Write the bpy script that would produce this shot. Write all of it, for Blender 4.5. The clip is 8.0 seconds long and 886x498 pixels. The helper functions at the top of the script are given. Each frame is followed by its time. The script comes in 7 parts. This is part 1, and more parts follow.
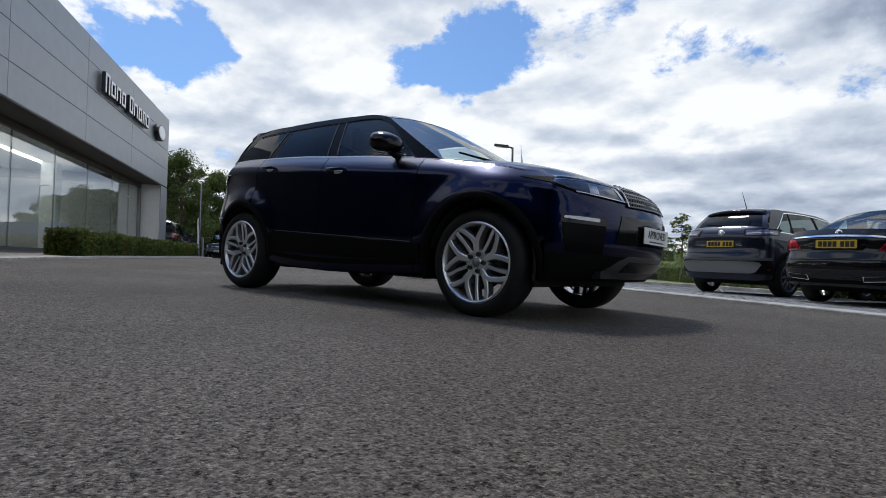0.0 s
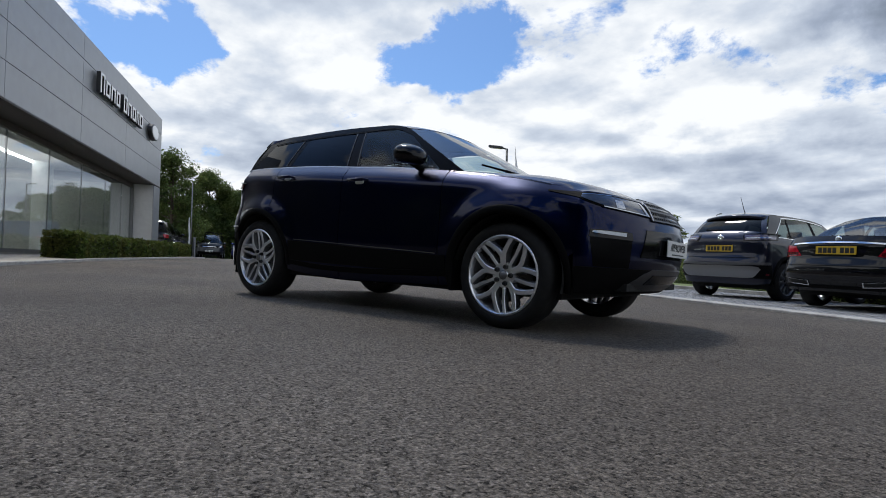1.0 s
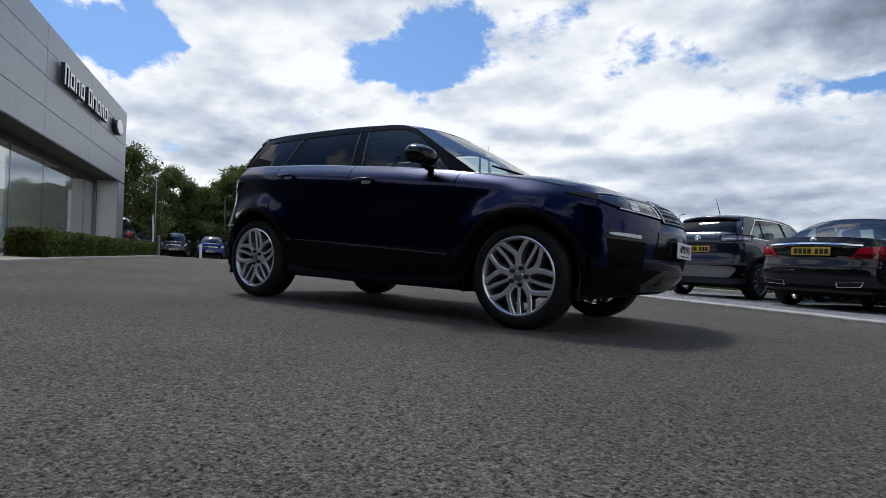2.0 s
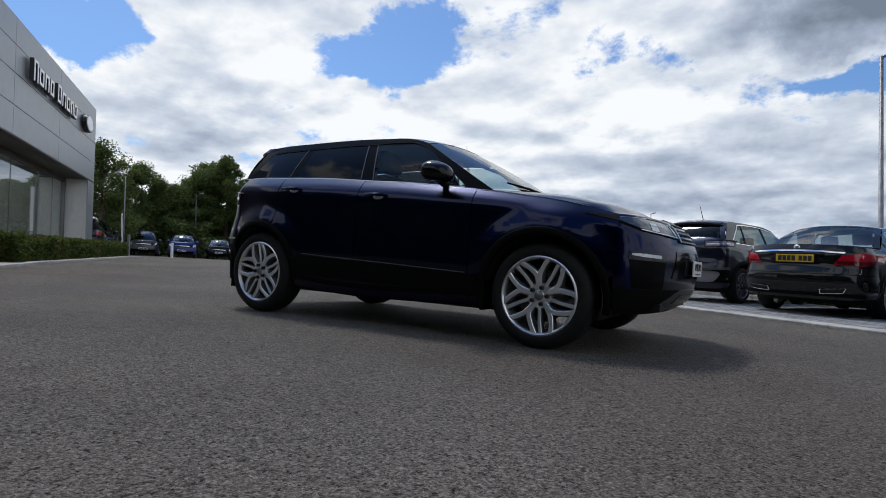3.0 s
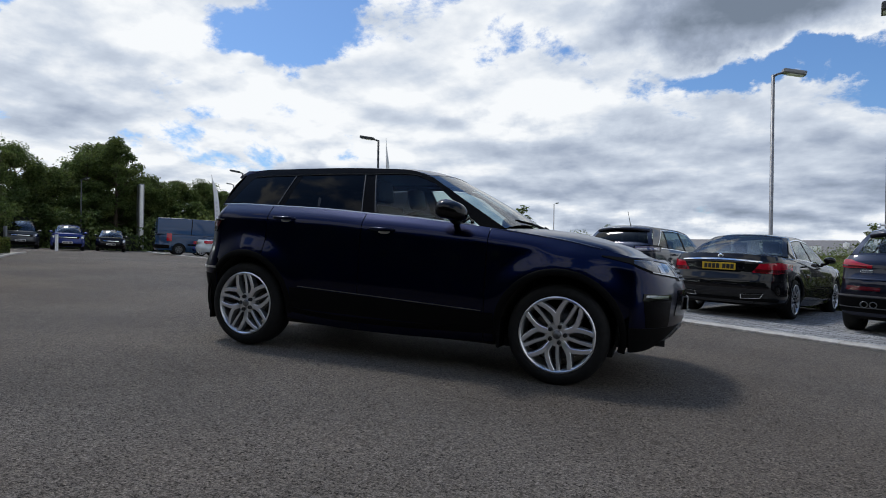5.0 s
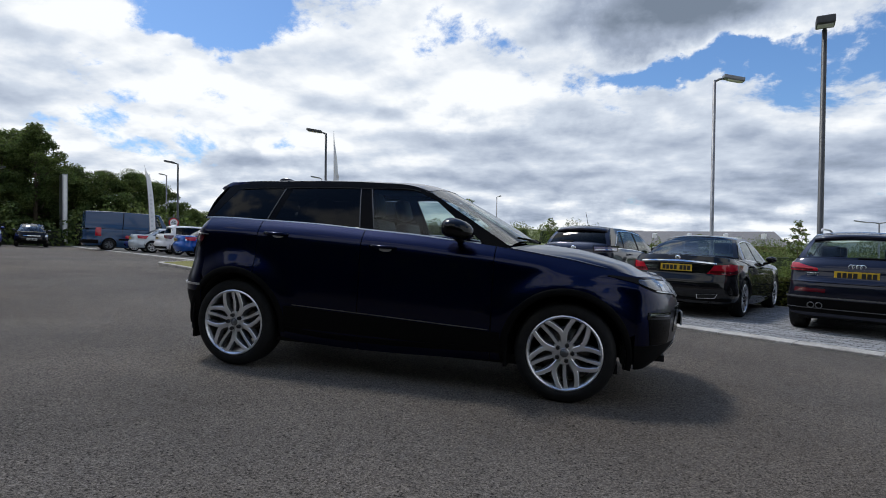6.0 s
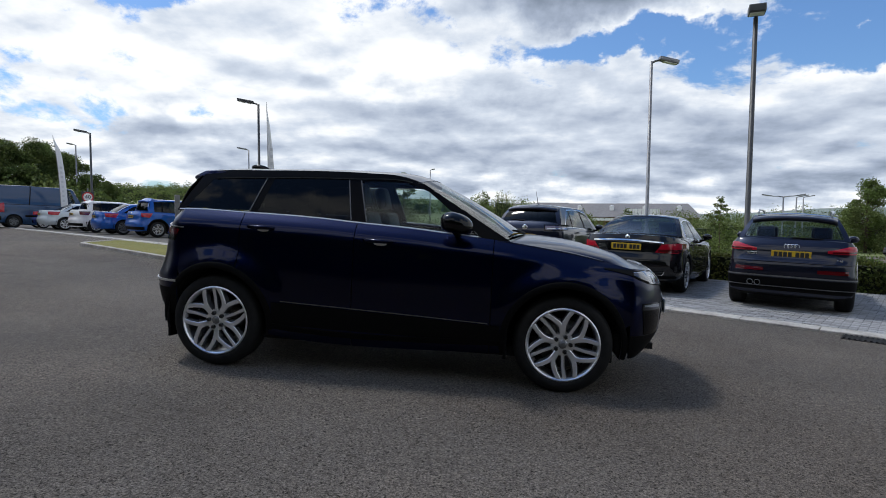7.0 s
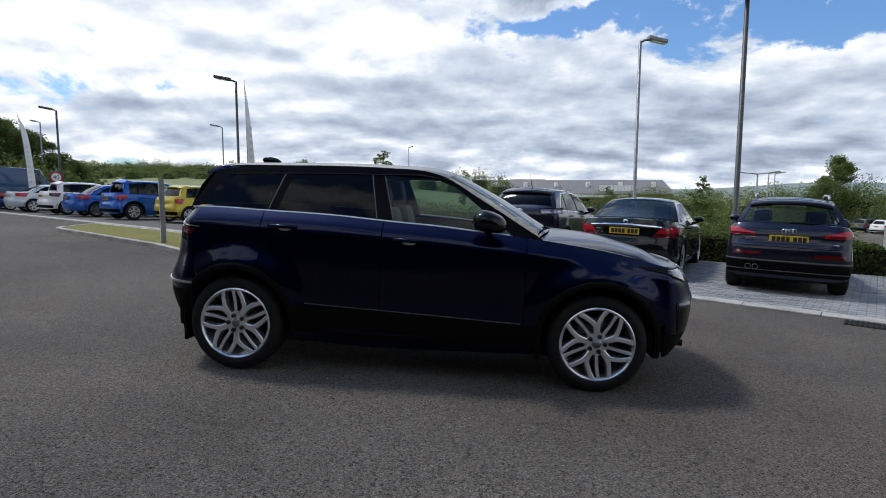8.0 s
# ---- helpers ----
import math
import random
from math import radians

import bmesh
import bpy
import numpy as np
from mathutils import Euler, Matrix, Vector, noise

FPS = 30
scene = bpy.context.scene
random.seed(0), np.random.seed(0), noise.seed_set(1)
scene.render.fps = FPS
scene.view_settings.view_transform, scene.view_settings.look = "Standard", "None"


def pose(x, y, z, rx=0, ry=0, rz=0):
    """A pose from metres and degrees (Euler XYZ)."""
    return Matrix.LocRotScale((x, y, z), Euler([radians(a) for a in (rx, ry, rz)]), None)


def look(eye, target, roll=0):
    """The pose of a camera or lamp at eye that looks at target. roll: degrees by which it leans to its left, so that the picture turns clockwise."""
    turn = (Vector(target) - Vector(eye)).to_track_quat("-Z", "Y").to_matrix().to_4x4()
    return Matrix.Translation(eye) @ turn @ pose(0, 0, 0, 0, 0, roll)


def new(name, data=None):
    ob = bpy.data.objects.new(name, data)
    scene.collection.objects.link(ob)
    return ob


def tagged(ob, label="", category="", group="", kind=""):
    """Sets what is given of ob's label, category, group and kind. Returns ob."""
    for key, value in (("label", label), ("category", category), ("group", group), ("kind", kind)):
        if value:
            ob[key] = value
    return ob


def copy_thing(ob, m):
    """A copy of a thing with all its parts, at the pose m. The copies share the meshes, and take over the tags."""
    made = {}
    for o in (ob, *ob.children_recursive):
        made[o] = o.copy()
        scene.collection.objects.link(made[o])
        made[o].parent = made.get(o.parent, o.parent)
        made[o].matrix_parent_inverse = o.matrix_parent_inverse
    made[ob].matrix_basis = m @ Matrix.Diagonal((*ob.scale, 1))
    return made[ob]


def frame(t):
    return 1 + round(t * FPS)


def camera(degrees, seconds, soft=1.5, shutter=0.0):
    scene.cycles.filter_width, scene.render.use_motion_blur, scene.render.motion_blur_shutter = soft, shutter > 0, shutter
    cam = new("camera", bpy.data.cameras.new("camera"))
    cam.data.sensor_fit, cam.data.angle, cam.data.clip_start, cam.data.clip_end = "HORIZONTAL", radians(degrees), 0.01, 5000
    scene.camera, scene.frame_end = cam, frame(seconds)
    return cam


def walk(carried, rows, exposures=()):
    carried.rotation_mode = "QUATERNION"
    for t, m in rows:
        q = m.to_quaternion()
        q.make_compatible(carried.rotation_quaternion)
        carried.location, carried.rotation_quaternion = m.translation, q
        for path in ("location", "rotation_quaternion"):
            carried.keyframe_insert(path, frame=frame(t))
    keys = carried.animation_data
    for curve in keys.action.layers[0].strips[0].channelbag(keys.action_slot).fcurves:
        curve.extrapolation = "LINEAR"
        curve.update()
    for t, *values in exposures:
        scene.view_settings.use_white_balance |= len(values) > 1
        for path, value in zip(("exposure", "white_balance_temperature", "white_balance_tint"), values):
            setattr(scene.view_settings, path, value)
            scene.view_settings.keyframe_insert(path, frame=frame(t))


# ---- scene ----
cam = camera(76.04, 8.0, 0.95)
ROWS = [
    (0.0, 0.0092, -0.0176, 0.3415, 91.760, -1.132, 38.428),
    (0.5, -0.0439, -0.1148, 0.3910, 91.661, -1.146, 38.069),
    (1.0, -0.1607, -0.2151, 0.4271, 91.659, -1.208, 37.317),
    (1.5, -0.2913, -0.3132, 0.4115, 91.637, -1.262, 35.476),
    (3.0, -0.7165, -0.5578, 0.5821, 91.328, -1.167, 31.090),
    (3.5, -0.8619, -0.6598, 0.6722, 90.982, -1.109, 28.923),
    (4.0, -1.0529, -0.7797, 0.7626, 90.557, -1.095, 26.313),
    (4.5, -1.2286, -0.8745, 0.8578, 90.206, -0.970, 23.719),
    (6.0, -1.9052, -1.0698, 1.1587, 89.113, -0.699, 15.206),
    (6.5, -2.1562, -1.0920, 1.2469, 87.724, -0.566, 11.052),
    (7.0, -2.4140, -1.1150, 1.3151, 86.348, -0.463, 8.059),
    (7.5, -2.6345, -1.1017, 1.4031, 85.097, -0.367, 6.530),
    (8.0, -2.8291, -1.0264, 1.4656, 84.009, -0.212, 5.568),
]
walk(cam, [(t, pose(x, y, z, rx, ry, rz)) for t, x, y, z, rx, ry, rz in ROWS],
     exposures=((0.0, 0.0), (3.0, -0.05), (4.5, -0.08), (6.0, 0.0), (7.0, 0.06), (8.0, 0.12)))

# ---- sky, sun, exposure ----
SUN_TO = Vector((-0.50, 0.25, 1.0)).normalized()


def build_sky():
    world = bpy.data.worlds.new("sky")
    scene.world = world
    world.use_nodes = True
    nt = world.node_tree
    nt.nodes.clear()
    N, link = nt.nodes.new, nt.links.new

    def math_node(op, a, b=None, clamp=False):
        n = N("ShaderNodeMath")
        n.operation, n.use_clamp = op, clamp
        for i, v in enumerate((a, b)):
            if v is None:
                continue
            if isinstance(v, (int, float)):
                n.inputs[i].default_value = v
            else:
                link(v, n.inputs[i])
        return n.outputs[0]

    def smooth(v, lo, hi, a=0.0, b=1.0):
        n = N("ShaderNodeMapRange")
        n.interpolation_type = "SMOOTHSTEP"
        link(v, n.inputs[0])
        for i, x in zip((1, 2, 3, 4), (lo, hi, a, b)):
            n.inputs[i].default_value = x
        return n.outputs[0]

    coord = N("ShaderNodeTexCoord").outputs["Generated"]
    sep = N("ShaderNodeSeparateXYZ")
    link(coord, sep.inputs[0])
    up = math_node("MAXIMUM", sep.outputs[2], 0.0)
    lift = math_node("ADD", up, 0.40)
    flat = N("ShaderNodeCombineXYZ")
    link(math_node("DIVIDE", sep.outputs[0], lift), flat.inputs[0])
    link(math_node("DIVIDE", sep.outputs[1], lift), flat.inputs[1])

    low_lift = math_node("ADD", up, 0.21)
    rows = N("ShaderNodeCombineXYZ")
    link(math_node("DIVIDE", sep.outputs[0], low_lift), rows.inputs[0])
    link(math_node("DIVIDE", sep.outputs[1], low_lift), rows.inputs[1])

    def cloud_noise(scale, detail, rough, shift, distort=0.0):
        mp = N("ShaderNodeMapping")
        mp.inputs["Location"].default_value = shift
        link(flat.outputs[0], mp.inputs[0])
        n = N("ShaderNodeTexNoise")
        n.inputs["Scale"].default_value = scale
        n.inputs["Detail"].default_value = detail
        n.inputs["Roughness"].default_value = rough
        n.inputs["Distortion"].default_value = distort
        link(mp.outputs[0], n.inputs[0])
        return n.outputs[0]

    rag = N("ShaderNodeTexNoise")
    rag.inputs["Scale"].default_value, rag.inputs["Detail"].default_value, rag.inputs["Roughness"].default_value = 7.0, 7.0, 0.6
    link(coord, rag.inputs[0])
    off = N("ShaderNodeVectorMath")
    off.operation = "MULTIPLY_ADD"
    link(rag.outputs[1], off.inputs[0])
    off.inputs[1].default_value, off.inputs[2].default_value = (0.20, 0.20, 0.20), (-0.10, -0.10, -0.10)
    ragged = N("ShaderNodeVectorMath")
    ragged.operation = "ADD"
    link(coord, ragged.inputs[0])
    link(off.outputs[0], ragged.inputs[1])

    def blob(az, el, wide, high):
        """Soft ellipse on the sky dome, 1 in the middle, in degrees."""
        a, e = radians(az), radians(el)
        c = Vector((math.cos(e) * math.cos(a), math.cos(e) * math.sin(a), math.sin(e)))
        right = Vector((-math.sin(a), math.cos(a), 0))
        rise = c.cross(right) * -1
        outs = []
        for axis, size in ((right, wide), (rise, high)):
            d = N("ShaderNodeVectorMath")
            d.operation = "DOT_PRODUCT"
            link(ragged.outputs[0], d.inputs[0])
            d.inputs[1].default_value = axis
            v = math_node("SUBTRACT", d.outputs["Value"], axis.dot(c))
            v = math_node("DIVIDE", v, math.sin(radians(size)))
            outs.append(math_node("MULTIPLY", v, v))
        r = math_node("SQRT", math_node("ADD", outs[0], outs[1]))
        front = N("ShaderNodeVectorMath")
        front.operation = "DOT_PRODUCT"
        link(coord, front.inputs[0])
        front.inputs[1].default_value = c
        return math_node("MULTIPLY", smooth(r, 0.0, 1.0, 1.0, 0.0), smooth(front.outputs["Value"], 0.3, 0.6))

    def scaled(k):
        v = N("ShaderNodeVectorMath")
        v.operation = "SCALE"
        link(rows.outputs[0], v.inputs[0])
        v.inputs[3].default_value = k
        return v.outputs[0]

    def puffs(vec, scale, detail, rough, shift):
        mp = N("ShaderNodeMapping")
        mp.inputs["Location"].default_value = shift
        link(vec, mp.inputs[0])
        n = N("ShaderNodeTexNoise")
        n.inputs["Scale"].default_value = scale
        n.inputs["Detail"].default_value = detail
        n.inputs["Roughness"].default_value = rough
        link(mp.outputs[0], n.inputs[0])
        return n.outputs[0]

    cover = cloud_noise(2.3, 12.0, 0.62, (3.1, 1.7, 0.0), 0.15)
    for az, el, wide, high, depth in HOLES:
        cover = math_node("SUBTRACT", cover, math_node("MULTIPLY", blob(az, el, wide, high), depth))
    # broken cloud shows more gaps overhead than towards the horizon
    cover = math_node("SUBTRACT", cover, smooth(sep.outputs[2], 0.38, 0.75, 0.0, OVERHEAD))
    cover = math_node("ADD", cover, math_node("MULTIPLY", blob(147.4, 57.0, 22, 16), 0.25))
    cover = math_node("SUBTRACT", cover, smooth(sep.outputs[2], 0.86, 0.95, 0.0, 0.22))
    mask = smooth(cover, 0.365, 0.445)
    # tops of the puffs are bright, their undersides grey: compare with the cloud a little higher
    here, above = puffs(rows.outputs[0], 2.5, 10, 0.50, (7.3, 2.2, 4.0)), puffs(scaled(0.945), 2.5, 10, 0.50, (7.3, 2.2, 4.0))
    relief = math_node("MULTIPLY", math_node("SUBTRACT", above, here), 2.5)
    thick = smooth(cover, 0.42, 0.66, 0.06, 0.20)
    streak = cloud_noise(1.5, 8.0, 0.6, (1.3, 5.2, 9.0), 0.3)
    shade = math_node("ADD", math_node("ADD", relief, thick), smooth(streak, 0.42, 0.70, 0.0, 0.34))
    for az, el, wide, high, depth in GREYS:
        shade = math_node("ADD", shade, math_node("MULTIPLY", blob(az, el, wide, high), depth))
    shade = math_node("DIVIDE", math_node("MINIMUM", math_node("MAXIMUM", shade, 0.0), 1.6), 1.6)
    tone = N("ShaderNodeValToRGB")
    link(shade, tone.inputs[0])
    el = tone.color_ramp.elements
    el[0].position, el[0].color = 0.0, (1.03, 1.06, 1.09, 1)
    el[1].position, el[1].color = 1.0, (0.20, 0.25, 0.33, 1)
    mid = tone.color_ramp.elements.new(0.28)
    mid.color = (0.67, 0.745, 0.86, 1)
    low = tone.color_ramp.elements.new(0.63)
    low.color = (0.40, 0.47, 0.60, 1)

    sky = N("ShaderNodeTexSky")
    sky.sky_type = "NISHITA"
    sky.sun_disc = False
    sky.sun_elevation = math.asin(SUN_TO.z)
    sky.sun_rotation = -math.atan2(-SUN_TO.x, SUN_TO.y)
    gain = N("ShaderNodeVectorMath")
    gain.operation = "MULTIPLY"
    link(sky.outputs[0], gain.inputs[0])
    gain.inputs[1].default_value = (0.076, 0.106, 0.142)
    mix = N("ShaderNodeMix")
    mix.data_type = "RGBA"
    link(mask, mix.inputs[0])
    link(gain.outputs[0], mix.inputs[6])
    link(tone.outputs[0], mix.inputs[7])
    # cloud lit through round the sun
    near_sun = N("ShaderNodeVectorMath")
    near_sun.operation = "DOT_PRODUCT"
    link(coord, near_sun.inputs[0])
    near_sun.inputs[1].default_value = SUN_TO
    glare = N("ShaderNodeVectorMath")
    glare.operation = "SCALE"
    link(mix.outputs[2], glare.inputs[0])
    link(smooth(near_sun.outputs["Value"], 0.80, 1.0, 1.0, 2.0), glare.inputs[3])
    bg = N("ShaderNodeBackground")
    link(glare.outputs[0], bg.inputs[0])
    bg.inputs[1].default_value = SKY_STRENGTH
    out = N("ShaderNodeOutputWorld")
    link(bg.outputs[0], out.inputs[0])


# blue gaps and grey undersides of the broken cloud: azimuth, elevation, half width, half height, amount
HOLES = [(124, 21.8, 12, 6.0, 0.24), (130, 18.0, 7, 4.0, 0.12), (155, 19.0, 9, 5.5, 0.24), (80, 16.0, 17, 3.2, 0.22), (60, 14.0, 14, 3.5, 0.22),
         (104, 14.0, 14, 5.0, -0.16), (95, 7.0, 40, 5.0, -0.14), (141, 12.0, 9, 5.0, -0.12), (86, 6.0, 26, 5.0, -0.14), (190, 33.0, 26, 12, -0.20), (84, 21.6, 17, 3.8, -0.26)]
GREYS = [(84, 20.8, 18, 4.6, 1.15), (147, 12.5, 9, 3.6, 0.30), (104, 9.5, 17, 4.5, 0.42), (131, 12.5, 13, 6, -0.22), (78, 8.5, 34, 4.5, 0.40), (100, 5.5, 34, 3.0, 0.38), (72, 12.5, 26, 4.0, 0.20), (124, 6.5, 16, 3.0, 0.45),
         (104, 14.5, 12, 4.0, -0.3), (138, 18.0, 9, 5.0, -0.2), (70, 4.0, 36, 4.0, 0.75), (62, 8.0, 24, 4.0, 0.25), (97, 3.5, 26, 2.5, 0.30)]
OVERHEAD = 0.15
SKY_STRENGTH = 0.95
build_sky()

sun_data = bpy.data.lights.new("sun", "SUN")
sun_data.energy, sun_data.angle, sun_data.color = 2.0, radians(10.0), (1.0, 0.95, 0.88)
sun = new("sun", sun_data)
sun.matrix_basis = look(SUN_TO * 60, (0, 0, 0))

# ---- materials ----
def material(name, color, rough=0.6, metal=0.0, coat=0.0, spec=0.5, grain=None, bump=None, vary=0.0, tint2=None, blotch=1.0):
    """Principled surface. grain: (scale, amount) of fine colour variation; bump: (scale, height); tint2: second colour in blotches of scale blotch."""
    m = bpy.data.materials.new(name)
    m.use_nodes = True
    nt = m.node_tree
    b = nt.nodes["Principled BSDF"]
    b.inputs["Base Color"].default_value = (*color, 1)
    b.inputs["Roughness"].default_value = rough
    b.inputs["Metallic"].default_value = metal
    b.inputs["Coat Weight"].default_value = coat
    b.inputs["Coat Roughness"].default_value = 0.03
    b.inputs["Specular IOR Level"].default_value = spec
    N, link = nt.nodes.new, nt.links.new
    coord = N("ShaderNodeTexCoord").outputs["Object"]
    col = None
    if tint2 is not None:
        n = N("ShaderNodeTexNoise")
        n.inputs["Scale"].default_value, n.inputs["Detail"].default_value = blotch, 6
        link(coord, n.inputs[0])
        r = N("ShaderNodeMapRange")
        link(n.outputs[0], r.inputs[0])
        r.inputs[1].default_value, r.inputs[2].default_value = 0.35, 0.65
        mx = N("ShaderNodeMix")
        mx.data_type = "RGBA"
        link(r.outputs[0], mx.inputs[0])
        mx.inputs[6].default_value, mx.inputs[7].default_value = (*color, 1), (*tint2, 1)
        col = mx.outputs[2]
    if grain or vary:
        h = N("ShaderNodeHueSaturation")
        if col is None:
            h.inputs["Color"].default_value = (*color, 1)
        else:
            link(col, h.inputs["Color"])
        val = None
        if grain:
            n = N("ShaderNodeTexNoise")
            n.inputs["Scale"].default_value, n.inputs["Detail"].default_value = grain[0], 5
            link(coord, n.inputs[0])
            r = N("ShaderNodeMapRange")
            link(n.outputs[0], r.inputs[0])
            for i, v in zip((1, 2, 3, 4), (0.3, 0.7, 1 - grain[1], 1 + grain[1])):
                r.inputs[i].default_value = v
            val = r.outputs[0]
        if vary:
            o = N("ShaderNodeObjectInfo")
            g = N("ShaderNodeNewGeometry")
            a = N("ShaderNodeMath")
            a.operation = "ADD"
            link(o.outputs["Random"], a.inputs[0])
            link(g.outputs["Random Per Island"], a.inputs[1])
            f = N("ShaderNodeMath")
            f.operation = "FRACT"
            link(a.outputs[0], f.inputs[0])
            r = N("ShaderNodeMapRange")
            link(f.outputs[0], r.inputs[0])
            for i, v in zip((1, 2, 3, 4), (0, 1, 1 - vary, 1 + vary)):
                r.inputs[i].default_value = v
            if val is None:
                val = r.outputs[0]
            else:
                p = N("ShaderNodeMath")
                p.operation = "MULTIPLY"
                link(val, p.inputs[0])
                link(r.outputs[0], p.inputs[1])
                val = p.outputs[0]
        link(val, h.inputs["Value"])
        col = h.outputs[0]
    if col is not None:
        link(col, b.inputs["Base Color"])
    if bump:
        n = N("ShaderNodeTexNoise")
        n.inputs["Scale"].default_value, n.inputs["Detail"].default_value = bump[0], 4
        link(coord, n.inputs[0])
        bp = N("ShaderNodeBump")
        bp.inputs["Strength"].default_value = 1.0
        bp.inputs["Distance"].default_value = bump[1]
        link(n.outputs[0], bp.inputs["Height"])
        link(bp.outputs[0], b.inputs["Normal"])
    return m


def glass_material(name, tint, ior=1.5, rough=0.0):
    """Thin pane: clear or tinted, with real gloss growing towards grazing angles."""
    m = bpy.data.materials.new(name)
    m.use_nodes = True
    nt = m.node_tree
    nt.nodes.clear()
    N, link = nt.nodes.new, nt.links.new
    tr = N("ShaderNodeBsdfTransparent")
    tr.inputs[0].default_value = (*tint, 1)
    gl = N("ShaderNodeBsdfGlossy")
    gl.inputs["Roughness"].default_value = rough
    f0 = ((ior - 1) / (ior + 1)) ** 2
    lw = N("ShaderNodeLayerWeight")
    lw.inputs[0].default_value = 0.5
    steep = N("ShaderNodeMath")
    steep.operation = "POWER"
    link(lw.outputs["Facing"], steep.inputs[0])
    steep.inputs[1].default_value = 5.0
    fr = N("ShaderNodeMath")
    fr.operation = "MULTIPLY_ADD"
    link(steep.outputs[0], fr.inputs[0])
    fr.inputs[1].default_value, fr.inputs[2].default_value = 1 - f0, f0
    mx = N("ShaderNodeMixShader")
    link(fr.outputs[0], mx.inputs[0])
    link(tr.outputs[0], mx.inputs[1])
    link(gl.outputs[0], mx.inputs[2])
    out = N("ShaderNodeOutputMaterial")
    link(mx.outputs[0], out.inputs[0])
    return m


def lamp_material(name, color, strength):
    m = bpy.data.materials.new(name)
    m.use_nodes = True
    b = m.node_tree.nodes["Principled BSDF"]
    b.inputs["Base Color"].default_value = (*color, 1)
    b.inputs["Emission Color"].default_value = (*color, 1)
    b.inputs["Emission Strength"].default_value = strength
    return m


def asphalt_material():
    m = bpy.data.materials.new("asphalt")
    m.use_nodes = True
    nt = m.node_tree
    b = nt.nodes["Principled BSDF"]
    N, link = nt.nodes.new, nt.links.new
    coord = N("ShaderNodeTexCoord").outputs["Object"]

    def tex(kind, scale, detail=4, rough=0.6):
        n = N(kind)
        n.inputs["Scale"].default_value = scale
        if kind == "ShaderNodeTexNoise":
            n.inputs["Detail"].default_value, n.inputs["Roughness"].default_value = detail, rough
        link(coord, n.inputs["Vector"])
        return n

    def ramp(v, lo, hi, a, c):
        r = N("ShaderNodeMapRange")
        link(v, r.inputs[0])
        for i, x in zip((1, 2, 3, 4), (lo, hi, a, c)):
            r.inputs[i].default_value = x
        return r.outputs[0]

    def times(a, c):
        p = N("ShaderNodeMath")
        p.operation = "MULTIPLY"
        link(a, p.inputs[0])
        link(c, p.inputs[1])
        return p.outputs[0]

    stones = tex("ShaderNodeTexVoronoi", 150)
    cell = N("ShaderNodeSeparateColor")
    link(stones.outputs["Color"], cell.inputs[0])
    fine = tex("ShaderNodeTexNoise", 310, 3, 0.7)
    chips = tex("ShaderNodeTexNoise", 80, 4, 0.7)
    pits = tex("ShaderNodeTexNoise", 58, 4, 0.65)
    grit = tex("ShaderNodeTexNoise", 24, 5, 0.7)
    patch = tex("ShaderNodeTexNoise", 0.55, 6, 0.55)
    lanes = tex("ShaderNodeTexNoise", 0.13, 3, 0.5)
    stain = tex("ShaderNodeTexNoise", 2.6, 6, 0.62)
    v = times(ramp(cell.outputs[0], 0, 1, 0.54, 1.48), ramp(fine.outputs[0], 0.3, 0.7, 0.72, 1.28))
    v = times(v, ramp(chips.outputs[0], 0.34, 0.66, 0.50, 1.58))
    v = times(v, ramp(pits.outputs[0], 0.37, 0.42, 0.20, 1.0))
    v = times(v, ramp(grit.outputs[0], 0.3, 0.7, 0.84, 1.16))
    v = times(v, ramp(patch.outputs[0], 0.35, 0.65, 0.86, 1.13))
    v = times(v, ramp(lanes.outputs[0], 0.35, 0.65, 0.9, 1.1))
    v = times(v, ramp(stain.outputs[0], 0.3, 0.42, 0.86, 1.0))
    h = N("ShaderNodeHueSaturation")
    hue = tex("ShaderNodeTexNoise", 0.22, 4, 0.55)
    mx = N("ShaderNodeMix")
    mx.data_type = "RGBA"
    link(ramp(hue.outputs[0], 0.36, 0.62, 0, 1), mx.inputs[0])
    mx.inputs[6].default_value, mx.inputs[7].default_value = (*ASPHALT, 1), (*ASPHALT_GREY, 1)
    link(mx.outputs[2], h.inputs["Color"])
    link(v, h.inputs["Value"])
    link(h.outputs[0], b.inputs["Base Color"])
    b.inputs["Roughness"].default_value = 0.8
    b.inputs["Specular IOR Level"].default_value = 0.12
    d = N("ShaderNodeMath")
    d.operation = "ADD"
    link(ramp(stones.outputs["Distance"], 0, 0.9, 1, 0), d.inputs[0])
    link(ramp(pits.outputs[0], 0.34, 0.5, -0.8, 0.0), d.inputs[1])
    bp = N("ShaderNodeBump")
    bp.inputs["Strength"].default_value, bp.inputs["Distance"].default_value = 1.0, 0.006
    link(d.outputs[0], bp.inputs["Height"])
    link(bp.outputs[0], b.inputs["Normal"])
    return m


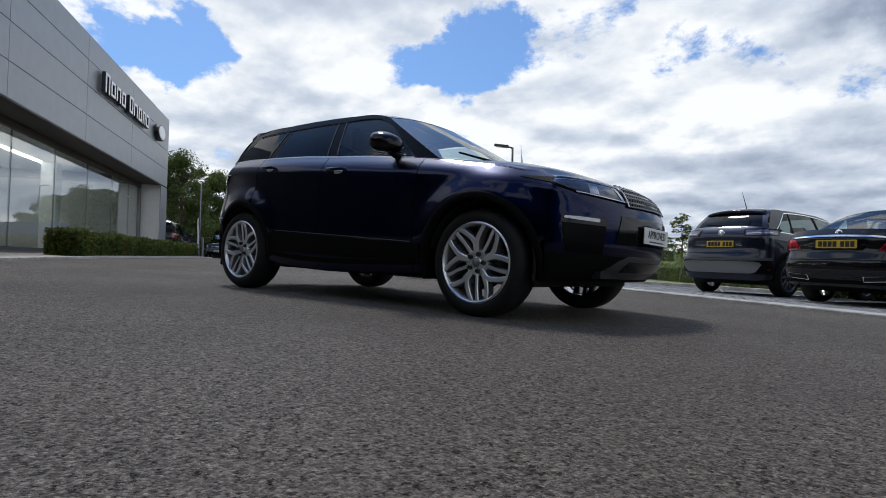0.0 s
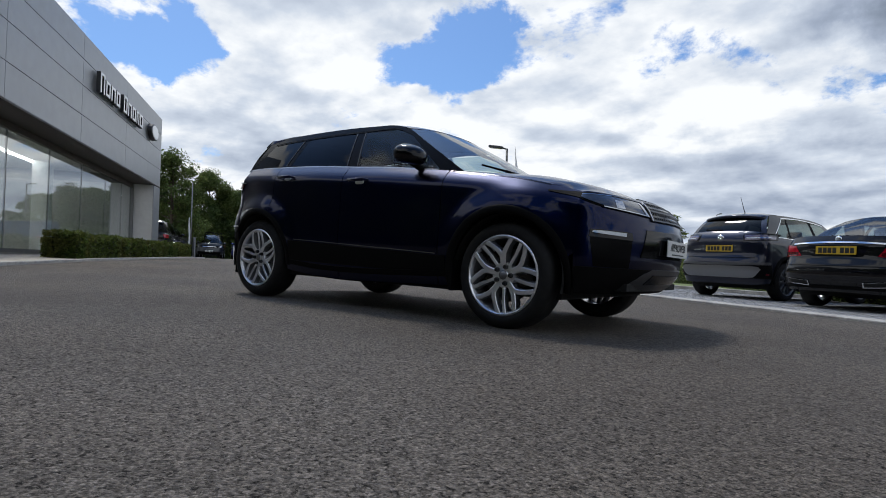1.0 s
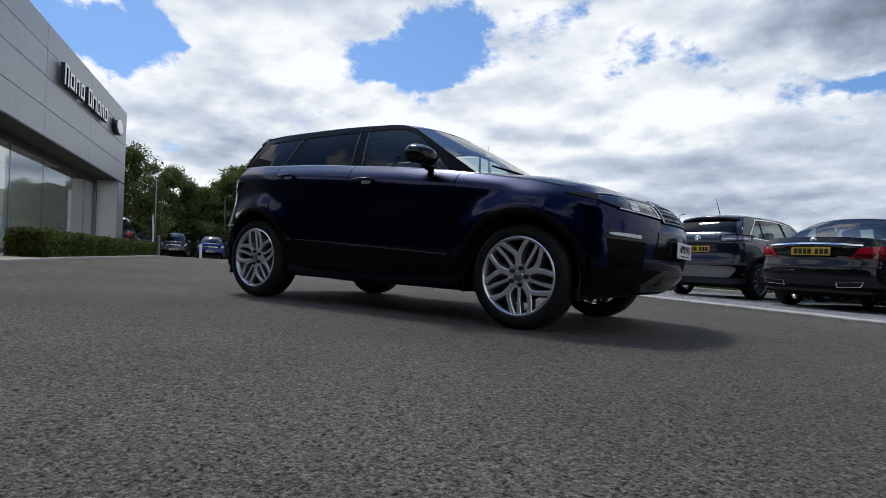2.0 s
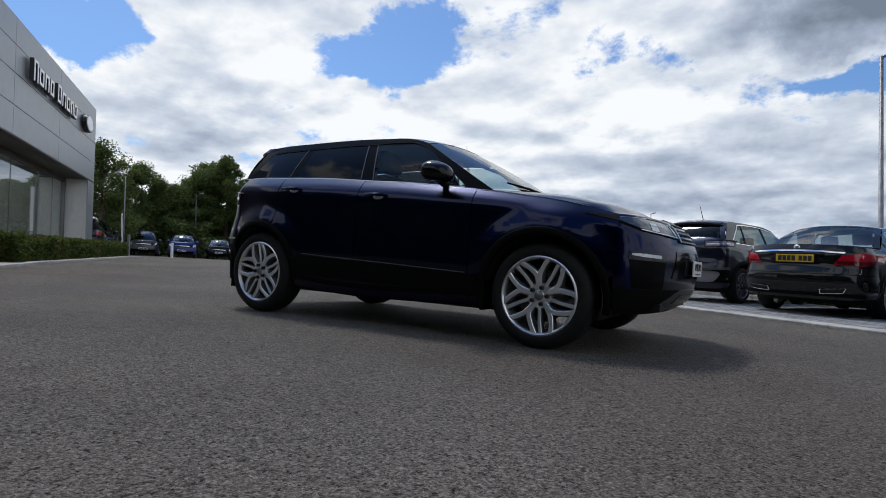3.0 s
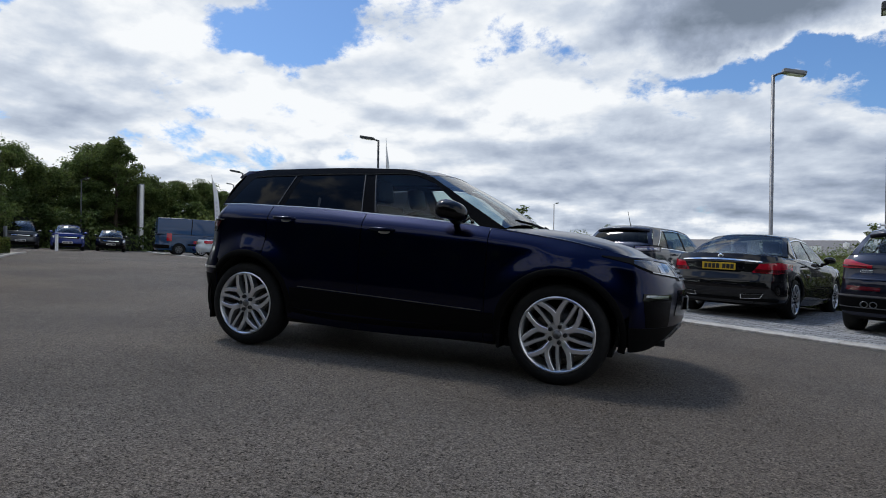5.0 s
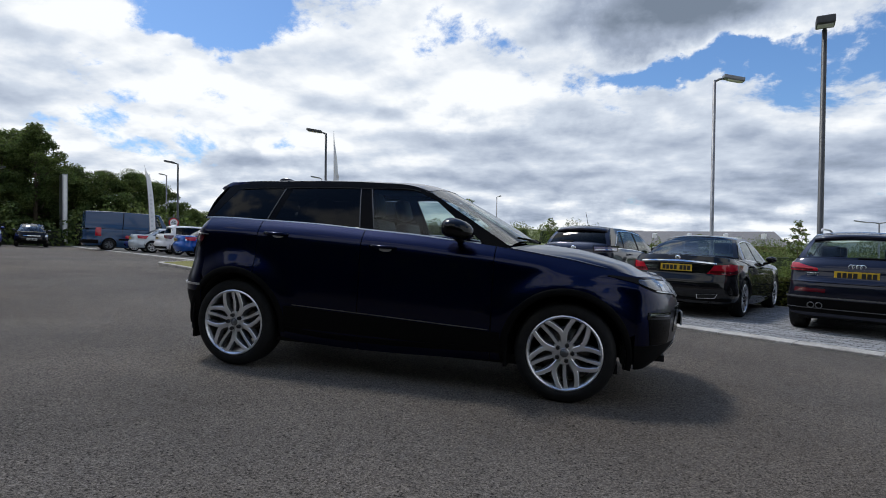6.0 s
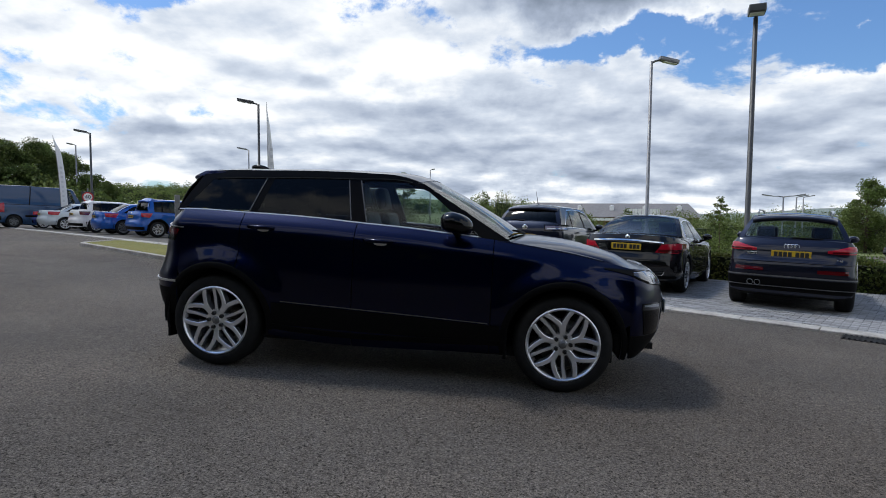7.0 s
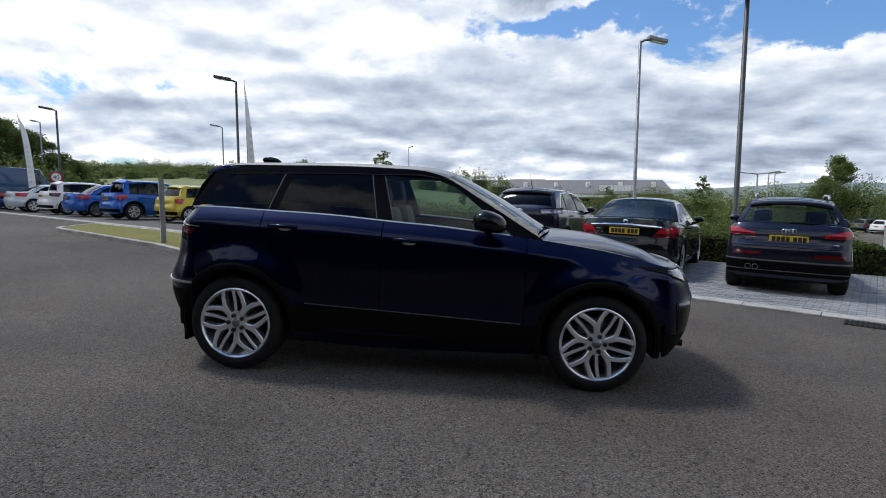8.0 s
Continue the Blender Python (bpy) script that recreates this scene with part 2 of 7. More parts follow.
ASPHALT, ASPHALT_GREY = (0.126, 0.108, 0.090), (0.116, 0.105, 0.093)
M_ASPHALT = asphalt_material()
M_GRASS = material("mown_grass", (0.125, 0.125, 0.014), 0.9, grain=(30, 0.3), bump=(60, 0.012), tint2=(0.165, 0.15, 0.024), blotch=1.6)
M_FIELD = material("field_grass", (0.13, 0.17, 0.055), 0.95, grain=(4, 0.25), tint2=(0.17, 0.185, 0.075), blotch=0.05)
M_KERB = material("concrete_kerb", (0.42, 0.405, 0.37), 0.85, grain=(25, 0.18), bump=(90, 0.002), vary=0.1, tint2=(0.27, 0.255, 0.23), blotch=3.0)
M_PAVER = material("grey_paver", (0.225, 0.23, 0.235), 0.85, grain=(45, 0.18), bump=(120, 0.0015), vary=0.26)
M_JOINT = material("sand_joint", (0.10, 0.095, 0.085), 0.95, grain=(60, 0.3))
M_APRON = material("buff_paving", (0.40, 0.36, 0.29), 0.85, grain=(12, 0.15), tint2=(0.32, 0.29, 0.24), blotch=1.5)
M_CLAD = material("silver_cladding", (0.30, 0.31, 0.325), 0.38, 0.55, grain=(3, 0.05), vary=0.03, spec=0.4)
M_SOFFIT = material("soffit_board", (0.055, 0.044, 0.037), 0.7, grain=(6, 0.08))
M_DARKGAP = material("dark_backing", (0.02, 0.02, 0.022), 0.8)
M_REVEAL = material("pale_grey_render", (0.48, 0.48, 0.48), 0.7, grain=(8, 0.05))
M_MULLION = material("grey_aluminium", (0.14, 0.145, 0.15), 0.4, 0.7)
M_SHOPGLASS = glass_material("shop_glass", (0.88, 0.94, 0.95), 3.0)
M_WHITE = material("white_paint", (0.78, 0.78, 0.77), 0.5, grain=(9, 0.04))
M_SHOWFLOOR = material("showroom_tile", (0.35, 0.34, 0.33), 0.25, grain=(3, 0.08))
M_STRIP = lamp_material("strip_light", (1.0, 0.97, 0.92), 18.0)
M_SIGNDARK = material("sign_black", (0.015, 0.016, 0.018), 0.35)
M_CHROME = material("chrome", (0.82, 0.83, 0.85), 0.12, 1.0)
M_SILVER = material("brushed_silver", (0.55, 0.56, 0.58), 0.35, 1.0)
M_STEEL = material("galvanised_steel", (0.24, 0.25, 0.26), 0.5, 0.6, grain=(14, 0.15), tint2=(0.2, 0.2, 0.21), blotch=4)
M_POLEDARK = material("dark_pole_paint", (0.055, 0.058, 0.06), 0.5, 0.2, grain=(10, 0.15))
M_FABRIC = material("white_banner_cloth", (0.72, 0.73, 0.76), 0.9, grain=(14, 0.06))
M_BARK = material("bark", (0.085, 0.065, 0.045), 0.95, grain=(25, 0.35), bump=(40, 0.01))
M_HEDGE = material("hedge_leaves", (0.06, 0.095, 0.018), 0.75, vary=0.5, spec=0.3, tint2=(0.085, 0.09, 0.02), blotch=2.0)
M_LEAF = material("tree_leaves", (0.072, 0.115, 0.032), 0.7, vary=0.5, spec=0.35, tint2=(0.11, 0.14, 0.036), blotch=0.5)
M_LEAFPALE = material("pale_leaves", (0.11, 0.155, 0.038), 0.7, vary=0.45, spec=0.3, tint2=(0.12, 0.14, 0.04), blotch=0.6)
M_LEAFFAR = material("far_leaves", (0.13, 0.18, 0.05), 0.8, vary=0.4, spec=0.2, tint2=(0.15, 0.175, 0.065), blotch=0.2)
# Foliage cores: inner shade put into the colour, with a paler copy far off.
M_FARCORESHADE = material("far_core_shade", (0.035, 0.05, 0.02), 0.95)
M_CORESHADE = material("core_shade", (0.012, 0.016, 0.006), 0.95)
M_ROOFGREY = material("grey_roof_tiles", (0.17, 0.165, 0.165), 0.8, grain=(2, 0.15))
M_BRICKFAR = material("far_brick", (0.22, 0.135, 0.095), 0.9, grain=(3, 0.15))
# Distance haze is mixed into the hills' blue-grey colour.
M_HAZYHILL = material("hazy_hills", (0.13, 0.18, 0.18), 1.0, grain=(0.02, 0.25), tint2=(0.20, 0.23, 0.19), blotch=0.006)
M_SIGNRED = material("sign_red", (0.55, 0.02, 0.02), 0.5)
M_WOODPOST = material("weathered_post", (0.42, 0.40, 0.36), 0.8, grain=(20, 0.2))


def leaf_light(m, amount):
    """Lets some light through thin leaves."""
    b = m.node_tree.nodes["Principled BSDF"]
    b.inputs["Transmission Weight"].default_value = 0.0
    b.inputs["Subsurface Weight"].default_value = 0.0
    nt = m.node_tree
    tr = nt.nodes.new("ShaderNodeBsdfTranslucent")
    src = b.inputs["Base Color"].links[0].from_socket
    nt.links.new(src, tr.inputs[0])
    mx = nt.nodes.new("ShaderNodeMixShader")
    mx.inputs[0].default_value = amount
    out = nt.nodes["Material Output"]
    nt.links.new(b.outputs[0], mx.inputs[1])
    nt.links.new(tr.outputs[0], mx.inputs[2])
    nt.links.new(mx.outputs[0], out.inputs[0])


for leafy in (M_LEAF, M_LEAFPALE, M_HEDGE, M_LEAFFAR):
    leaf_light(leafy, 0.42)


# ---- building tools ----
def mesh_ob(name, bm, mat, smooth=False, parent=None, label=""):
    if smooth:
        for e in bm.edges:
            if e.is_boundary:
                e.smooth = False
    me = bpy.data.meshes.new(name)
    bm.to_mesh(me)
    bm.free()
    for m in (mat if isinstance(mat, (list, tuple)) else [mat]):
        me.materials.append(m)
    if smooth:
        me.shade_smooth()
    ob = new(name, me)
    if parent is not None:
        ob.parent = parent
    if label:
        ob["label"] = label
    return ob


def part(name, bm, mat, parent, label="", smooth=False):
    return mesh_ob(name, bm, mat, smooth, parent, label)


def from_lists(name, verts, faces, mat, parent=None, label="", smooth=False):
    me = bpy.data.meshes.new(name)
    me.from_pydata(verts, [], faces)
    for m in (mat if isinstance(mat, (list, tuple)) else [mat]):
        me.materials.append(m)
    if smooth:
        me.shade_smooth()
    ob = new(name, me)
    if parent is not None:
        ob.parent = parent
    if label:
        ob["label"] = label
    return ob


def empty(name, m, label, category, group="", kind=""):
    ob = new(name)
    ob.empty_display_size = 0.2
    ob.matrix_basis = m
    return tagged(ob, label, category, group, kind)


def box(bm, x0, x1, y0, y1, z0, z1, m=None, bevel=0.0):
    r = bmesh.ops.create_cube(bm, size=1.0)
    t = Matrix.LocRotScale(((x0 + x1) / 2, (y0 + y1) / 2, (z0 + z1) / 2), None, (x1 - x0, y1 - y0, z1 - z0))
    bmesh.ops.transform(bm, matrix=t, verts=r["verts"])
    vs = r["verts"]
    if bevel:
        es = list({e for v in vs for e in v.link_edges})
        out = bmesh.ops.bevel(bm, geom=es, offset=bevel, segments=2, profile=0.6, affect="EDGES")
        vs = list({v for f in out["faces"] for v in f.verts} | {v for v in vs if v.is_valid})
    if m is not None:
        bmesh.ops.transform(bm, matrix=m, verts=vs)
    return vs


def boxed(x0, x1, y0, y1, z0, z1, m=None, bevel=0.0):
    bm = bmesh.new()
    box(bm, x0, x1, y0, y1, z0, z1, m, bevel)
    return bm


def tube(bm, pts, radii, sides=10, cap=True):
    """Round bar through the points, with a radius at each."""
    rings = []
    pts = [Vector(p) for p in pts]
    for i, p in enumerate(pts):
        d = (pts[min(i + 1, len(pts) - 1)] - pts[max(i - 1, 0)]).normalized()
        a = d.orthogonal().normalized() if abs(d.z) < 0.9 else Vector((1, 0, 0)) - d * d.x
        a.normalize()
        b = d.cross(a)
        r = radii[i] if isinstance(radii, (list, tuple)) else radii
        rings.append([bm.verts.new(p + (a * math.cos(k * 2 * math.pi / sides) + b * math.sin(k * 2 * math.pi / sides)) * r) for k in range(sides)])
    for q, s in zip(rings, rings[1:]):
        for k in range(sides):
            bm.faces.new((q[k], q[(k + 1) % sides], s[(k + 1) % sides], s[k]))
    if cap:
        bm.faces.new(rings[0][::-1])
        bm.faces.new(rings[-1])
    return bm


def lathe(bm, profile, sides=48, axis="y"):
    """Turns (radius, along) pairs about the axis."""
    rings = []
    for r, a in profile:
        ring = []
        for k in range(sides):
            c, s = math.cos(2 * math.pi * k / sides) * r, math.sin(2 * math.pi * k / sides) * r
            ring.append(bm.verts.new((c, a, s) if axis == "y" else (c, s, a)))
        rings.append(ring)
    for q, s in zip(rings, rings[1:]):
        for k in range(sides):
            bm.faces.new((q[k], q[(k + 1) % sides], s[(k + 1) % sides], s[k]))
    return bm


def sheet(f, us, vs, keep=None):
    """Grid of f(u, v); keep(point) drops cells whose middle fails."""
    bm = bmesh.new()
    g = [[bm.verts.new(f(u, v)) for v in vs] for u in us]
    for i in range(len(us) - 1):
        for j in range(len(vs) - 1):
            q = (g[i][j], g[i + 1][j], g[i + 1][j + 1], g[i][j + 1])
            if keep is None or keep(sum((a.co for a in q), Vector()) / 4):
                bm.faces.new(q)
    loose = [v for v in bm.verts if not v.link_faces]
    bmesh.ops.delete(bm, geom=loose, context="VERTS")
    return bm


def steps(a, b, n):
    return [a + (b - a) * i / n for i in range(n + 1)]


def curve_of(points):
    """Smooth function through (x, y) points."""
    xs = np.array([p[0] for p in points], float)
    ys = np.array([p[1] for p in points], float)
    d = np.gradient(ys, xs) if len(xs) > 2 else np.full(len(xs), (ys[-1] - ys[0]) / (xs[-1] - xs[0]))

    def f(x):
        if x <= xs[0]:
            return float(ys[0] + d[0] * (x - xs[0]) * 0.0)
        if x >= xs[-1]:
            return float(ys[-1])
        i = int(np.searchsorted(xs, x)) - 1
        h = xs[i + 1] - xs[i]
        t = (x - xs[i]) / h
        return float((2 * t**3 - 3 * t**2 + 1) * ys[i] + (t**3 - 2 * t**2 + t) * h * d[i] + (-2 * t**3 + 3 * t**2) * ys[i + 1] + (t**3 - t**2) * h * d[i + 1])
    return f


def ease(v, lo, hi):
    t = min(max((v - lo) / (hi - lo), 0.0), 1.0)
    return t * t * (3 - 2 * t)


# ---- lie of the land ----
LOT = radians(58)
LOT_ALONG = Vector((-math.sin(LOT), math.cos(LOT), 0))
LOT_IN = Vector((math.cos(LOT), math.sin(LOT), 0))
LOT_FRONT, LOT_BACK = 6.25, 12.8


def ground_z(x, y):
    a = -x
    near = -0.0146 + 0.0322 * min(max(a, -14), 14) + 0.024 * min(max(0, a - 14), 40) - 0.0115 * min(max(y, -20), 12) - 0.028 * min(max(y - 12, 0), 18)
    inward = x * LOT_IN.x + y * LOT_IN.y
    drop = -1.9 * ease(inward, 13.5, 45) * ease(x, -8, 6)
    far = math.hypot(x, y)
    rise = 6.2 * ease(y - 0.25 * x, 60, 240) * ease(-x, -10, 30)
    back = -1.2 * ease(far, 70, 200) * ease(x, -10, 30)
    hills = 21 * ease(far, 600, 1500) * (0.6 + 0.4 * math.sin(math.atan2(y, x) * 7 + 0.6) + 0.2 * math.sin(math.atan2(y, x) * 19))
    return near + drop + rise + back + hills


def slope_pose(x, y, heading, lift=0.0):
    """Pose standing on the ground at x, y and lying with its slope, nose along heading in degrees."""
    e = 0.8
    n = Vector((ground_z(x - e, y) - ground_z(x + e, y), ground_z(x, y - e) - ground_z(x, y + e), 2 * e)).normalized()
    h = Vector((math.cos(radians(heading)), math.sin(radians(heading)), 0))
    fx = (h - n * h.dot(n)).normalized()
    fy = n.cross(fx)
    m = Matrix((fx, fy, n)).transposed().to_4x4()
    m.translation = (x, y, ground_z(x, y) + lift)
    return m


def upright(x, y, heading=0.0, lift=0.0):
    return pose(x, y, ground_z(x, y) + lift, 0, 0, heading)


# ---- ground ----
def build_ground():
    def spread(lo, hi, a, b, step, grow):
        c = list(np.arange(a, b + step / 2, step))
        s, v = step, a
        while v > lo:
            s *= grow
            v -= s
            c.insert(0, v)
        s, v = step, b
        while v < hi:
            s *= grow
            v += s
            c.append(v)
        return [float(q) for q in c]
    xs = spread(-3000, 3000, -48, 24, 0.8, 1.16)
    ys = spread(-3000, 3000, -12, 40, 0.8, 1.16)
    verts = [(x, y, ground_z(x, y)) for x in xs for y in ys]
    faces, kinds = [], []
    ny = len(ys)
    for i in range(len(xs) - 1):
        for j in range(ny - 1):
            faces.append((i * ny + j, (i + 1) * ny + j, (i + 1) * ny + j + 1, i * ny + j + 1))
            cx, cy = (xs[i] + xs[i + 1]) / 2, (ys[j] + ys[j + 1]) / 2
            far = math.hypot(cx, cy)
            inward = cx * LOT_IN.x + cy * LOT_IN.y
            along = cx * LOT_ALONG.x + cy * LOT_ALONG.y
            kinds.append(2 if far > 500 else (1 if inward > LOT_BACK + 0.6 or along > 58 or far > 90 else 0))
    ob = from_lists("ground", verts, faces, [M_ASPHALT, M_FIELD, M_HAZYHILL], smooth=True)
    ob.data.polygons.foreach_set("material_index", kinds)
    tagged(ob, "worn grey asphalt forecourt running out to grass fields and haze-coloured hills", "ground", kind="structure")


build_ground()


def along_lot(s, w, lift=0.0):
    """Point s metres along the row of bays and w metres in from the world's middle line."""
    p = LOT_ALONG * s + LOT_IN * w
    return Vector((p.x, p.y, ground_z(p.x, p.y) + lift))


def strip_sheet(s0, s1, w0, w1, lift, ds=0.5, dw=0.5):
    ns, nw = max(1, round((s1 - s0) / ds)), max(1, round((w1 - w0) / dw))
    return sheet(lambda s, w: along_lot(s, w, lift), steps(s0, s1, ns), steps(w0, w1, nw))


# ---- parking bays ----
paving = mesh_ob("pavement", strip_sheet(-16, 60, LOT_FRONT + 0.2, LOT_BACK, 0.012, 0.8, 0.8), M_JOINT)
tagged(paving, "grey block paving of the parking bays", "paving", kind="structure")


def kerb_stone(length, wide, high, name):
    bm = boxed(0, length - 0.008, 0, wide, -0.10, high, bevel=0.012)
    me = bpy.data.meshes.new(name)
    bm.to_mesh(me)
    bm.free()
    me.materials.append(M_KERB)
    return me


def kerb_line(name, label, p0, direction, count, length, wide, high):
    """A row of kerb stones; p0 and direction in plan."""
    holder = empty(name, pose(0, 0, 0), label, "kerb", kind="structure")
    me = kerb_stone(length, wide, high, "kerb_stone")
    d = Vector(direction).normalized()
    for i in range(count):
        a, b = p0 + d * length * i, p0 + d * length * (i + 1)
        a = Vector((a.x, a.y, ground_z(a.x, a.y)))
        b = Vector((b.x, b.y, ground_z(b.x, b.y)))
        fx = (b - a).normalized()
        fy = Vector((0, 0, 1)).cross(fx).normalized()
        m = Matrix((fx, fy, fx.cross(fy))).transposed().to_4x4()
        m.translation = a
        ob = new("kerb_stone", me)
        ob.parent = holder
        ob.matrix_basis = m
    return holder


kerb_line("kerb_front", "flush pale concrete kerb along the parking bays", LOT_ALONG * 60 + LOT_IN * (LOT_FRONT - 0.08), -LOT_ALONG, 84, 0.915, 0.28, 0.03)
kerb_line("kerb_back", "raised concrete kerb behind the parking bays", LOT_ALONG * 60 + LOT_IN * LOT_BACK, -LOT_ALONG, 84, 0.915, 0.15, 0.12)

# ---- showroom ----
FACE = radians(52.4)
SHOW = Matrix.Translation((-24.9, 11.81, 0)) @ Matrix.Rotation(FACE + math.pi / 2, 4, "Z")
# local x runs away along the front (negative towards the viewer), local -y faces the forecourt
SHOW_TOP, SHOW_SOFFIT, SHOW_FLOOR = 6.53, 3.52, 0.58
GLASS_TOP = 3.36
SHOW_LEFT = -16.6


def build_showroom():
    shell = empty("wall_showroom", SHOW, "silver-clad car showroom with a deep fascia over glazing", "building", kind="structure")
    part("fascia_core", boxed(SHOW_LEFT, -0.03, 0.03, 0.7, SHOW_SOFFIT + 0.06, SHOW_TOP - 0.03), M_DARKGAP, shell)
    rows = [3.52, 4.31, 5.12, 5.83, 6.53]
    cols = [0.0, -1.25, -5.4, -9.65, -13.9, -16.6]
    for r0, r1 in zip(rows, rows[1:]):
        for c1, c0 in zip(cols, cols[1:]):
            if c1 == 0.0:
                continue
            part("panel", boxed(c0 + 0.008, (c1 if c1 != -1.25 else 0.0) - 0.008, 0.0, 0.03, r0 + 0.008, r1 - 0.008, bevel=0.003), M_CLAD, shell)
        part("panel", boxed(-0.03, 0.0, 0.035, 8.0, r0 + 0.008, r1 - 0.008, bevel=0.003), M_CLAD, shell)
    # end leg
    for z0, z1 in ((0.3, 1.3), (1.316, 2.5), (2.516, 3.50)):
        part("panel", boxed(-1.1, -0.008, 0.0, 0.03, z0, z1, bevel=0.003), M_CLAD, shell)
        part("panel", boxed(-0.03, 0.0, 0.035, 8.0, z0, z1, bevel=0.003), M_CLAD, shell)
    part("leg_core", boxed(-1.08, -0.03, 0.03, 7.9, 0.3, SHOW_SOFFIT), M_REVEAL, shell)
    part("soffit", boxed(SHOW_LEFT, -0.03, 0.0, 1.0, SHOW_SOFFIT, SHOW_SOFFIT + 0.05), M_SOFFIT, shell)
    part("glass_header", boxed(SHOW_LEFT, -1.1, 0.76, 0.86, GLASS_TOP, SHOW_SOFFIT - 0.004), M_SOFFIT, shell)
    part("roof", boxed(SHOW_LEFT, -0.05, 0.7, 14, SHOW_TOP - 0.4, SHOW_TOP - 0.2), M_DARKGAP, shell)
    part("rear_wall", boxed(SHOW_LEFT, -0.05, 13.8, 14, 0.3, SHOW_TOP - 0.4), M_WHITE, shell)
    part("side_wall", boxed(SHOW_LEFT - 0.2, SHOW_LEFT, 0.0, 14, 0.3, SHOW_TOP), M_CLAD, shell)
    part("side_wall", boxed(-1.08, -0.03, 7.9, 13.8, 0.3, SHOW_TOP - 0.4), M_WHITE, shell)
    part("showroom_floor", boxed(SHOW_LEFT, -1.08, 0.8, 13.8, 0.2, SHOW_FLOOR), M_SHOWFLOOR, shell)
    part("inner_ceiling", boxed(SHOW_LEFT, -1.08, 1.0, 13.8, 3.9, 3.95), M_WHITE, shell)
    edges = [-1.1, -2.6, -4.6, -6.95, -9.4, -11.8, -14.2, -16.6]
    for b, a in zip(edges, edges[1:]):
        pane = part("pane", boxed(a + 0.012, b - 0.012, 0.80, 0.815, SHOW_FLOOR, GLASS_TOP), M_SHOPGLASS, shell)
        pane.visible_shadow = False
        part("mullion", boxed(a - 0.008, a + 0.008, 0.795, 0.83, SHOW_FLOOR, SHOW_SOFFIT), M_MULLION, shell)
    part("mullion", boxed(-1.22, -1.09, 0.74, 0.86, SHOW_FLOOR, SHOW_SOFFIT), M_MULLION, shell)
    part("frame_rail", boxed(SHOW_LEFT, -1.1, 0.77, 0.83, SHOW_FLOOR - 0.06, SHOW_FLOOR + 0.03), M_MULLION, shell)
    for x in (-3.2, -8.6, -14.0):
        part("pillar", boxed(x - 0.25, x + 0.25, 3.0, 3.5, SHOW_FLOOR, 3.9), M_WHITE, shell)
    for y in (3.5, 7.0, 10.5):
        part("strip_light", boxed(-16, -2, y, y + 0.12, 3.86, 3.9), M_STRIP, shell)
    return shell


showroom = build_showroom()


M_SIGNFACE = material("sign_silver", (0.70, 0.71, 0.73), 0.30, 0.5)


def build_sign():
    """Raised sign: nine plain blocks of letter size and an oval badge."""
    sign = empty("fascia_sign", SHOW @ Matrix.Translation((0, -0.02, 0)), "raised silver sign blocks with dark returns on the fascia", "sign")
    x = -8.75
    for i, w in enumerate((0.5, 0.52, 0.52, 0.5, 0.0, 0.5, 0.56, 0.52, 0.46, 0.52)):
        if w:
            h0 = 5.24 if i else 5.21
            h1 = 5.71 if i not in (0, 5) else 5.81
            for y0, y1, pad, mat, nm, holder in ((-0.13, -0.03, 0.0, M_SIGNDARK, "block", sign), (-0.145, -0.132, 0.012, M_SIGNFACE, "face", None)):
                bm = bmesh.new()
                xa, xb, za, zb, k = x + pad, x + w - 0.10 - pad, h0 + pad, h1 - pad, 0.115 - 2 * pad
                box(bm, xa, xa + k, y0, y1, za, zb)
                box(bm, xb - k, xb, y0, y1, za, zb)
                box(bm, xa + k + 0.001, xb - k - 0.001, y0, y1, zb - k * 0.8, zb)
                if i % 2:
                    box(bm, xa + k + 0.001, xb - k - 0.001, y0, y1, za, za + k * 0.8)
                ob = part(nm, bm, mat, holder or ob)
        x += w if w else 0.32
    bm = bmesh.new()
    lathe(bm, [(0.0001, -0.16), (0.34, -0.16), (0.37, -0.14), (0.37, 0.0), (0.0001, 0.0)], 40)
    bmesh.ops.scale(bm, vec=(1.6, 1, 0.85), verts=bm.verts)
    bmesh.ops.translate(bm, vec=(-2.0, 0, 5.52), verts=bm.verts)
    badge = part("badge", bm, M_SIGNDARK, sign)
    bm = bmesh.new()
    lathe(bm, [(0.0001, -0.175), (0.30, -0.175), (0.32, -0.165), (0.32, -0.15)], 40)
    bmesh.ops.scale(bm, vec=(1.6, 1, 0.85), verts=bm.verts)
    bmesh.ops.translate(bm, vec=(-2.0, 0, 5.52), verts=bm.verts)
    part("badge_face", bm, M_SIGNFACE, badge)


build_sign()


def show_point(s, out, lift=0.0):
    p = SHOW @ Vector((s, -out, 0))
    return Vector((p.x, p.y, ground_z(p.x, p.y) + lift))


apron = mesh_ob("pavement_apron", sheet(lambda s, o: show_point(s, o, 0.03 if o > -1 else 0.03), steps(-22, 3, 25), steps(-0.8, 1.25, 3)), M_APRON)
tagged(apron, "pale buff paving in front of the showroom glass", "paving", kind="structure")
kerb_line("kerb_showroom", "low pale kerb edging the showroom apron", show_point(3, 1.38).xy.to_3d(), (show_point(-36, 1.38) - show_point(3, 1.38)).xy.to_3d(), 27, 0.915, 0.14, 0.05)


# ---- cars ----
def paint(name, color, metal=0.25, rough=0.35, coat=1.0):
    m = material(name, color, rough, metal, coat=coat, spec=0.05, grain=(700, 0.06))
    m.node_tree.nodes["Principled BSDF"].inputs["Coat IOR"].default_value = 1.44
    return m


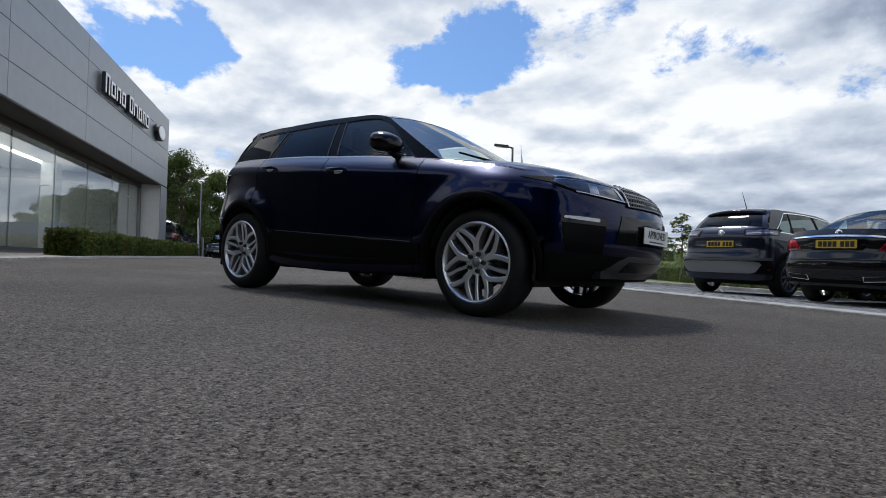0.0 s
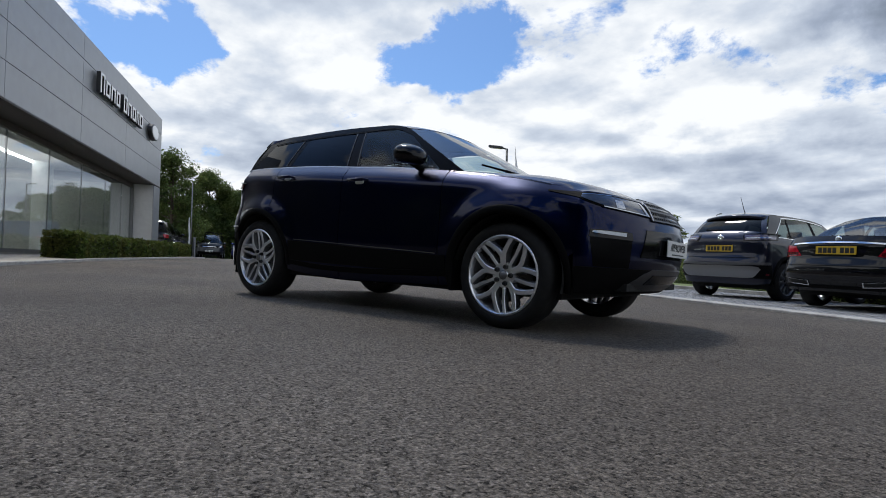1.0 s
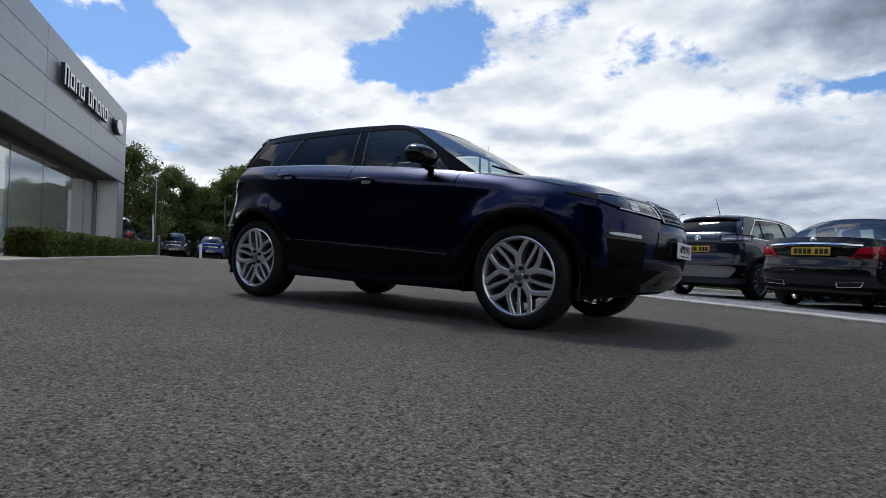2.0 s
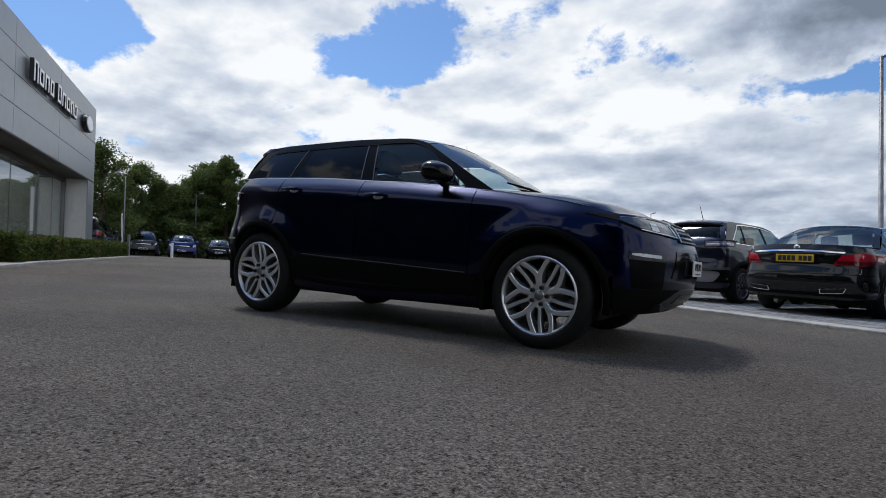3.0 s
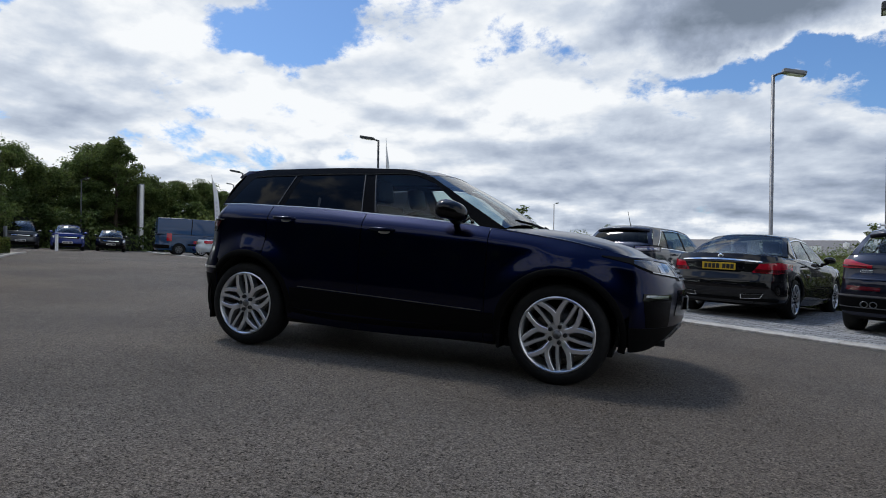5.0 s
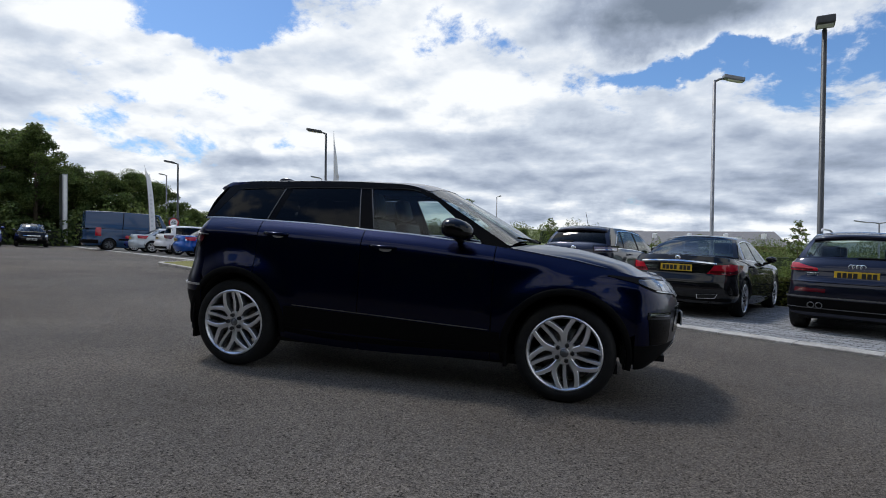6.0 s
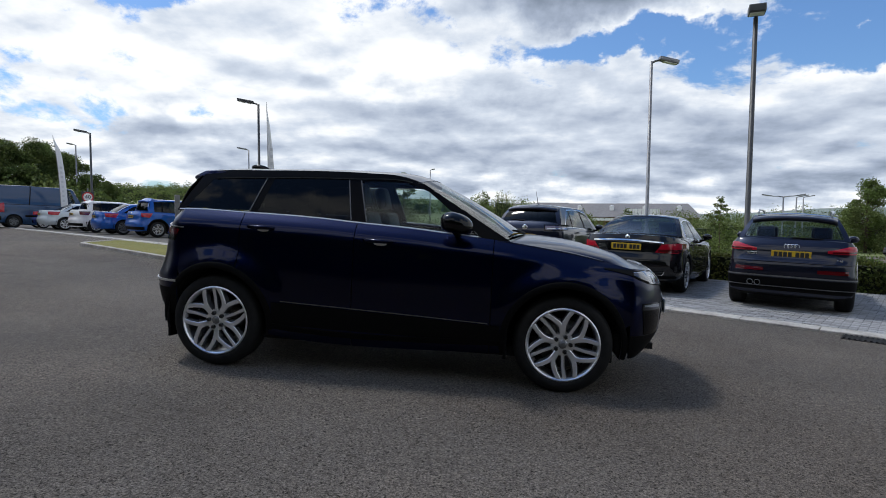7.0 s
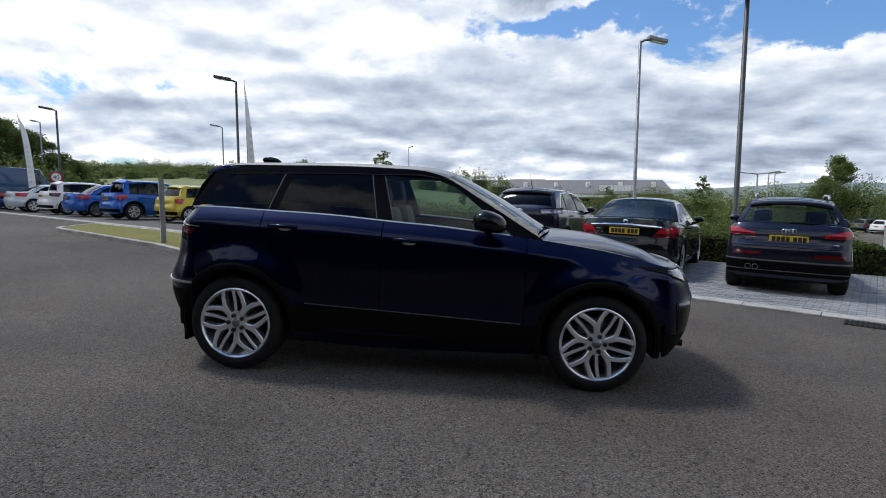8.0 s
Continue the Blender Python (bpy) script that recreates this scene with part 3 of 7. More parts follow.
P_NAVY = paint("navy_paint", (0.0011, 0.0036, 0.028), 1.0, 0.34, 0.55)
P_BLACK = paint("black_paint", (0.0035, 0.0035, 0.0045), 0.0, 0.5)
P_BLACKBLUE = paint("blue_black_paint", (0.011, 0.013, 0.026), 0.5, 0.35)
P_SILVER = paint("silver_paint", (0.48, 0.53, 0.57), 0.4, 0.4)
P_WHITE = paint("white_car_paint", (0.72, 0.72, 0.71), 0.0, 0.4)
P_BLUE = paint("bright_blue_paint", (0.01, 0.085, 0.36), 0.3, 0.35)
P_DEEPBLUE = paint("deep_blue_paint", (0.015, 0.03, 0.16), 0.3, 0.35)
P_GOLD = paint("mustard_paint", (0.46, 0.36, 0.03), 0.3, 0.35)
P_VANBLUE = paint("van_blue_paint", (0.02, 0.055, 0.125), 0.1, 0.45)
P_RED = paint("dark_red_paint", (0.22, 0.008, 0.008), 0.2, 0.35)
P_GREY = paint("grey_paint", (0.06, 0.065, 0.07), 0.4, 0.35)
M_TRIM = material("black_plastic", (0.0042, 0.0042, 0.0046), 0.6, spec=0.06, grain=(60, 0.15))
M_GLOSSBLACK = material("gloss_black", (0.004, 0.004, 0.005), 0.10, spec=0.3)
M_PILLAR = material("satin_black_pillar", (0.003, 0.003, 0.0035), 0.22, spec=0.06)
M_RUBBER = material("tyre_rubber", (0.010, 0.010, 0.010), 0.7, spec=0.25, grain=(30, 0.25), bump=(80, 0.001))
M_ALLOY = material("alloy_silver", (0.74, 0.75, 0.77), 0.30, 0.75, coat=0.3)
M_ALLOYDARK = material("alloy_recess", (0.20, 0.205, 0.215), 0.4, 0.7)
M_DARKALLOY = material("dark_alloy", (0.20, 0.21, 0.22), 0.35, 0.9)
M_NUT = material("dark_nut", (0.045, 0.047, 0.05), 0.35, 0.8)
M_DISC = material("brake_disc", (0.14, 0.13, 0.125), 0.5, 0.8)
M_UNDER = material("underbody", (0.008, 0.008, 0.008), 0.9)
M_SEAT = material("seat_leather", (0.012, 0.012, 0.013), 0.6, bump=(40, 0.002))
M_SKID = material("satin_silver_skid", (0.24, 0.245, 0.255), 0.33, 0.9)
M_CARGLASS = glass_material("car_glass", (0.62, 0.71, 0.70), 1.5)
M_SCREEN = glass_material("windscreen", (0.66, 0.74, 0.71), 2.0)
M_TINT = glass_material("privacy_glass", (0.02, 0.022, 0.026), 1.34)
M_LENS = glass_material("lamp_lens", (0.9, 0.92, 0.94), 1.5)
M_LAMPDARK = material("headlamp_depth", (0.07, 0.072, 0.08), 0.25, 0.8, coat=1.0)
M_SKIDGREY = material("grey_satin_skid", (0.09, 0.092, 0.098), 0.38, 0.6)
M_LAMPCORE = material("lamp_reflector", (0.45, 0.47, 0.5), 0.18, 1.0)
M_REDLENS = material("red_lens", (0.38, 0.008, 0.022), 0.12, coat=0.4)
M_DARKRED = material("dark_red_lens", (0.09, 0.004, 0.008), 0.08, coat=1.0)
M_DRL = material("drl_lens", (0.28, 0.30, 0.33), 0.12, 0.7, coat=1.0)
M_PLATE_Y = material("yellow_plate", (0.62, 0.40, 0.02), 0.45)
M_PLATE_W = material("white_plate", (0.72, 0.72, 0.70), 0.45)
M_INK = material("plate_ink", (0.012, 0.012, 0.012), 0.6)


def alloy_mesh(parent_name, style, radius, mat):
    """Spoked wheel face at y = 0 facing -y, outer radius given."""
    bm = bmesh.new()
    lathe(bm, [(radius * 0.905, 0.015), (radius * 0.93, -0.002), (radius * 0.965, -0.012), (radius, -0.006), (radius, 0.02), (radius * 0.93, 0.03), (radius * 0.90, 0.19), (radius * 0.96, 0.205)], 56)
    R = radius

    def bar(pts, width, top, depth):
        """A bevelled spoke along the polar points (r, angle): flat crown and sloping flanks."""
        rows = []
        n = len(pts)
        for i, (r, a) in enumerate(pts):
            r0, a0 = pts[max(i - 1, 0)]
            r1, a1 = pts[min(i + 1, n - 1)]
            p = Vector((r * math.cos(a), r * math.sin(a)))
            d = Vector((r1 * math.cos(a1) - r0 * math.cos(a0), r1 * math.sin(a1) - r0 * math.sin(a0))).normalized()
            q = Vector((-d.y, d.x))
            w = width[i] if isinstance(width, list) else width
            t = top[i] if isinstance(top, list) else top
            rows.append([bm.verts.new((p.x + q.x * k, t + dz, p.y + q.y * k)) for k, dz in ((-w * 0.75, depth), (-w * 0.5, 0.004), (-w * 0.36, 0.0), (w * 0.36, 0.0), (w * 0.5, 0.004), (w * 0.75, depth))])
        for a, b in zip(rows, rows[1:]):
            for k in range(5):
                f = bm.faces.new((a[k], b[k], b[k + 1], a[k + 1]))
                f.material_index = 1 if k in (0, 4) else 0
        bm.faces.new(rows[0])
        bm.faces.new(rows[-1][::-1])

    turn = math.radians
    if style == "split":
        # five forked spokes, each with a slim recessed bar beside its longer branch
        for k in range(5):
            a = turn(90 + 72 * k)
            bar([(0.040, a), (R * 0.26, a), (R * 0.42, a), (R * 0.56, a)], [0.050, 0.040, 0.046, 0.060], [0.020, 0.012, 0.004, 0.001], 0.05)
            bar([(R * 0.49, a - turn(3)), (R * 0.60, a - turn(6)), (R * 0.78, a - turn(12)), (R * 0.95, a - turn(17))], [0.034, 0.034, 0.031, 0.034], [0.001, 0.000, -0.002, -0.006], 0.05)
            bar([(R * 0.49, a + turn(3)), (R * 0.60, a + turn(10)), (R * 0.78, a + turn(21)), (R * 0.95, a + turn(29))], [0.034, 0.034, 0.031, 0.034], [0.0015, 0.0005, -0.0015, -0.0055], 0.05)
            bar([(0.060, a + turn(37)), (R * 0.34, a + turn(36)), (R * 0.60, a + turn(36)), (R * 0.95, a + turn(38))], [0.026, 0.024, 0.024, 0.028], [0.026, 0.016, 0.010, 0.000], 0.04)
    elif style == "ten":
        for k in range(10):
            a = turn(36 * k)
            bar([(0.05, a), (R * 0.5, a + turn(2)), (R * 0.95, a + turn(3))], [0.028, 0.026, 0.034], [0.014, 0.004, -0.002], 0.035)
    else:
        for k in range(5):
            a = turn(90 + 72 * k)
            for s in (-1, 1):
                bar([(0.05, a + s * turn(10)), (R * 0.5, a + s * turn(9)), (R * 0.95, a + s * turn(15))], [0.036, 0.034, 0.036], [0.014, 0.004, -0.002], 0.035)
    lathe(bm, [(0.0001, 0.008), (0.032, 0.008), (0.036, 0.014), (0.082, 0.016), (0.088, 0.03), (0.088, 0.07)], 32)
    me = bpy.data.meshes.new(parent_name)
    bm.to_mesh(me)
    bm.free()
    me.materials.append(mat)
    me.materials.append(M_ALLOYDARK)
    for p in me.polygons:
        p.use_smooth = False
    return me


def tyre_mesh(radius, rim, width):
    bm = bmesh.new()
    h = width / 2
    lathe(bm, [(rim * 1.0, -h + 0.03), (rim * 1.05, -h + 0.006), (rim + (radius - rim) * 0.45, -h - 0.002), (radius - 0.022, -h + 0.012), (radius - 0.006, -h + 0.035), (radius, -h + 0.06),
               (radius, h - 0.06), (radius - 0.006, h - 0.035), (radius - 0.022, h - 0.010), (rim + (radius - rim) * 0.45, h + 0.006), (rim * 0.95, h - 0.02)], 64)
    bmesh.ops.recalc_face_normals(bm, faces=bm.faces)
    me = bpy.data.meshes.new("tyre")
    bm.to_mesh(me)
    bm.free()
    me.materials.append(M_RUBBER)
    me.shade_smooth()
    return me


def simple_mesh(name, bm, mat, smooth=True):
    me = bpy.data.meshes.new(name)
    bm.to_mesh(me)
    bm.free()
    me.materials.append(mat)
    if smooth:
        me.shade_smooth()
    return me


def add_child(name, me, parent, m=None, label=""):
    ob = new(name, me)
    ob.parent = parent
    if m is not None:
        ob.matrix_basis = m
    if label:
        ob["label"] = label
    return ob


WHEELS = {}


def wheel_set(style, radius, rim, width, mat):
    key = (style, radius, rim, mat.name)
    if key not in WHEELS:
        disc = bmesh.new()
        lathe(disc, [(0.07, 0.075), (rim * 0.70, 0.075), (rim * 0.70, 0.10), (0.07, 0.10)], 40)
        back = bmesh.new()
        lathe(back, [(0.0001, 0.13), (rim * 0.62, 0.13)], 32)
        nut = bmesh.new()
        vs = bmesh.ops.create_cone(nut, cap_ends=True, segments=6, radius1=0.018, radius2=0.014, depth=0.024)["verts"]
        bmesh.ops.rotate(nut, matrix=Matrix.Rotation(math.pi / 2, 3, "X"), verts=vs)
        cap = bmesh.new()
        lathe(cap, [(0.0001, 0.0), (0.026, 0.001), (0.031, 0.009)], 24)
        WHEELS[key] = (tyre_mesh(radius, rim, width), alloy_mesh("rim", style, rim * 1.055, mat), simple_mesh("brake_disc", disc, M_DISC), simple_mesh("hub_back", back, M_UNDER),
                       simple_mesh("wheel_nut", nut, M_NUT, False), simple_mesh("centre_cap", cap, M_ALLOYDARK))
    return WHEELS[key]


def add_wheel(car, x, side, style, radius, rim, width, face, mat, spin=0.0, hub=None):
    """Wheel with its outer face at half-width face."""
    tyre, alloy, disc, back, nuts, cap = wheel_set(style, radius, rim, width, mat)
    h = width / 2
    m = Matrix.Translation((x, side * (face - h), radius - 0.004 if hub is None else hub)) @ Matrix.Rotation(0 if side < 0 else math.pi, 4, "Z")
    holder = add_child("wheel", tyre, car, m, "black tyre on alloy rim")
    put = Matrix.Translation((0, -h + 0.012, 0)) @ Matrix.Rotation(radians(spin), 4, "Y")
    add_child("rim", alloy, holder, put, "alloy rim")
    for k in range(5):
        a = math.radians((68 if style == "split" else 90) + 72 * k)
        add_child("wheel_nut", nuts, holder, put @ Matrix.Translation((0.057 * math.cos(a), 0.004, 0.057 * math.sin(a))))
    add_child("centre_cap", cap, holder, put)
    add_child("brake_disc", disc, holder, put)
    add_child("hub_back", back, holder, put)
    return holder


class Shape:
    """Surfaces of one car from its outlines: x ahead from the middle of the wheelbase, z up from the ground, y to the left."""

    def __init__(self, s):
        self.s = s
        self.belt = curve_of(s["belt"])
        self.edge = curve_of(s["edge"])
        self.low = curve_of(s["low"])
        self.nose = curve_of(s["nose"])
        self.tail = curve_of(s["tail"])
        self.plan = curve_of(s["plan"])
        self.flank = curve_of(s.get("flank", [(0.0, 0.945), (0.12, 0.985), (0.28, 1.0), (0.55, 0.988), (0.8, 0.985), (0.93, 0.965), (1.0, 0.92)]))
        self.W = s["half"]
        self.axles = s["axles"]
        self.R = s["radius"]
        self.lean = s.get("lean", 0.58)
        self.flare = s.get("flare", 0.03)
        self.xf, self.xr = s["wrap"]

    def side(self, x, z):
        b, lo = self.belt(x), 0.24
        v = (z - lo) / max(b - lo, 0.05)
        y = self.W * self.plan(x) * self.flank(min(max(v, 0.0), 1.0))
        for ax in self.axles:
            r = math.hypot(x - ax, (z - self.R) * 1.0)
            if "blister" in self.s:
                r0, r1, amount = self.s["blister"]
                k = min(max((r - r0) / (r1 - r0), 0.0), 1.0)
                y += amount * (1 - 0.6 * k - 0.4 * k * k * (3 - 2 * k)) * max(0.0, (z - self.R) / max(r, 0.1)) ** 1.5
                continue
            y += self.flare * math.exp(-((r - self.R * 1.235) / 0.085) ** 2) * ease(z, 0.15, 0.5)
        return y

    def upper(self, x, z):
        b = self.belt(x)
        y0 = self.side(x, b) - 0.012
        h = max(z - b, 0.0)
        return y0 - self.lean * h - 0.22 * h * h

    def wrap(self, u, z, side, out=0.0, end=1):
        """u <= 0: on the flank, u metres short of the corner; 0..1 round to the middle of the nose (end=1) or tail (end=-1)."""
        xs = self.xf if end > 0 else self.xr
        if u <= 0:
            x = xs + end * u
            return Vector((x, side * (self.side(x, z) + out), z))
        tip = self.nose(z) if end > 0 else self.tail(z)
        w = self.side(xs, z)
        n = self.s.get("square_front" if end > 0 else "square_rear", 2.5)
        a = (1 - u) * math.pi / 2
        c, q = abs(math.cos(a)) ** (2 / n), abs(math.sin(a)) ** (2 / n)
        x, y = xs + (tip - xs) * c, w * q
        nx, ny = abs(tip - xs) * 0 + c ** (n - 1), q ** (n - 1)
        l = math.hypot(nx, ny) or 1
        return Vector((x + end * out * nx / l, side * (y + out * ny / l), z))


def quadpatch(f, bottom, top, nu, nv):
    """Sheet between two edges: bottom and top are lists of points in the two-dimensional space of f."""
    def along(edge, t):
        k = t * (len(edge) - 1)
        i = min(int(k), len(edge) - 2)
        k -= i
        return [a + (b - a) * k for a, b in zip(edge[i], edge[i + 1])]

    def g(u, v):
        a, b = along(bottom, u), along(top, u)
        return f(*[p + (q - p) * v for p, q in zip(a, b)])
    return sheet(g, steps(0, 1, nu), steps(0, 1, nv))


def thicken(ob, t):
    m = ob.modifiers.new("thickness", "SOLIDIFY")
    m.thickness, m.offset = t, 0.0
    return ob


def face_out(bm, centre):
    """Turns every face away from the centre."""
    bm.normal_update()
    c = Vector(centre)
    for f in bm.faces:
        if f.normal.dot(f.calc_center_median() - c) < 0:
            f.normal_flip()
    return bm


def close_ends(bm):
    bmesh.ops.remove_doubles(bm, verts=bm.verts, dist=0.0003)
    bmesh.ops.holes_fill(bm, edges=[e for e in bm.edges if e.is_boundary], sides=0)
    bmesh.ops.recalc_face_normals(bm, faces=bm.faces)
    return bm


def arch_cut(bm, shape, side, radius):
    """Opens the wheel arches in a side panel and rounds the cut onto the circle."""
    for ax in shape.axles:
        c = Vector((ax, 0, shape.R))

        def far(v):
            return math.hypot(v.co.x - c.x, v.co.z - c.z)
        dead = [f for f in bm.faces if math.hypot(f.calc_center_median().x - c.x, f.calc_center_median().z - c.z) < radius]
        bmesh.ops.delete(bm, geom=dead, context="FACES")
        bmesh.ops.delete(bm, geom=[v for v in bm.verts if not v.link_faces], context="VERTS")
        for v in bm.verts:
            d = far(v)
            if d < radius * 1.16 and any(e.is_boundary for e in v.link_edges) and d > 1e-4 and v.co.z > shape.R - 0.16:
                k = radius / d
                x, z = c.x + (v.co.x - c.x) * k, c.z + (v.co.z - c.z) * k
                if abs(v.co.z - z) < 0.09 and abs(v.co.x - x) < 0.09:
                    v.co = Vector((x, side * shape.side(x, z), z))
    return bm


def plate(car, m, mat, bars, w=0.52, h=0.112, label="number plate with plain dark bars"):
    ob = part("number_plate", boxed(-w / 2, w / 2, -0.006, 0.0, -h / 2, h / 2, bevel=0.003), mat, car, label)
    ob.matrix_basis = m
    x = -w / 2 + 0.035
    for b in bars:
        if b:
            part("bar", boxed(x, x + b - 0.012, -0.0085, -0.0062, -0.038, 0.038), M_INK, ob)
        x += abs(b) if b else 0.035
    return ob


UK_BARS = (0.062, 0.062, 0.062, 0.062, 0, 0.062, 0.062, 0.062)


def build_car(s):
    """One car, nose along local +x, standing at local z = 0."""
    sh = Shape(s)
    car = empty(s["name"], pose(0, 0, 0), s["label"], s.get("category", "car"), s.get("group", ""))
    body, R, W = s["paint"], sh.R, sh.W
    fine = s.get("fine", False)
    dx = 0.03 if fine else 0.07
    nz = 26 if fine else 12
    archr = R * 1.17
    cuts = s["doors"]          # x of shut lines, from the tail to the nose
    names = s.get("panels", ("quarter_panel", "rear_door", "front_door", "front_wing"))
    gap = 0.0035
    for side in (-1, 1):
        xs = [sh.xr] + list(cuts) + [sh.xf]
        for name, a, b in zip(names, xs, xs[1:]):
            n = max(3, round((b - a) / dx))
            a2, b2 = a + (gap if a != sh.xr else 0), b - (gap if b != sh.xf else 0)
            bm = sheet(lambda x, v: Vector((x, side * sh.side(x, sh.low(x) + (sh.belt(x) - sh.low(x)) * v), sh.low(x) + (sh.belt(x) - sh.low(x)) * v)), steps(a2, b2, n), steps(0, 1, nz))
            arch_cut(bm, sh, side, archr)
            thicken(part(name, bm, body, car, smooth=True), 0.006)
        # dark liner behind the shut lines
        bm = sheet(lambda x, v: Vector((x, side * (sh.side(x, sh.low(x) + 0.02 + (sh.belt(x) - sh.low(x) - 0.04) * v) - 0.02), sh.low(x) + 0.02 + (sh.belt(x) - sh.low(x) - 0.04) * v)),
                   steps(sh.xr, sh.xf, 40), steps(0, 1, 6), keep=lambda p: all(math.hypot(p.x - ax, p.z - R) > archr + 0.06 for ax in sh.axles))
        part("inner_side", bm, M_UNDER, car, smooth=True)
        # arch trims and wheel wells
        for ax in sh.axles:
            wide = s.get("arch_trim", 0.05)

            def ringpt(t, k, side=side, ax=ax):
                r = archr - 0.015 + (wide + 0.015) * k
                x, z = ax + r * math.cos(t), R + r * math.sin(t)
                return Vector((x, side * (sh.side(x, z) + (0.009 if k > 0 else -0.03) - 0.006 * max(k - 0.8, 0) * 5), z))
            t0 = math.asin(min(1, (R - sh.low(ax) * 0.95) / archr))
            bm = sheet(ringpt, steps(-t0 * 0.92, math.pi + t0 * 0.92, 40), (0.0, 0.05, 0.4, 0.8, 1.0))
            part("arch_trim", bm, s.get("arch_mat", M_TRIM), car, smooth=True)
            bm = sheet(lambda t, y: Vector((ax + (archr - 0.01) * math.cos(t), side * y, R + (archr - 0.01) * math.sin(t))), steps(-0.22, math.pi + 0.22, 24), (W * 0.95, W * 0.8, W * 0.55))
            part("wheel_well", bm, M_UNDER, car, smooth=True)
            bm = sheet(lambda t, r: Vector((ax + r * math.cos(t), side * W * 0.55, R + r * math.sin(t))), steps(-0.16, math.pi + 0.16, 24), (0.001, archr))
            part("well_back", bm, M_UNDER, car)
    # nose and tail
    for end, name in ((1, s.get("front_name", "front_bumper")), (-1, s.get("rear_name", "rear_bumper"))):
        zt = sh.belt(sh.xf if end > 0 else sh.xr)
        zc = s["nose_top"] if end > 0 else s["tail_top"]
        zl = s["chin"] if end > 0 else s["rump"]
        n = 40 if fine else 22

        def skin(k, v, end=end, zt=zt, zc=zc, zl=zl):
            side = -1 if k < 0 else 1
            u = 1 - abs(k)
            top = zt + (zc - zt) * ease(u, 0, 1)
            lo = sh.low(sh.xf if end > 0 else sh.xr)
            low = lo + (zl - lo) * ease(u, 0, 0.6)
            return sh.wrap(max(u, 1e-6), low + (top - low) * v, side, 0.0, end)
        ks = [-(1 - t ** 1.4) for t in steps(0, 1, n)] + [(1 - t ** 1.4) for t in steps(1, 0, n)][1:]
        bm = sheet(skin, ks, steps(0, 1, 30 if fine else 14))
        thicken(part(name, bm, body, car, smooth=True), 0.006)
    # bonnet and boot lid
    for end, name, inner in ((1, "bonnet", s["cowl"]), (-1, s.get("boot_name", "boot_lid"), s["deck"])):
        xc, zc, bow = inner       # middle of the inner edge, its height, how far its ends lie back
        xs = sh.xf if end > 0 else sh.xr
        zt, zn = sh.belt(xs), (s["nose_top"] if end > 0 else s["tail_top"])
        crown = curve_of(s["bonnet"] if end > 0 else s.get("boot", [(-9, 0), (9, 0)]))

        def top(k, v, end=end, xc=xc, zc=zc, bow=bow, xs=xs, zt=zt, zn=zn, crown=crown):
            q = abs(k)
            u = 1 - q
            edge = sh.wrap(max(u, 1e-6), zt + (zn - zt) * ease(u, 0, 1), -1 if k < 0 else 1, 0.0, end)
            yi = sh.side(xc - end * bow, sh.belt(xc - end * bow)) - 0.004
            xi = xc - end * bow * q * q
            start = Vector((xi, (-1 if k < 0 else 1) * yi * q, zc + (sh.belt(xc - end * bow) - zc) * q ** 2.2))
            # outer rows follow the wing line
            p = start.lerp(edge, v)
            if q > 0.999:
                x = start.x + (xs - start.x) * v
                return Vector((x, (-1 if k < 0 else 1) * (sh.side(x, sh.belt(x)) - 0.003), sh.belt(x) + 0.002))
            x = p.x
            rim = sh.belt(min(max(x, min(xs, start.x)), max(xs, start.x)))
            hi = crown(x)
            z = rim + (hi - rim) * (1 - q ** 2.6)
            fade = ease(v, 0.75, 1.0)
            fade0 = ease(v, 0.0, 0.12)
            z = start.z + (z - start.z) * fade0
            z = z + (edge.z - z) * fade
            yr = sh.side(x, sh.belt(x)) - 0.003 if (x - xs) * end < 0 else None
            y = p.y
            if yr is not None:
                y = (-1 if k < 0 else 1) * min(abs(p.y), yr)
            return Vector((x, y, z))
        n = 22 if fine else 12
        ks = [-(1 - t ** 1.3) for t in steps(0, 1, n)] + [(1 - t ** 1.3) for t in steps(1, 0, n)][1:]
        bm = sheet(top, ks, steps(0, 1, 26 if fine else 12))
        thicken(part(name, bm, body, car, smooth=True), 0.006)
    # roof
    ra, rb, crown = s["roof"]

    def roof_y(x):
        return sh.upper(x, sh.edge(x))
    bow_f, bow_r = s.get("roof_bow", (0.12, -0.08))

    def roof(x, k):
        X = x + (bow_f * (1 - k * k) * ease(x, (ra + rb) / 2, rb) + bow_r * (1 - k * k) * ease(-x, -(ra + rb) / 2, -ra))
        return Vector((X, k * roof_y(x), sh.edge(x) + crown * (1 - abs(k) ** 2.4)))
    bm = sheet(roof, steps(ra, rb, 30 if fine else 16), [-1, -0.97, -0.9, -0.75, -0.5, -0.25, 0, 0.25, 0.5, 0.75, 0.9, 0.97, 1])
    thicken(part("roof", bm, s.get("roof_paint", body), car, smooth=True), 0.006)
    # windscreen and rear window
    xc, zc, bow = s["cowl"]
    bulge_x, bulge_z = s.get("screen_bulge", (0.05, 0.03))

    def screen(k, v):
        b = Vector((xc - bow * k * k, k * (sh.upper(xc - bow, sh.belt(xc - bow) + 0.02) - 0.002), zc + (sh.belt(xc - bow) - zc) * k ** 4 + 0.012))
        t = roof(rb, k)
        p = b.lerp(t, v)
        p.x += bulge_x * math.sin(v * math.pi) * (1 - k * k)
        p.z += bulge_z * math.sin(v * math.pi) * (1 - k * k)
        return p
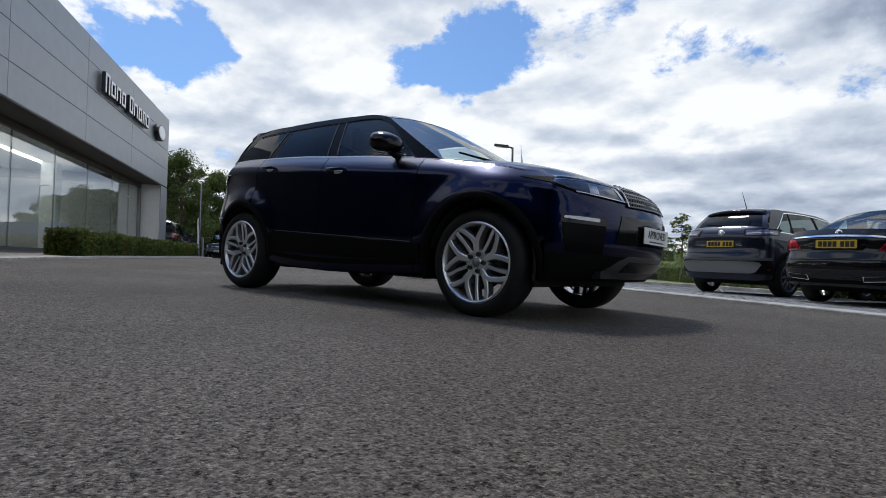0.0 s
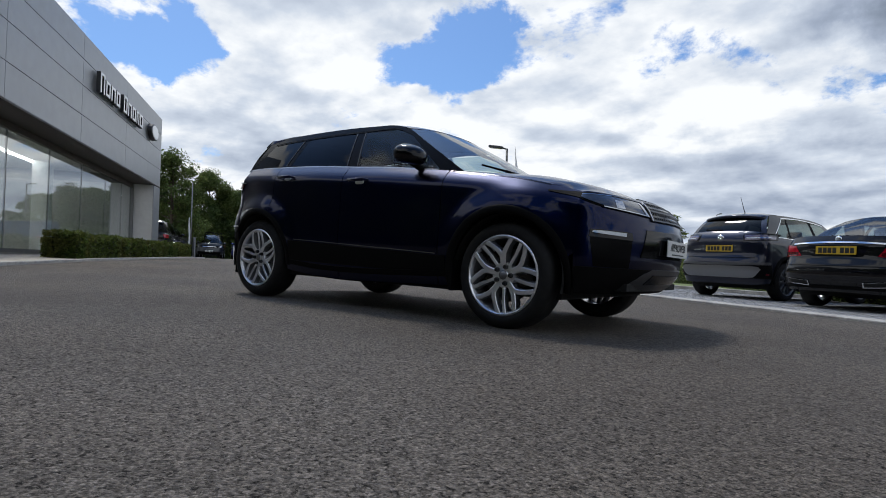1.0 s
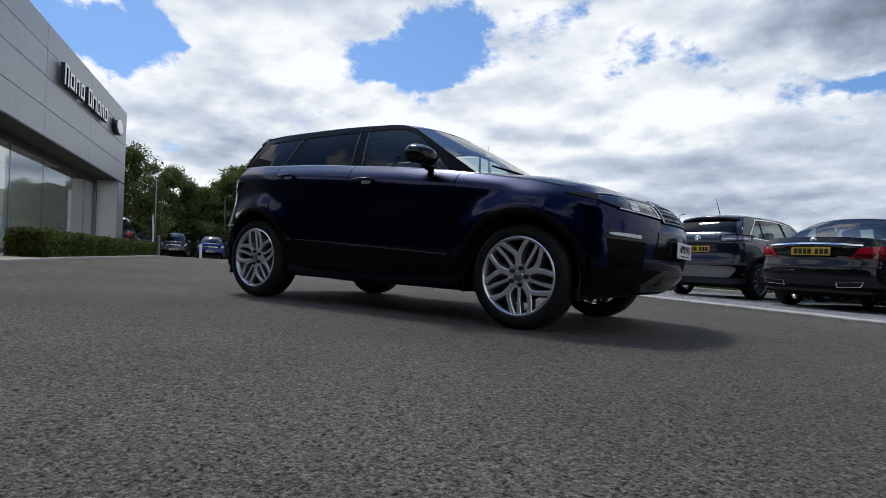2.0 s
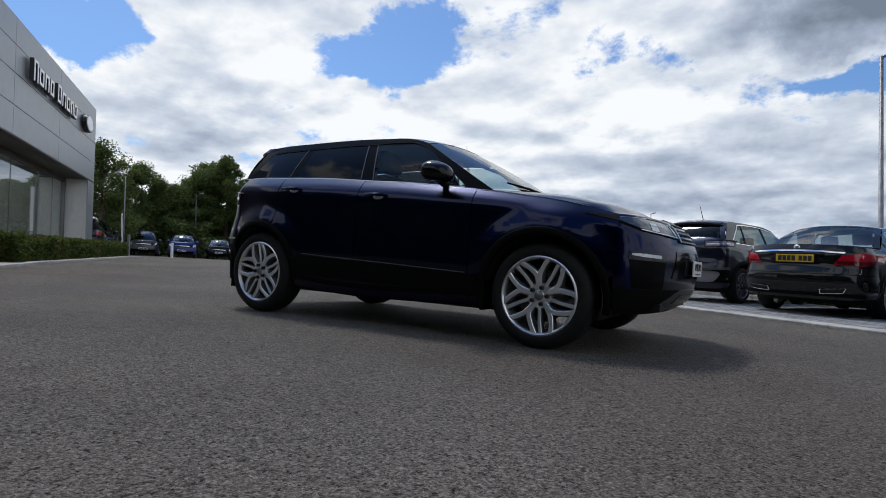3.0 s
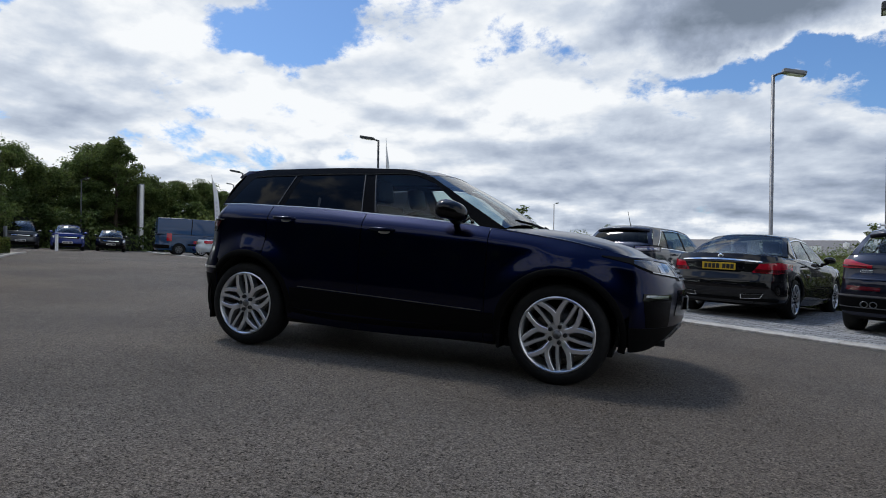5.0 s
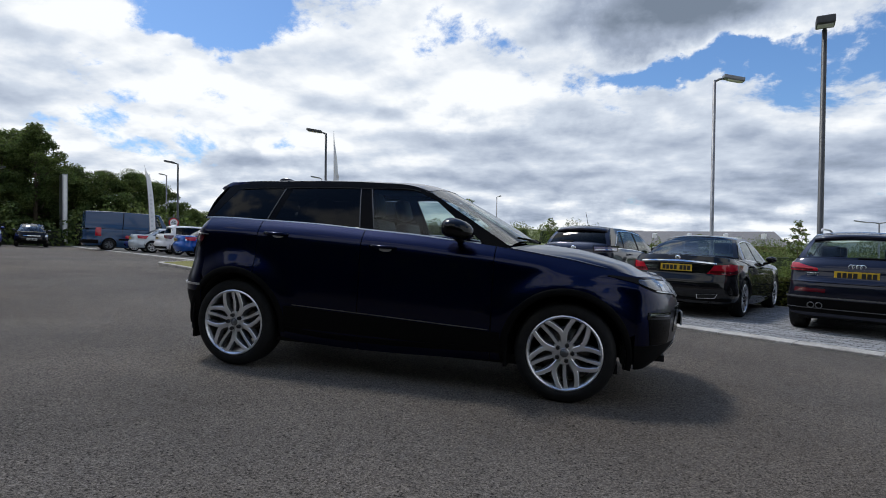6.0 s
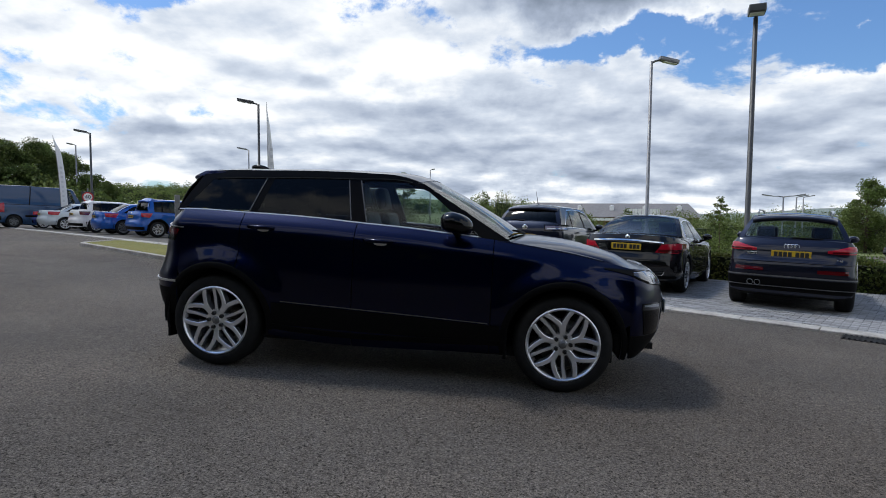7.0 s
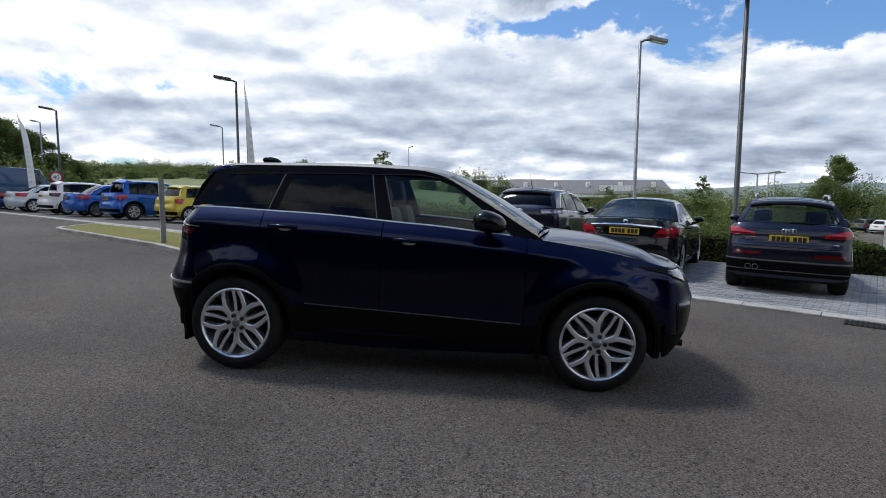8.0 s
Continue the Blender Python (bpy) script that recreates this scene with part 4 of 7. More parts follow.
    part("windscreen", face_out(sheet(screen, steps(-1, 1, 20), steps(0, 1, 12)), (0, 0, 0.8)), M_SCREEN, car, "sloping windscreen", smooth=True)
    xd, zd, bowd = s["deck"]
    in0, in1 = s.get("back_inset", (0.90, 0.90))
    v0, v1 = s.get("back_span", (0.03, 0.96))

    def back(k, v):
        w0 = sh.upper(xd + bowd, sh.belt(xd + bowd) + 0.02)
        b = Vector((xd + bowd * k * k, k * w0, zd + 0.012 + (sh.belt(xd + bowd) - zd) * abs(k) ** 3 * 0.6))
        t = roof(ra, k)
        p = b.lerp(t, v)
        p.x -= s.get("back_bulge", 0.03) * math.sin(v * math.pi)
        p.z += s.get("back_rise", 0.015) * math.sin(v * math.pi)
        return p

    def pane(k, v, out=0.0):
        p = back(k * (in0 + (in1 - in0) * v), v)
        p.x -= out
        return p
    part("rear_window", face_out(sheet(lambda k, v: pane(k, v, 0.002), steps(-1, 1, 16), steps(v0, v1, 8)), (0, 0, 0.8)), s.get("back_glass", M_TINT), car, "dark tinted rear window", smooth=True)
    frame_paint = s.get("frame_paint", body)
    for nm, ks, vs in (("rear_header", steps(-1, 1, 16), (v1, (1 + v1) / 2, 1.0)), ("rear_ledge", steps(-1, 1, 16), (0.0, v0))):
        thicken(part(nm, sheet(pane, ks, vs), frame_paint, car, smooth=True), 0.006)
    for side in (-1, 1):
        bm = sheet(lambda j, v: back(side * (1 - (1 - (in0 + (in1 - in0) * v)) * j), v), (0, 0.5, 1.0), steps(0, 1, 10))
        thicken(part("rear_frame", bm, frame_paint, car, smooth=True), 0.006)
    if s.get("spoiler"):
        long, drop, thick, smat = s["spoiler"]

        def wing(k, j):
            p = roof(ra, k * 0.985)
            q = k * k
            ring = ((0.07, 0.004), (-0.35 * long, 0.002 - 0.25 * drop), (-0.95 * long + 0.05 * q, -drop), (-long + 0.05 * q, -drop - 0.012), (-0.96 * long + 0.05 * q, -drop - thick), (-0.3 * long, -drop - thick * 1.3), (0.03, -0.05))
            a, b = ring[int(round(j)) % 7]
            return Vector((p.x + a, p.y, p.z + b))
        part("roof_spoiler", close_ends(sheet(wing, steps(-1, 1, 20), range(8))), smat, car, "spoiler over the rear window", smooth=True)
    # side windows, pillars and rails
    dlo = s["windows"]         # each: bottom edge, top edge, material
    for side in (-1, 1):
        def face(x, z, out=0.0, side=side):
            return Vector((x, side * (sh.upper(x, z) + out), z))
        for bottom, tp, mat in dlo:
            part("side_window", face_out(quadpatch(lambda x, z: face(x, z, 0.004), bottom, tp, 10, 6), (bottom[0][0], 0, 0.8)), mat, car, "side window", smooth=True)
        for bottom, tp, mat, nm in s["pillars"]:
            thicken(part(nm, quadpatch(lambda x, z: face(x, z, 0.002), bottom, tp, 8, 6), mat, car, smooth=True), 0.006)
        # rail above the windows, up to the roof edge
        x0, x1 = s["rail"]
        top0 = curve_of(s["window_top"])
        bm = sheet(lambda x, v: face(x, top0(x) + (sh.edge(x) - top0(x)) * v), steps(x0, x1, 30), steps(0, 1, 4))
        thicken(part("roof_rail", bm, s.get("rail_paint", body), car, smooth=True), 0.006)
        # bright or dark waist line
        w0, w1 = s["waist"]
        bm = sheet(lambda x, v: face(x, sh.belt(x) + 0.003 + s.get("waist_high", 0.014) * v, 0.006), steps(w0, w1, 30), (0, 1))
        thicken(part("waist_trim", bm, s.get("waist_mat", M_CHROME), car, smooth=True), 0.006)
        if s.get("window_frame"):
            w0, w1 = s["window_frame"]
            bm = sheet(lambda x, v: face(x, top0(x) - 0.004 + 0.016 * v, 0.008), steps(w0, w1, 30), (0, 1))
            thicken(part("window_trim", bm, M_CHROME, car, smooth=True), 0.006)
            (bx, bz_), (tx, tz_) = dlo[0][0][0], dlo[0][1][0]
            bm = quadpatch(lambda x, z: face(x, z, 0.008), [(bx - 0.03, bz_ - 0.015), (bx - 0.012, bz_ - 0.015)], [(tx - 0.022, tz_ + 0.008), (tx - 0.004, tz_ + 0.008)], 2, 8)
            thicken(part("window_trim", bm, M_CHROME, car, smooth=True), 0.006)
        # door mirror
        mx, mz = s["mirror"]
        y = sh.upper(mx, mz - 0.06)
        ms = s.get("mirror_size", 0.8)
        bm = bmesh.new()
        bmesh.ops.create_uvsphere(bm, u_segments=20, v_segments=12, radius=1.0)
        for v in bm.verts:
            x, yy, z = v.co
            sx, sz = (abs(x) ** 0.75) * (1 if x > 0 else -1), (abs(z) ** 0.8) * (1 if z > 0 else -1)
            v.co = Vector((sx * (0.09 if x < 0 else 0.15) * ms, side * (y + 0.04 + 0.12 * ms) + yy * 0.12 * ms, mz + (sz * (0.082 if z > 0 else 0.066) - 0.03 * max(sx, 0)) * ms))
        hood = part("mirror", bm, s.get("mirror_mat", body), car, smooth=True)
        hood.location.x = mx
        bm = bmesh.new()
        tube(bm, [(mx + 0.03, side * (y - 0.02), mz - 0.085), (mx + 0.02, side * (y + 0.06), mz - 0.075), (mx, side * (y + 0.12), mz - 0.05)], [0.03, 0.024, 0.02], 10)
        part("mirror_arm", bm, M_TRIM, car, smooth=True)
        # door handles
        for hx, hz in s.get("handles", ()):
            bm = bmesh.new()
            yh = sh.side(hx, hz)
            tube(bm, [(hx - 0.105, side * (yh + 0.002), hz), (hx - 0.085, side * (yh + 0.032), hz + 0.002), (hx, side * (yh + 0.038), hz), (hx + 0.085, side * (yh + 0.032), hz - 0.002), (hx + 0.105, side * (yh + 0.002), hz - 0.003)], [0.010, 0.013, 0.014, 0.013, 0.010], 10)
            grip = part("door_handle", bm, s.get("handle_mat", body), car, smooth=True)
            if fine:
                cup = bmesh.new()
                bmesh.ops.create_uvsphere(cup, u_segments=14, v_segments=8, radius=1.0)
                for v in cup.verts:
                    v.co = Vector((hx + 0.02 + v.co.x * 0.052, side * (yh + 0.005 + v.co.y * 0.007), hz - 0.019 + v.co.z * 0.017))
                part("handle_cup", cup, M_SILVER, grip, "bright handle recess", smooth=True)
        # sill
        sa, sb = sh.axles[1] + archr + 0.02, sh.axles[0] - archr - 0.02
        bm = sheet(lambda x, v: Vector((x, side * (sh.side(x, sh.low(x) + 0.10 * v) + 0.006 - 0.05 * (1 - v) ** 2), sh.low(x) - 0.01 + 0.11 * v)), steps(sa, sb, 12), steps(0, 1, 5))
        thicken(part("sill", bm, s.get("sill_mat", M_TRIM), car, smooth=True), 0.006)
    # patches on nose and tail: (end, both sides?, bottom edge, top edge, proud, material, name, label)
    for end, both, bottom, tp, out, mat, nm, lab in s.get("patches", ()):
        for side in ((-1, 1) if both else (-1,)):
            ob = part(nm, quadpatch(lambda u, z: sh.wrap(u, z, side, out, end), bottom, tp, 18, 6), mat, car, lab, smooth=True)
            thicken(ob, 0.008)
    for end, bottom, tp, out, mat, nm, lab in s.get("bands", ()):
        def band(k, z, end=end, out=out):
            return sh.wrap(max(1 - abs(k), 1e-6), z, -1 if k < 0 else 1, out, end)
        thicken(part(nm, quadpatch(band, bottom, tp, 30, 5), mat, car, lab, smooth=True), 0.008)
    # underbody and cabin
    part("underbody", boxed(sh.xr + 0.1, sh.xf - 0.1, -W * 0.84, W * 0.84, sh.low(0) - 0.01, sh.low(0) + 0.06), M_UNDER, car)
    part("underbody", boxed(sh.xf - 0.15, sh.nose(0.4) - 0.1, -W * 0.6, W * 0.6, s["chin"] + 0.005, s["chin"] + 0.05), M_UNDER, car)
    part("underbody", boxed(sh.tail(0.4) + 0.1, sh.xr + 0.15, -W * 0.6, W * 0.6, s["rump"] + 0.005, s["rump"] + 0.05), M_UNDER, car)
    part("bulkhead", boxed(s["cowl"][0] - 0.25, s["cowl"][0] - 0.22, -W * 0.8, W * 0.8, sh.low(0), s["cowl"][1] - 0.03), M_UNDER, car)
    part("dashboard", boxed(s["cowl"][0] - 0.55, s["cowl"][0] - 0.12, -W * 0.76, W * 0.76, 0.7, s["cowl"][1] - 0.05, bevel=0.04), M_TRIM, car)
    part("parcel_shelf", boxed(s["deck"][0] + 0.05, s["deck"][0] + 0.5, -W * 0.72, W * 0.72, s["deck"][1] - 0.12, s["deck"][1] - 0.08), M_TRIM, car)
    seat_z = s.get("seat_z", 0.55)
    for sx, ys in ((s["seats"][0], (-0.38, 0.38)), (s["seats"][1], (-0.4, 0.4))):
        for y in ys:
            bm = boxed(sx - 0.02, sx + 0.46, y - 0.25, y + 0.25, seat_z, seat_z + 0.18, bevel=0.05)
            m = Matrix.Translation((sx, y, seat_z + 0.1)) @ Matrix.Rotation(radians(-14), 4, "Y")
            box(bm, -0.10, 0.05, -0.24, 0.24, 0.0, 0.56, m, 0.05)
            box(bm, -0.07, 0.03, -0.13, 0.13, 0.60, 0.80, m, 0.04)
            part("seat", bm, M_SEAT, car, smooth=True)
    bm = bmesh.new()
    wx, wz = s["cowl"][0] - 0.62, s["cowl"][1] - 0.10
    ring = [(wx + 0.07 * math.sin(a), -0.37 + 0.19 * math.cos(a), wz + 0.17 * math.sin(a)) for a in steps(0, 2 * math.pi, 24)]
    tube(bm, ring, 0.016, 8, cap=False)
    part("steering_wheel", bm, M_TRIM, car, smooth=True)
    # wheels
    w = s["wheel"]
    for ax in sh.axles:
        for side in (-1, 1):
            add_wheel(car, ax, side, w[0], s.get("tyre", R), w[1], w[2], W * s.get("stance", 0.985), w[3], s.get("spin", (0, 0))[0 if ax > 0 else 1], s.get("hub"))
    return car, sh


# ---- the dark blue car in front ----
M_GRILLEBAR = material("satin_dark_grille", (0.07, 0.072, 0.076), 0.4, 0.5)


def hero_car():
    Z = dict(
        name="suv", label="glossy dark navy five-door SUV with silver split-spoke alloy wheels", paint=P_NAVY, fine=True,
        half=0.945, axles=(1.33, -1.33), radius=0.364, wrap=(1.80, -1.66), wheel=("split", 0.254, 0.245, M_ALLOY), stance=0.985, spin=(-3.7, 33), tyre=0.358, hub=0.364,
        belt=[(-1.95, 1.19), (-1.69, 1.213), (-1.15, 1.207), (-0.55, 1.188), (-0.24, 1.167), (0.20, 1.142), (0.47, 1.118), (0.75, 1.096), (0.95, 1.074), (1.17, 1.045), (1.37, 1.017), (1.57, 0.977), (1.80, 0.925)],
        edge=[(-1.66, 1.515), (-1.53, 1.537), (-1.07, 1.557), (-0.62, 1.568), (-0.25, 1.565), (0.06, 1.545), (0.226, 1.495), (0.45, 1.388), (0.70, 1.262), (0.97, 1.115)],
        low=[(-1.95, 0.42), (-1.66, 0.40), (-1.3, 0.33), (-0.8, 0.265), (0.8, 0.262), (1.3, 0.28), (1.8, 0.285)],
        nose=[(0.26, 1.95), (0.30, 2.03), (0.39, 2.13), (0.48, 2.172), (0.55, 2.18), (0.70, 2.18), (0.80, 2.14), (0.88, 2.075), (0.93, 2.00)],
        tail=[(0.36, -1.97), (0.45, -2.04), (0.60, -2.09), (0.67, -2.10), (0.76, -2.05), (0.95, -2.00), (1.08, -1.95), (1.15, -1.90), (1.22, -1.81)],
        plan=[(-2.0, 0.90), (-1.66, 0.935), (-1.3, 0.972), (-0.8, 0.982), (0.0, 0.985), (1.3, 0.985), (1.52, 0.970), (1.66, 0.935), (1.76, 0.920), (1.85, 0.918)],
        square_front=1.72, square_rear=2.05, nose_top=0.915, tail_top=1.205, chin=0.30, rump=0.38, blister=(0.455, 0.605, 0.056), screen_bulge=(0.015, 0.008),
        flank=[(0.0, 0.945), (0.10, 0.978), (0.20, 0.990), (0.32, 1.0), (0.50, 0.998), (0.70, 0.993), (0.82, 0.989), (0.88, 0.985), (0.905, 0.976), (0.93, 0.958), (0.965, 0.928), (1.0, 0.894)], lean=0.49,
        doors=(-1.15, -0.245, 0.80),
        cowl=(1.03, 1.118, 0.15), deck=(-1.79, 1.220, 0.045), bonnet=[(0.8, 1.145), (1.03, 1.126), (1.2, 1.114), (1.42, 1.090), (1.66, 1.034), (1.9, 0.965), (2.08, 0.905)],
        boot=[(-2.0, 1.21), (-1.7, 1.222)],
        roof=(-1.60, 0.20, 0.045), roof_bow=(0.06, -0.02), back_inset=(0.90, 0.90), mirror_size=1.0, frame_paint=M_GLOSSBLACK,
        windows=[([(-1.69, 1.238), (-1.120, 1.228)], [(-1.51, 1.468), (-1.045, 1.491)], M_TINT),
                 ([(-1.062, 1.226), (-0.300, 1.190)], [(-0.985, 1.493), (-0.375, 1.507)], M_TINT),
                 ([(-0.180, 1.184), (0.40, 1.140), (0.71, 1.113)], [(-0.280, 1.507), (0.10, 1.499), (0.27, 1.437)], M_CARGLASS)],
        pillars=[([(-1.120, 1.210), (-1.062, 1.208)], [(-1.045, 1.491), (-0.985, 1.493)], M_PILLAR, "door_frame"),
                 ([(-0.300, 1.172), (-0.180, 1.164)], [(-0.375, 1.507), (-0.280, 1.507)], M_PILLAR, "centre_pillar"),
                 ([(0.71, 1.100), (0.925, 1.080)], [(0.27, 1.437), (0.225, 1.494)], M_PILLAR, "front_pillar"),
                 ([(0.10, 1.499), (0.27, 1.437)], [(0.10, 1.506), (0.225, 1.494)], M_PILLAR, "pillar_corner"),
                 ([(-1.75, 1.212), (-1.69, 1.214)], [(-1.60, 1.52), (-1.51, 1.468)], M_PILLAR, "rear_pillar")],
        rail_paint=M_PILLAR, rail=(-1.60, 0.17), window_top=[(-1.66, 1.452), (-1.45, 1.474), (-1.04, 1.492), (-0.37, 1.508), (0.13, 1.497), (0.2, 1.48)], waist=(-1.73, 0.68),
        waist_mat=M_SILVER, waist_high=0.008, mirror=(0.50, 1.205), mirror_mat=M_GLOSSBLACK, handles=((-0.98, 1.105), (-0.06, 1.045)), seats=(-0.15, -1.0), seat_z=0.62, arch_trim=0.036,
        patches=[
            (1, True, [(-0.20, 0.922), (0.02, 0.876), (0.34, 0.818), (0.69, 0.787)], [(-0.20, 0.930), (0.02, 0.917), (0.34, 0.913), (0.69, 0.896)], 0.004, M_TRIM, "headlamp_housing", "dark headlamp housing"),
            (1, True, [(0.04, 0.884), (0.36, 0.828), (0.665, 0.800)], [(0.04, 0.900), (0.36, 0.903), (0.655, 0.887)], 0.009, M_LAMPDARK, "headlamp", "clear headlamp with dark reflector"),
            (1, True, [(0.30, 0.828), (0.675, 0.795)], [(0.30, 0.834), (0.675, 0.802)], 0.013, M_LAMPCORE, "lamp_blade", "bright lamp blade"),
            (1, True, [(0.650, 0.800), (0.674, 0.797)], [(0.628, 0.887), (0.652, 0.885)], 0.013, M_LAMPCORE, "lamp_blade", "bright lamp blade"),
            (1, True, [(0.04, 0.902), (0.40, 0.904)], [(0.04, 0.906), (0.40, 0.909)], 0.012, M_LAMPCORE, "lamp_brow", "thin bright upper edge"),
            (1, True, [(0.41, 0.828), (0.48, 0.824)], [(0.41, 0.880), (0.48, 0.876)], 0.013, M_LAMPCORE, "lamp_projector", ""),
            (1, True, [(0.165, 0.638), (0.51, 0.628)], [(0.175, 0.686), (0.50, 0.678)], 0.005, M_GLOSSBLACK, "lamp_surround", ""),
            (1, True, [(0.19, 0.664), (0.30, 0.656), (0.455, 0.649)], [(0.20, 0.677), (0.30, 0.677), (0.455, 0.671)], 0.012, M_DRL, "daytime_lamp", "slim bright daytime lamp"),
            (1, True, [(0.22, 0.456), (0.50, 0.452)], [(0.175, 0.638), (0.505, 0.628)], 0.003, M_PILLAR, "side_intake", "black side intake"),
            (-1, True, [(0.10, 0.965), (0.50, 0.985)], [(-0.02, 1.075), (0.50, 1.105)], 0.006, M_GLOSSBLACK, "tail_lamp", "wraparound red tail lamp"),
            (-1, True, [(-0.03, 1.072), (0.48, 1.095)], [(-0.04, 1.080), (0.48, 1.104)], 0.016, M_SILVER, "lamp_brow", "thin silver brow"),
            (-1, True, [(0.05, 1.015), (0.36, 1.030)], [(-0.0, 1.058), (0.36, 1.076)], 0.011, M_DARKRED, "tail_lamp_band", "bright red lamp band"),
        ],
        bands=[
            (1, [(-0.31, 0.782), (0.31, 0.782)], [(-0.29, 0.900), (0.29, 0.900)], 0.004, M_GLOSSBLACK, "grille", "black mesh grille"),
            (1, [(-0.315, 0.772), (0.315, 0.772)], [(-0.315, 0.784), (0.315, 0.784)], 0.012, M_GRILLEBAR, "grille_trim", "satin grille trim"),
            (1, [(-0.29, 0.896), (0.29, 0.896)], [(-0.29, 0.906), (0.29, 0.906)], 0.012, M_GRILLEBAR, "grille_trim", "satin grille trim"),
            (1, [(-0.30, 0.834), (0.30, 0.834)], [(-0.30, 0.848), (0.30, 0.848)], 0.012, M_GRILLEBAR, "grille_bar", "satin grille bar"),
            (1, [(0.300, 0.775), (0.312, 0.775)], [(0.286, 0.905), (0.296, 0.905)], 0.014, M_SILVER, "grille_edge", "silver grille edge"),
            (1, [(-0.312, 0.775), (-0.300, 0.775)], [(-0.296, 0.905), (-0.286, 0.905)], 0.014, M_SILVER, "grille_edge", "silver grille edge"),
            (1, [(-0.42, 0.525), (0.42, 0.525)], [(-0.38, 0.705), (0.38, 0.705)], 0.004, M_GLOSSBLACK, "upper_intake", "black upper intake"),
            (1, [(-0.30, 0.350), (0.30, 0.350)], [(-0.27, 0.415), (0.27, 0.415)], 0.012, M_GLOSSBLACK, "lower_intake", "black lower intake"),
            (1, [(-0.50, 0.306), (-0.42, 0.304), (0.42, 0.304), (0.50, 0.306)], [(-0.36, 0.420), (-0.29, 0.452), (0.29, 0.452), (0.36, 0.420)], 0.006, M_SKIDGREY, "skid_plate", "satin grey front skid plate"),
            (1, [(-0.999, 0.284), (0.999, 0.284)], [(-0.999, 0.452), (0.999, 0.446)], 0.003, M_TRIM, "front_valance", "black lower bumper"),
            (-1, [(-0.99, 0.385), (0.99, 0.385)], [(-0.99, 0.60), (0.99, 0.60)], 0.004, M_TRIM, "rear_valance", "black lower rear bumper"),
            (-1, [(-0.99, 0.648), (0.99, 0.648)], [(-0.99, 0.664), (0.99, 0.664)], 0.008, M_SILVER, "bumper_trim", "thin bright bumper trim"),
        ],
    )
    car, sh = build_car(Z)
    M_STUD = material('grille_stud_satin', (0.07, 0.07, 0.075), 0.3, 0.5)
    STUD = simple_mesh('grille_stud', boxed(-0.004, 0.004, -0.013, 0.013, -0.006, 0.006), M_STUD, False)
    # mesh of the grille: small bright studs in rows
    for row in range(4):
        z = 0.796 + 0.030 * row
        for i in range(23):
            k = -0.275 + 0.55 * i / 22
            p = sh.wrap(1 - abs(k), z, -1 if k < 0 else 1, 0.010, 1)
            add_child("grille_stud", STUD, car, Matrix.Translation(p))
    # plain bright blocks on the bonnet's lip
    for i in range(10):
        k = -0.24 + 0.48 * i / 9
        p = sh.wrap(1 - abs(k), 0.915, -1 if k < 0 else 1, -0.012, 1)
        part("bonnet_block", boxed(-0.010, 0.010, -0.020, 0.020, 0.0, 0.008, Matrix.Translation(p + Vector((-0.015, 0, 0.010)))), M_SILVER, car)
    # show plate with its word
    m = Matrix.Translation((2.187, 0, 0.600)) @ Matrix.Rotation(math.pi / 2, 4, "Z")
    ob = part("show_plate", boxed(-0.25, 0.25, -0.008, 0.0, -0.055, 0.055, bevel=0.003), M_PLATE_W, car, "white show plate with dark lettering")
    ob.matrix_basis = m
    fc = bpy.data.curves.new("word", "FONT")
    fc.body, fc.size, fc.extrude, fc.align_x, fc.align_y = "APPROVED", 0.075, 0.001, "CENTER", "CENTER"
    fc.materials.append(M_INK)
    word = new("lettering", fc)
    word.parent = ob
    word.matrix_basis = Matrix.Translation((0, -0.0095, 0.008)) @ Matrix.Rotation(math.pi / 2, 4, "X")
    part("bar", boxed(-0.15, 0.15, -0.0095, -0.008, -0.042, -0.034), M_INK, ob)
    part("plate_holder", boxed(-0.22, 0.22, 0.001, 0.022, -0.045, 0.045, bevel=0.004), M_TRIM, car).matrix_basis = m
    # rear number plate
    plate(car, Matrix.Translation((-2.03, 0, 0.90)) @ Matrix.Rotation(-math.pi / 2, 4, "Z"), M_PLATE_Y, UK_BARS)
    # roof spoiler: a wedge that carries the roof line back over the rear window
    def wedge(k, j):
        q = abs(k)
        y = k * (sh.upper(-1.52, 1.52) + 0.004)
        z = sh.edge(-1.52) + 0.045 * (1 - q ** 2.4)
        fin = ease(q, 0.84, 1.0)
        ring = ((-1.42, z + 0.004 - 0.004 * fin), (-1.60, z + 0.000), (-1.755 + 0.07 * q * q, z - 0.030 - 0.012 * q), (-1.77 + 0.07 * q * q, z - 0.044 - 0.014 * q), (-1.72 + 0.08 * q * q, z - 0.066 - 0.050 * fin), (-1.63 + 0.03 * q * q, z - 0.085 - 0.050 * fin), (-1.52, z - 0.05))
        x, zz = ring[int(round(j)) % 7]
        return Vector((x, y, zz))
    part("roof_spoiler", close_ends(sheet(wedge, steps(-1, 1, 28), (0, 1, 2, 3, 4, 5, 6, 7))), P_NAVY, car, "body-coloured roof spoiler", smooth=True)
    bm = bmesh.new()
    bmesh.ops.create_uvsphere(bm, u_segments=16, v_segments=8, radius=1.0)
    for v in bm.verts:
        v.co = Vector((-1.42 + v.co.x * 0.085 - 0.03 * v.co.z, v.co.y * 0.02, 1.615 + v.co.z * 0.038))
    part("aerial_fin", bm, M_GLOSSBLACK, car, smooth=True)
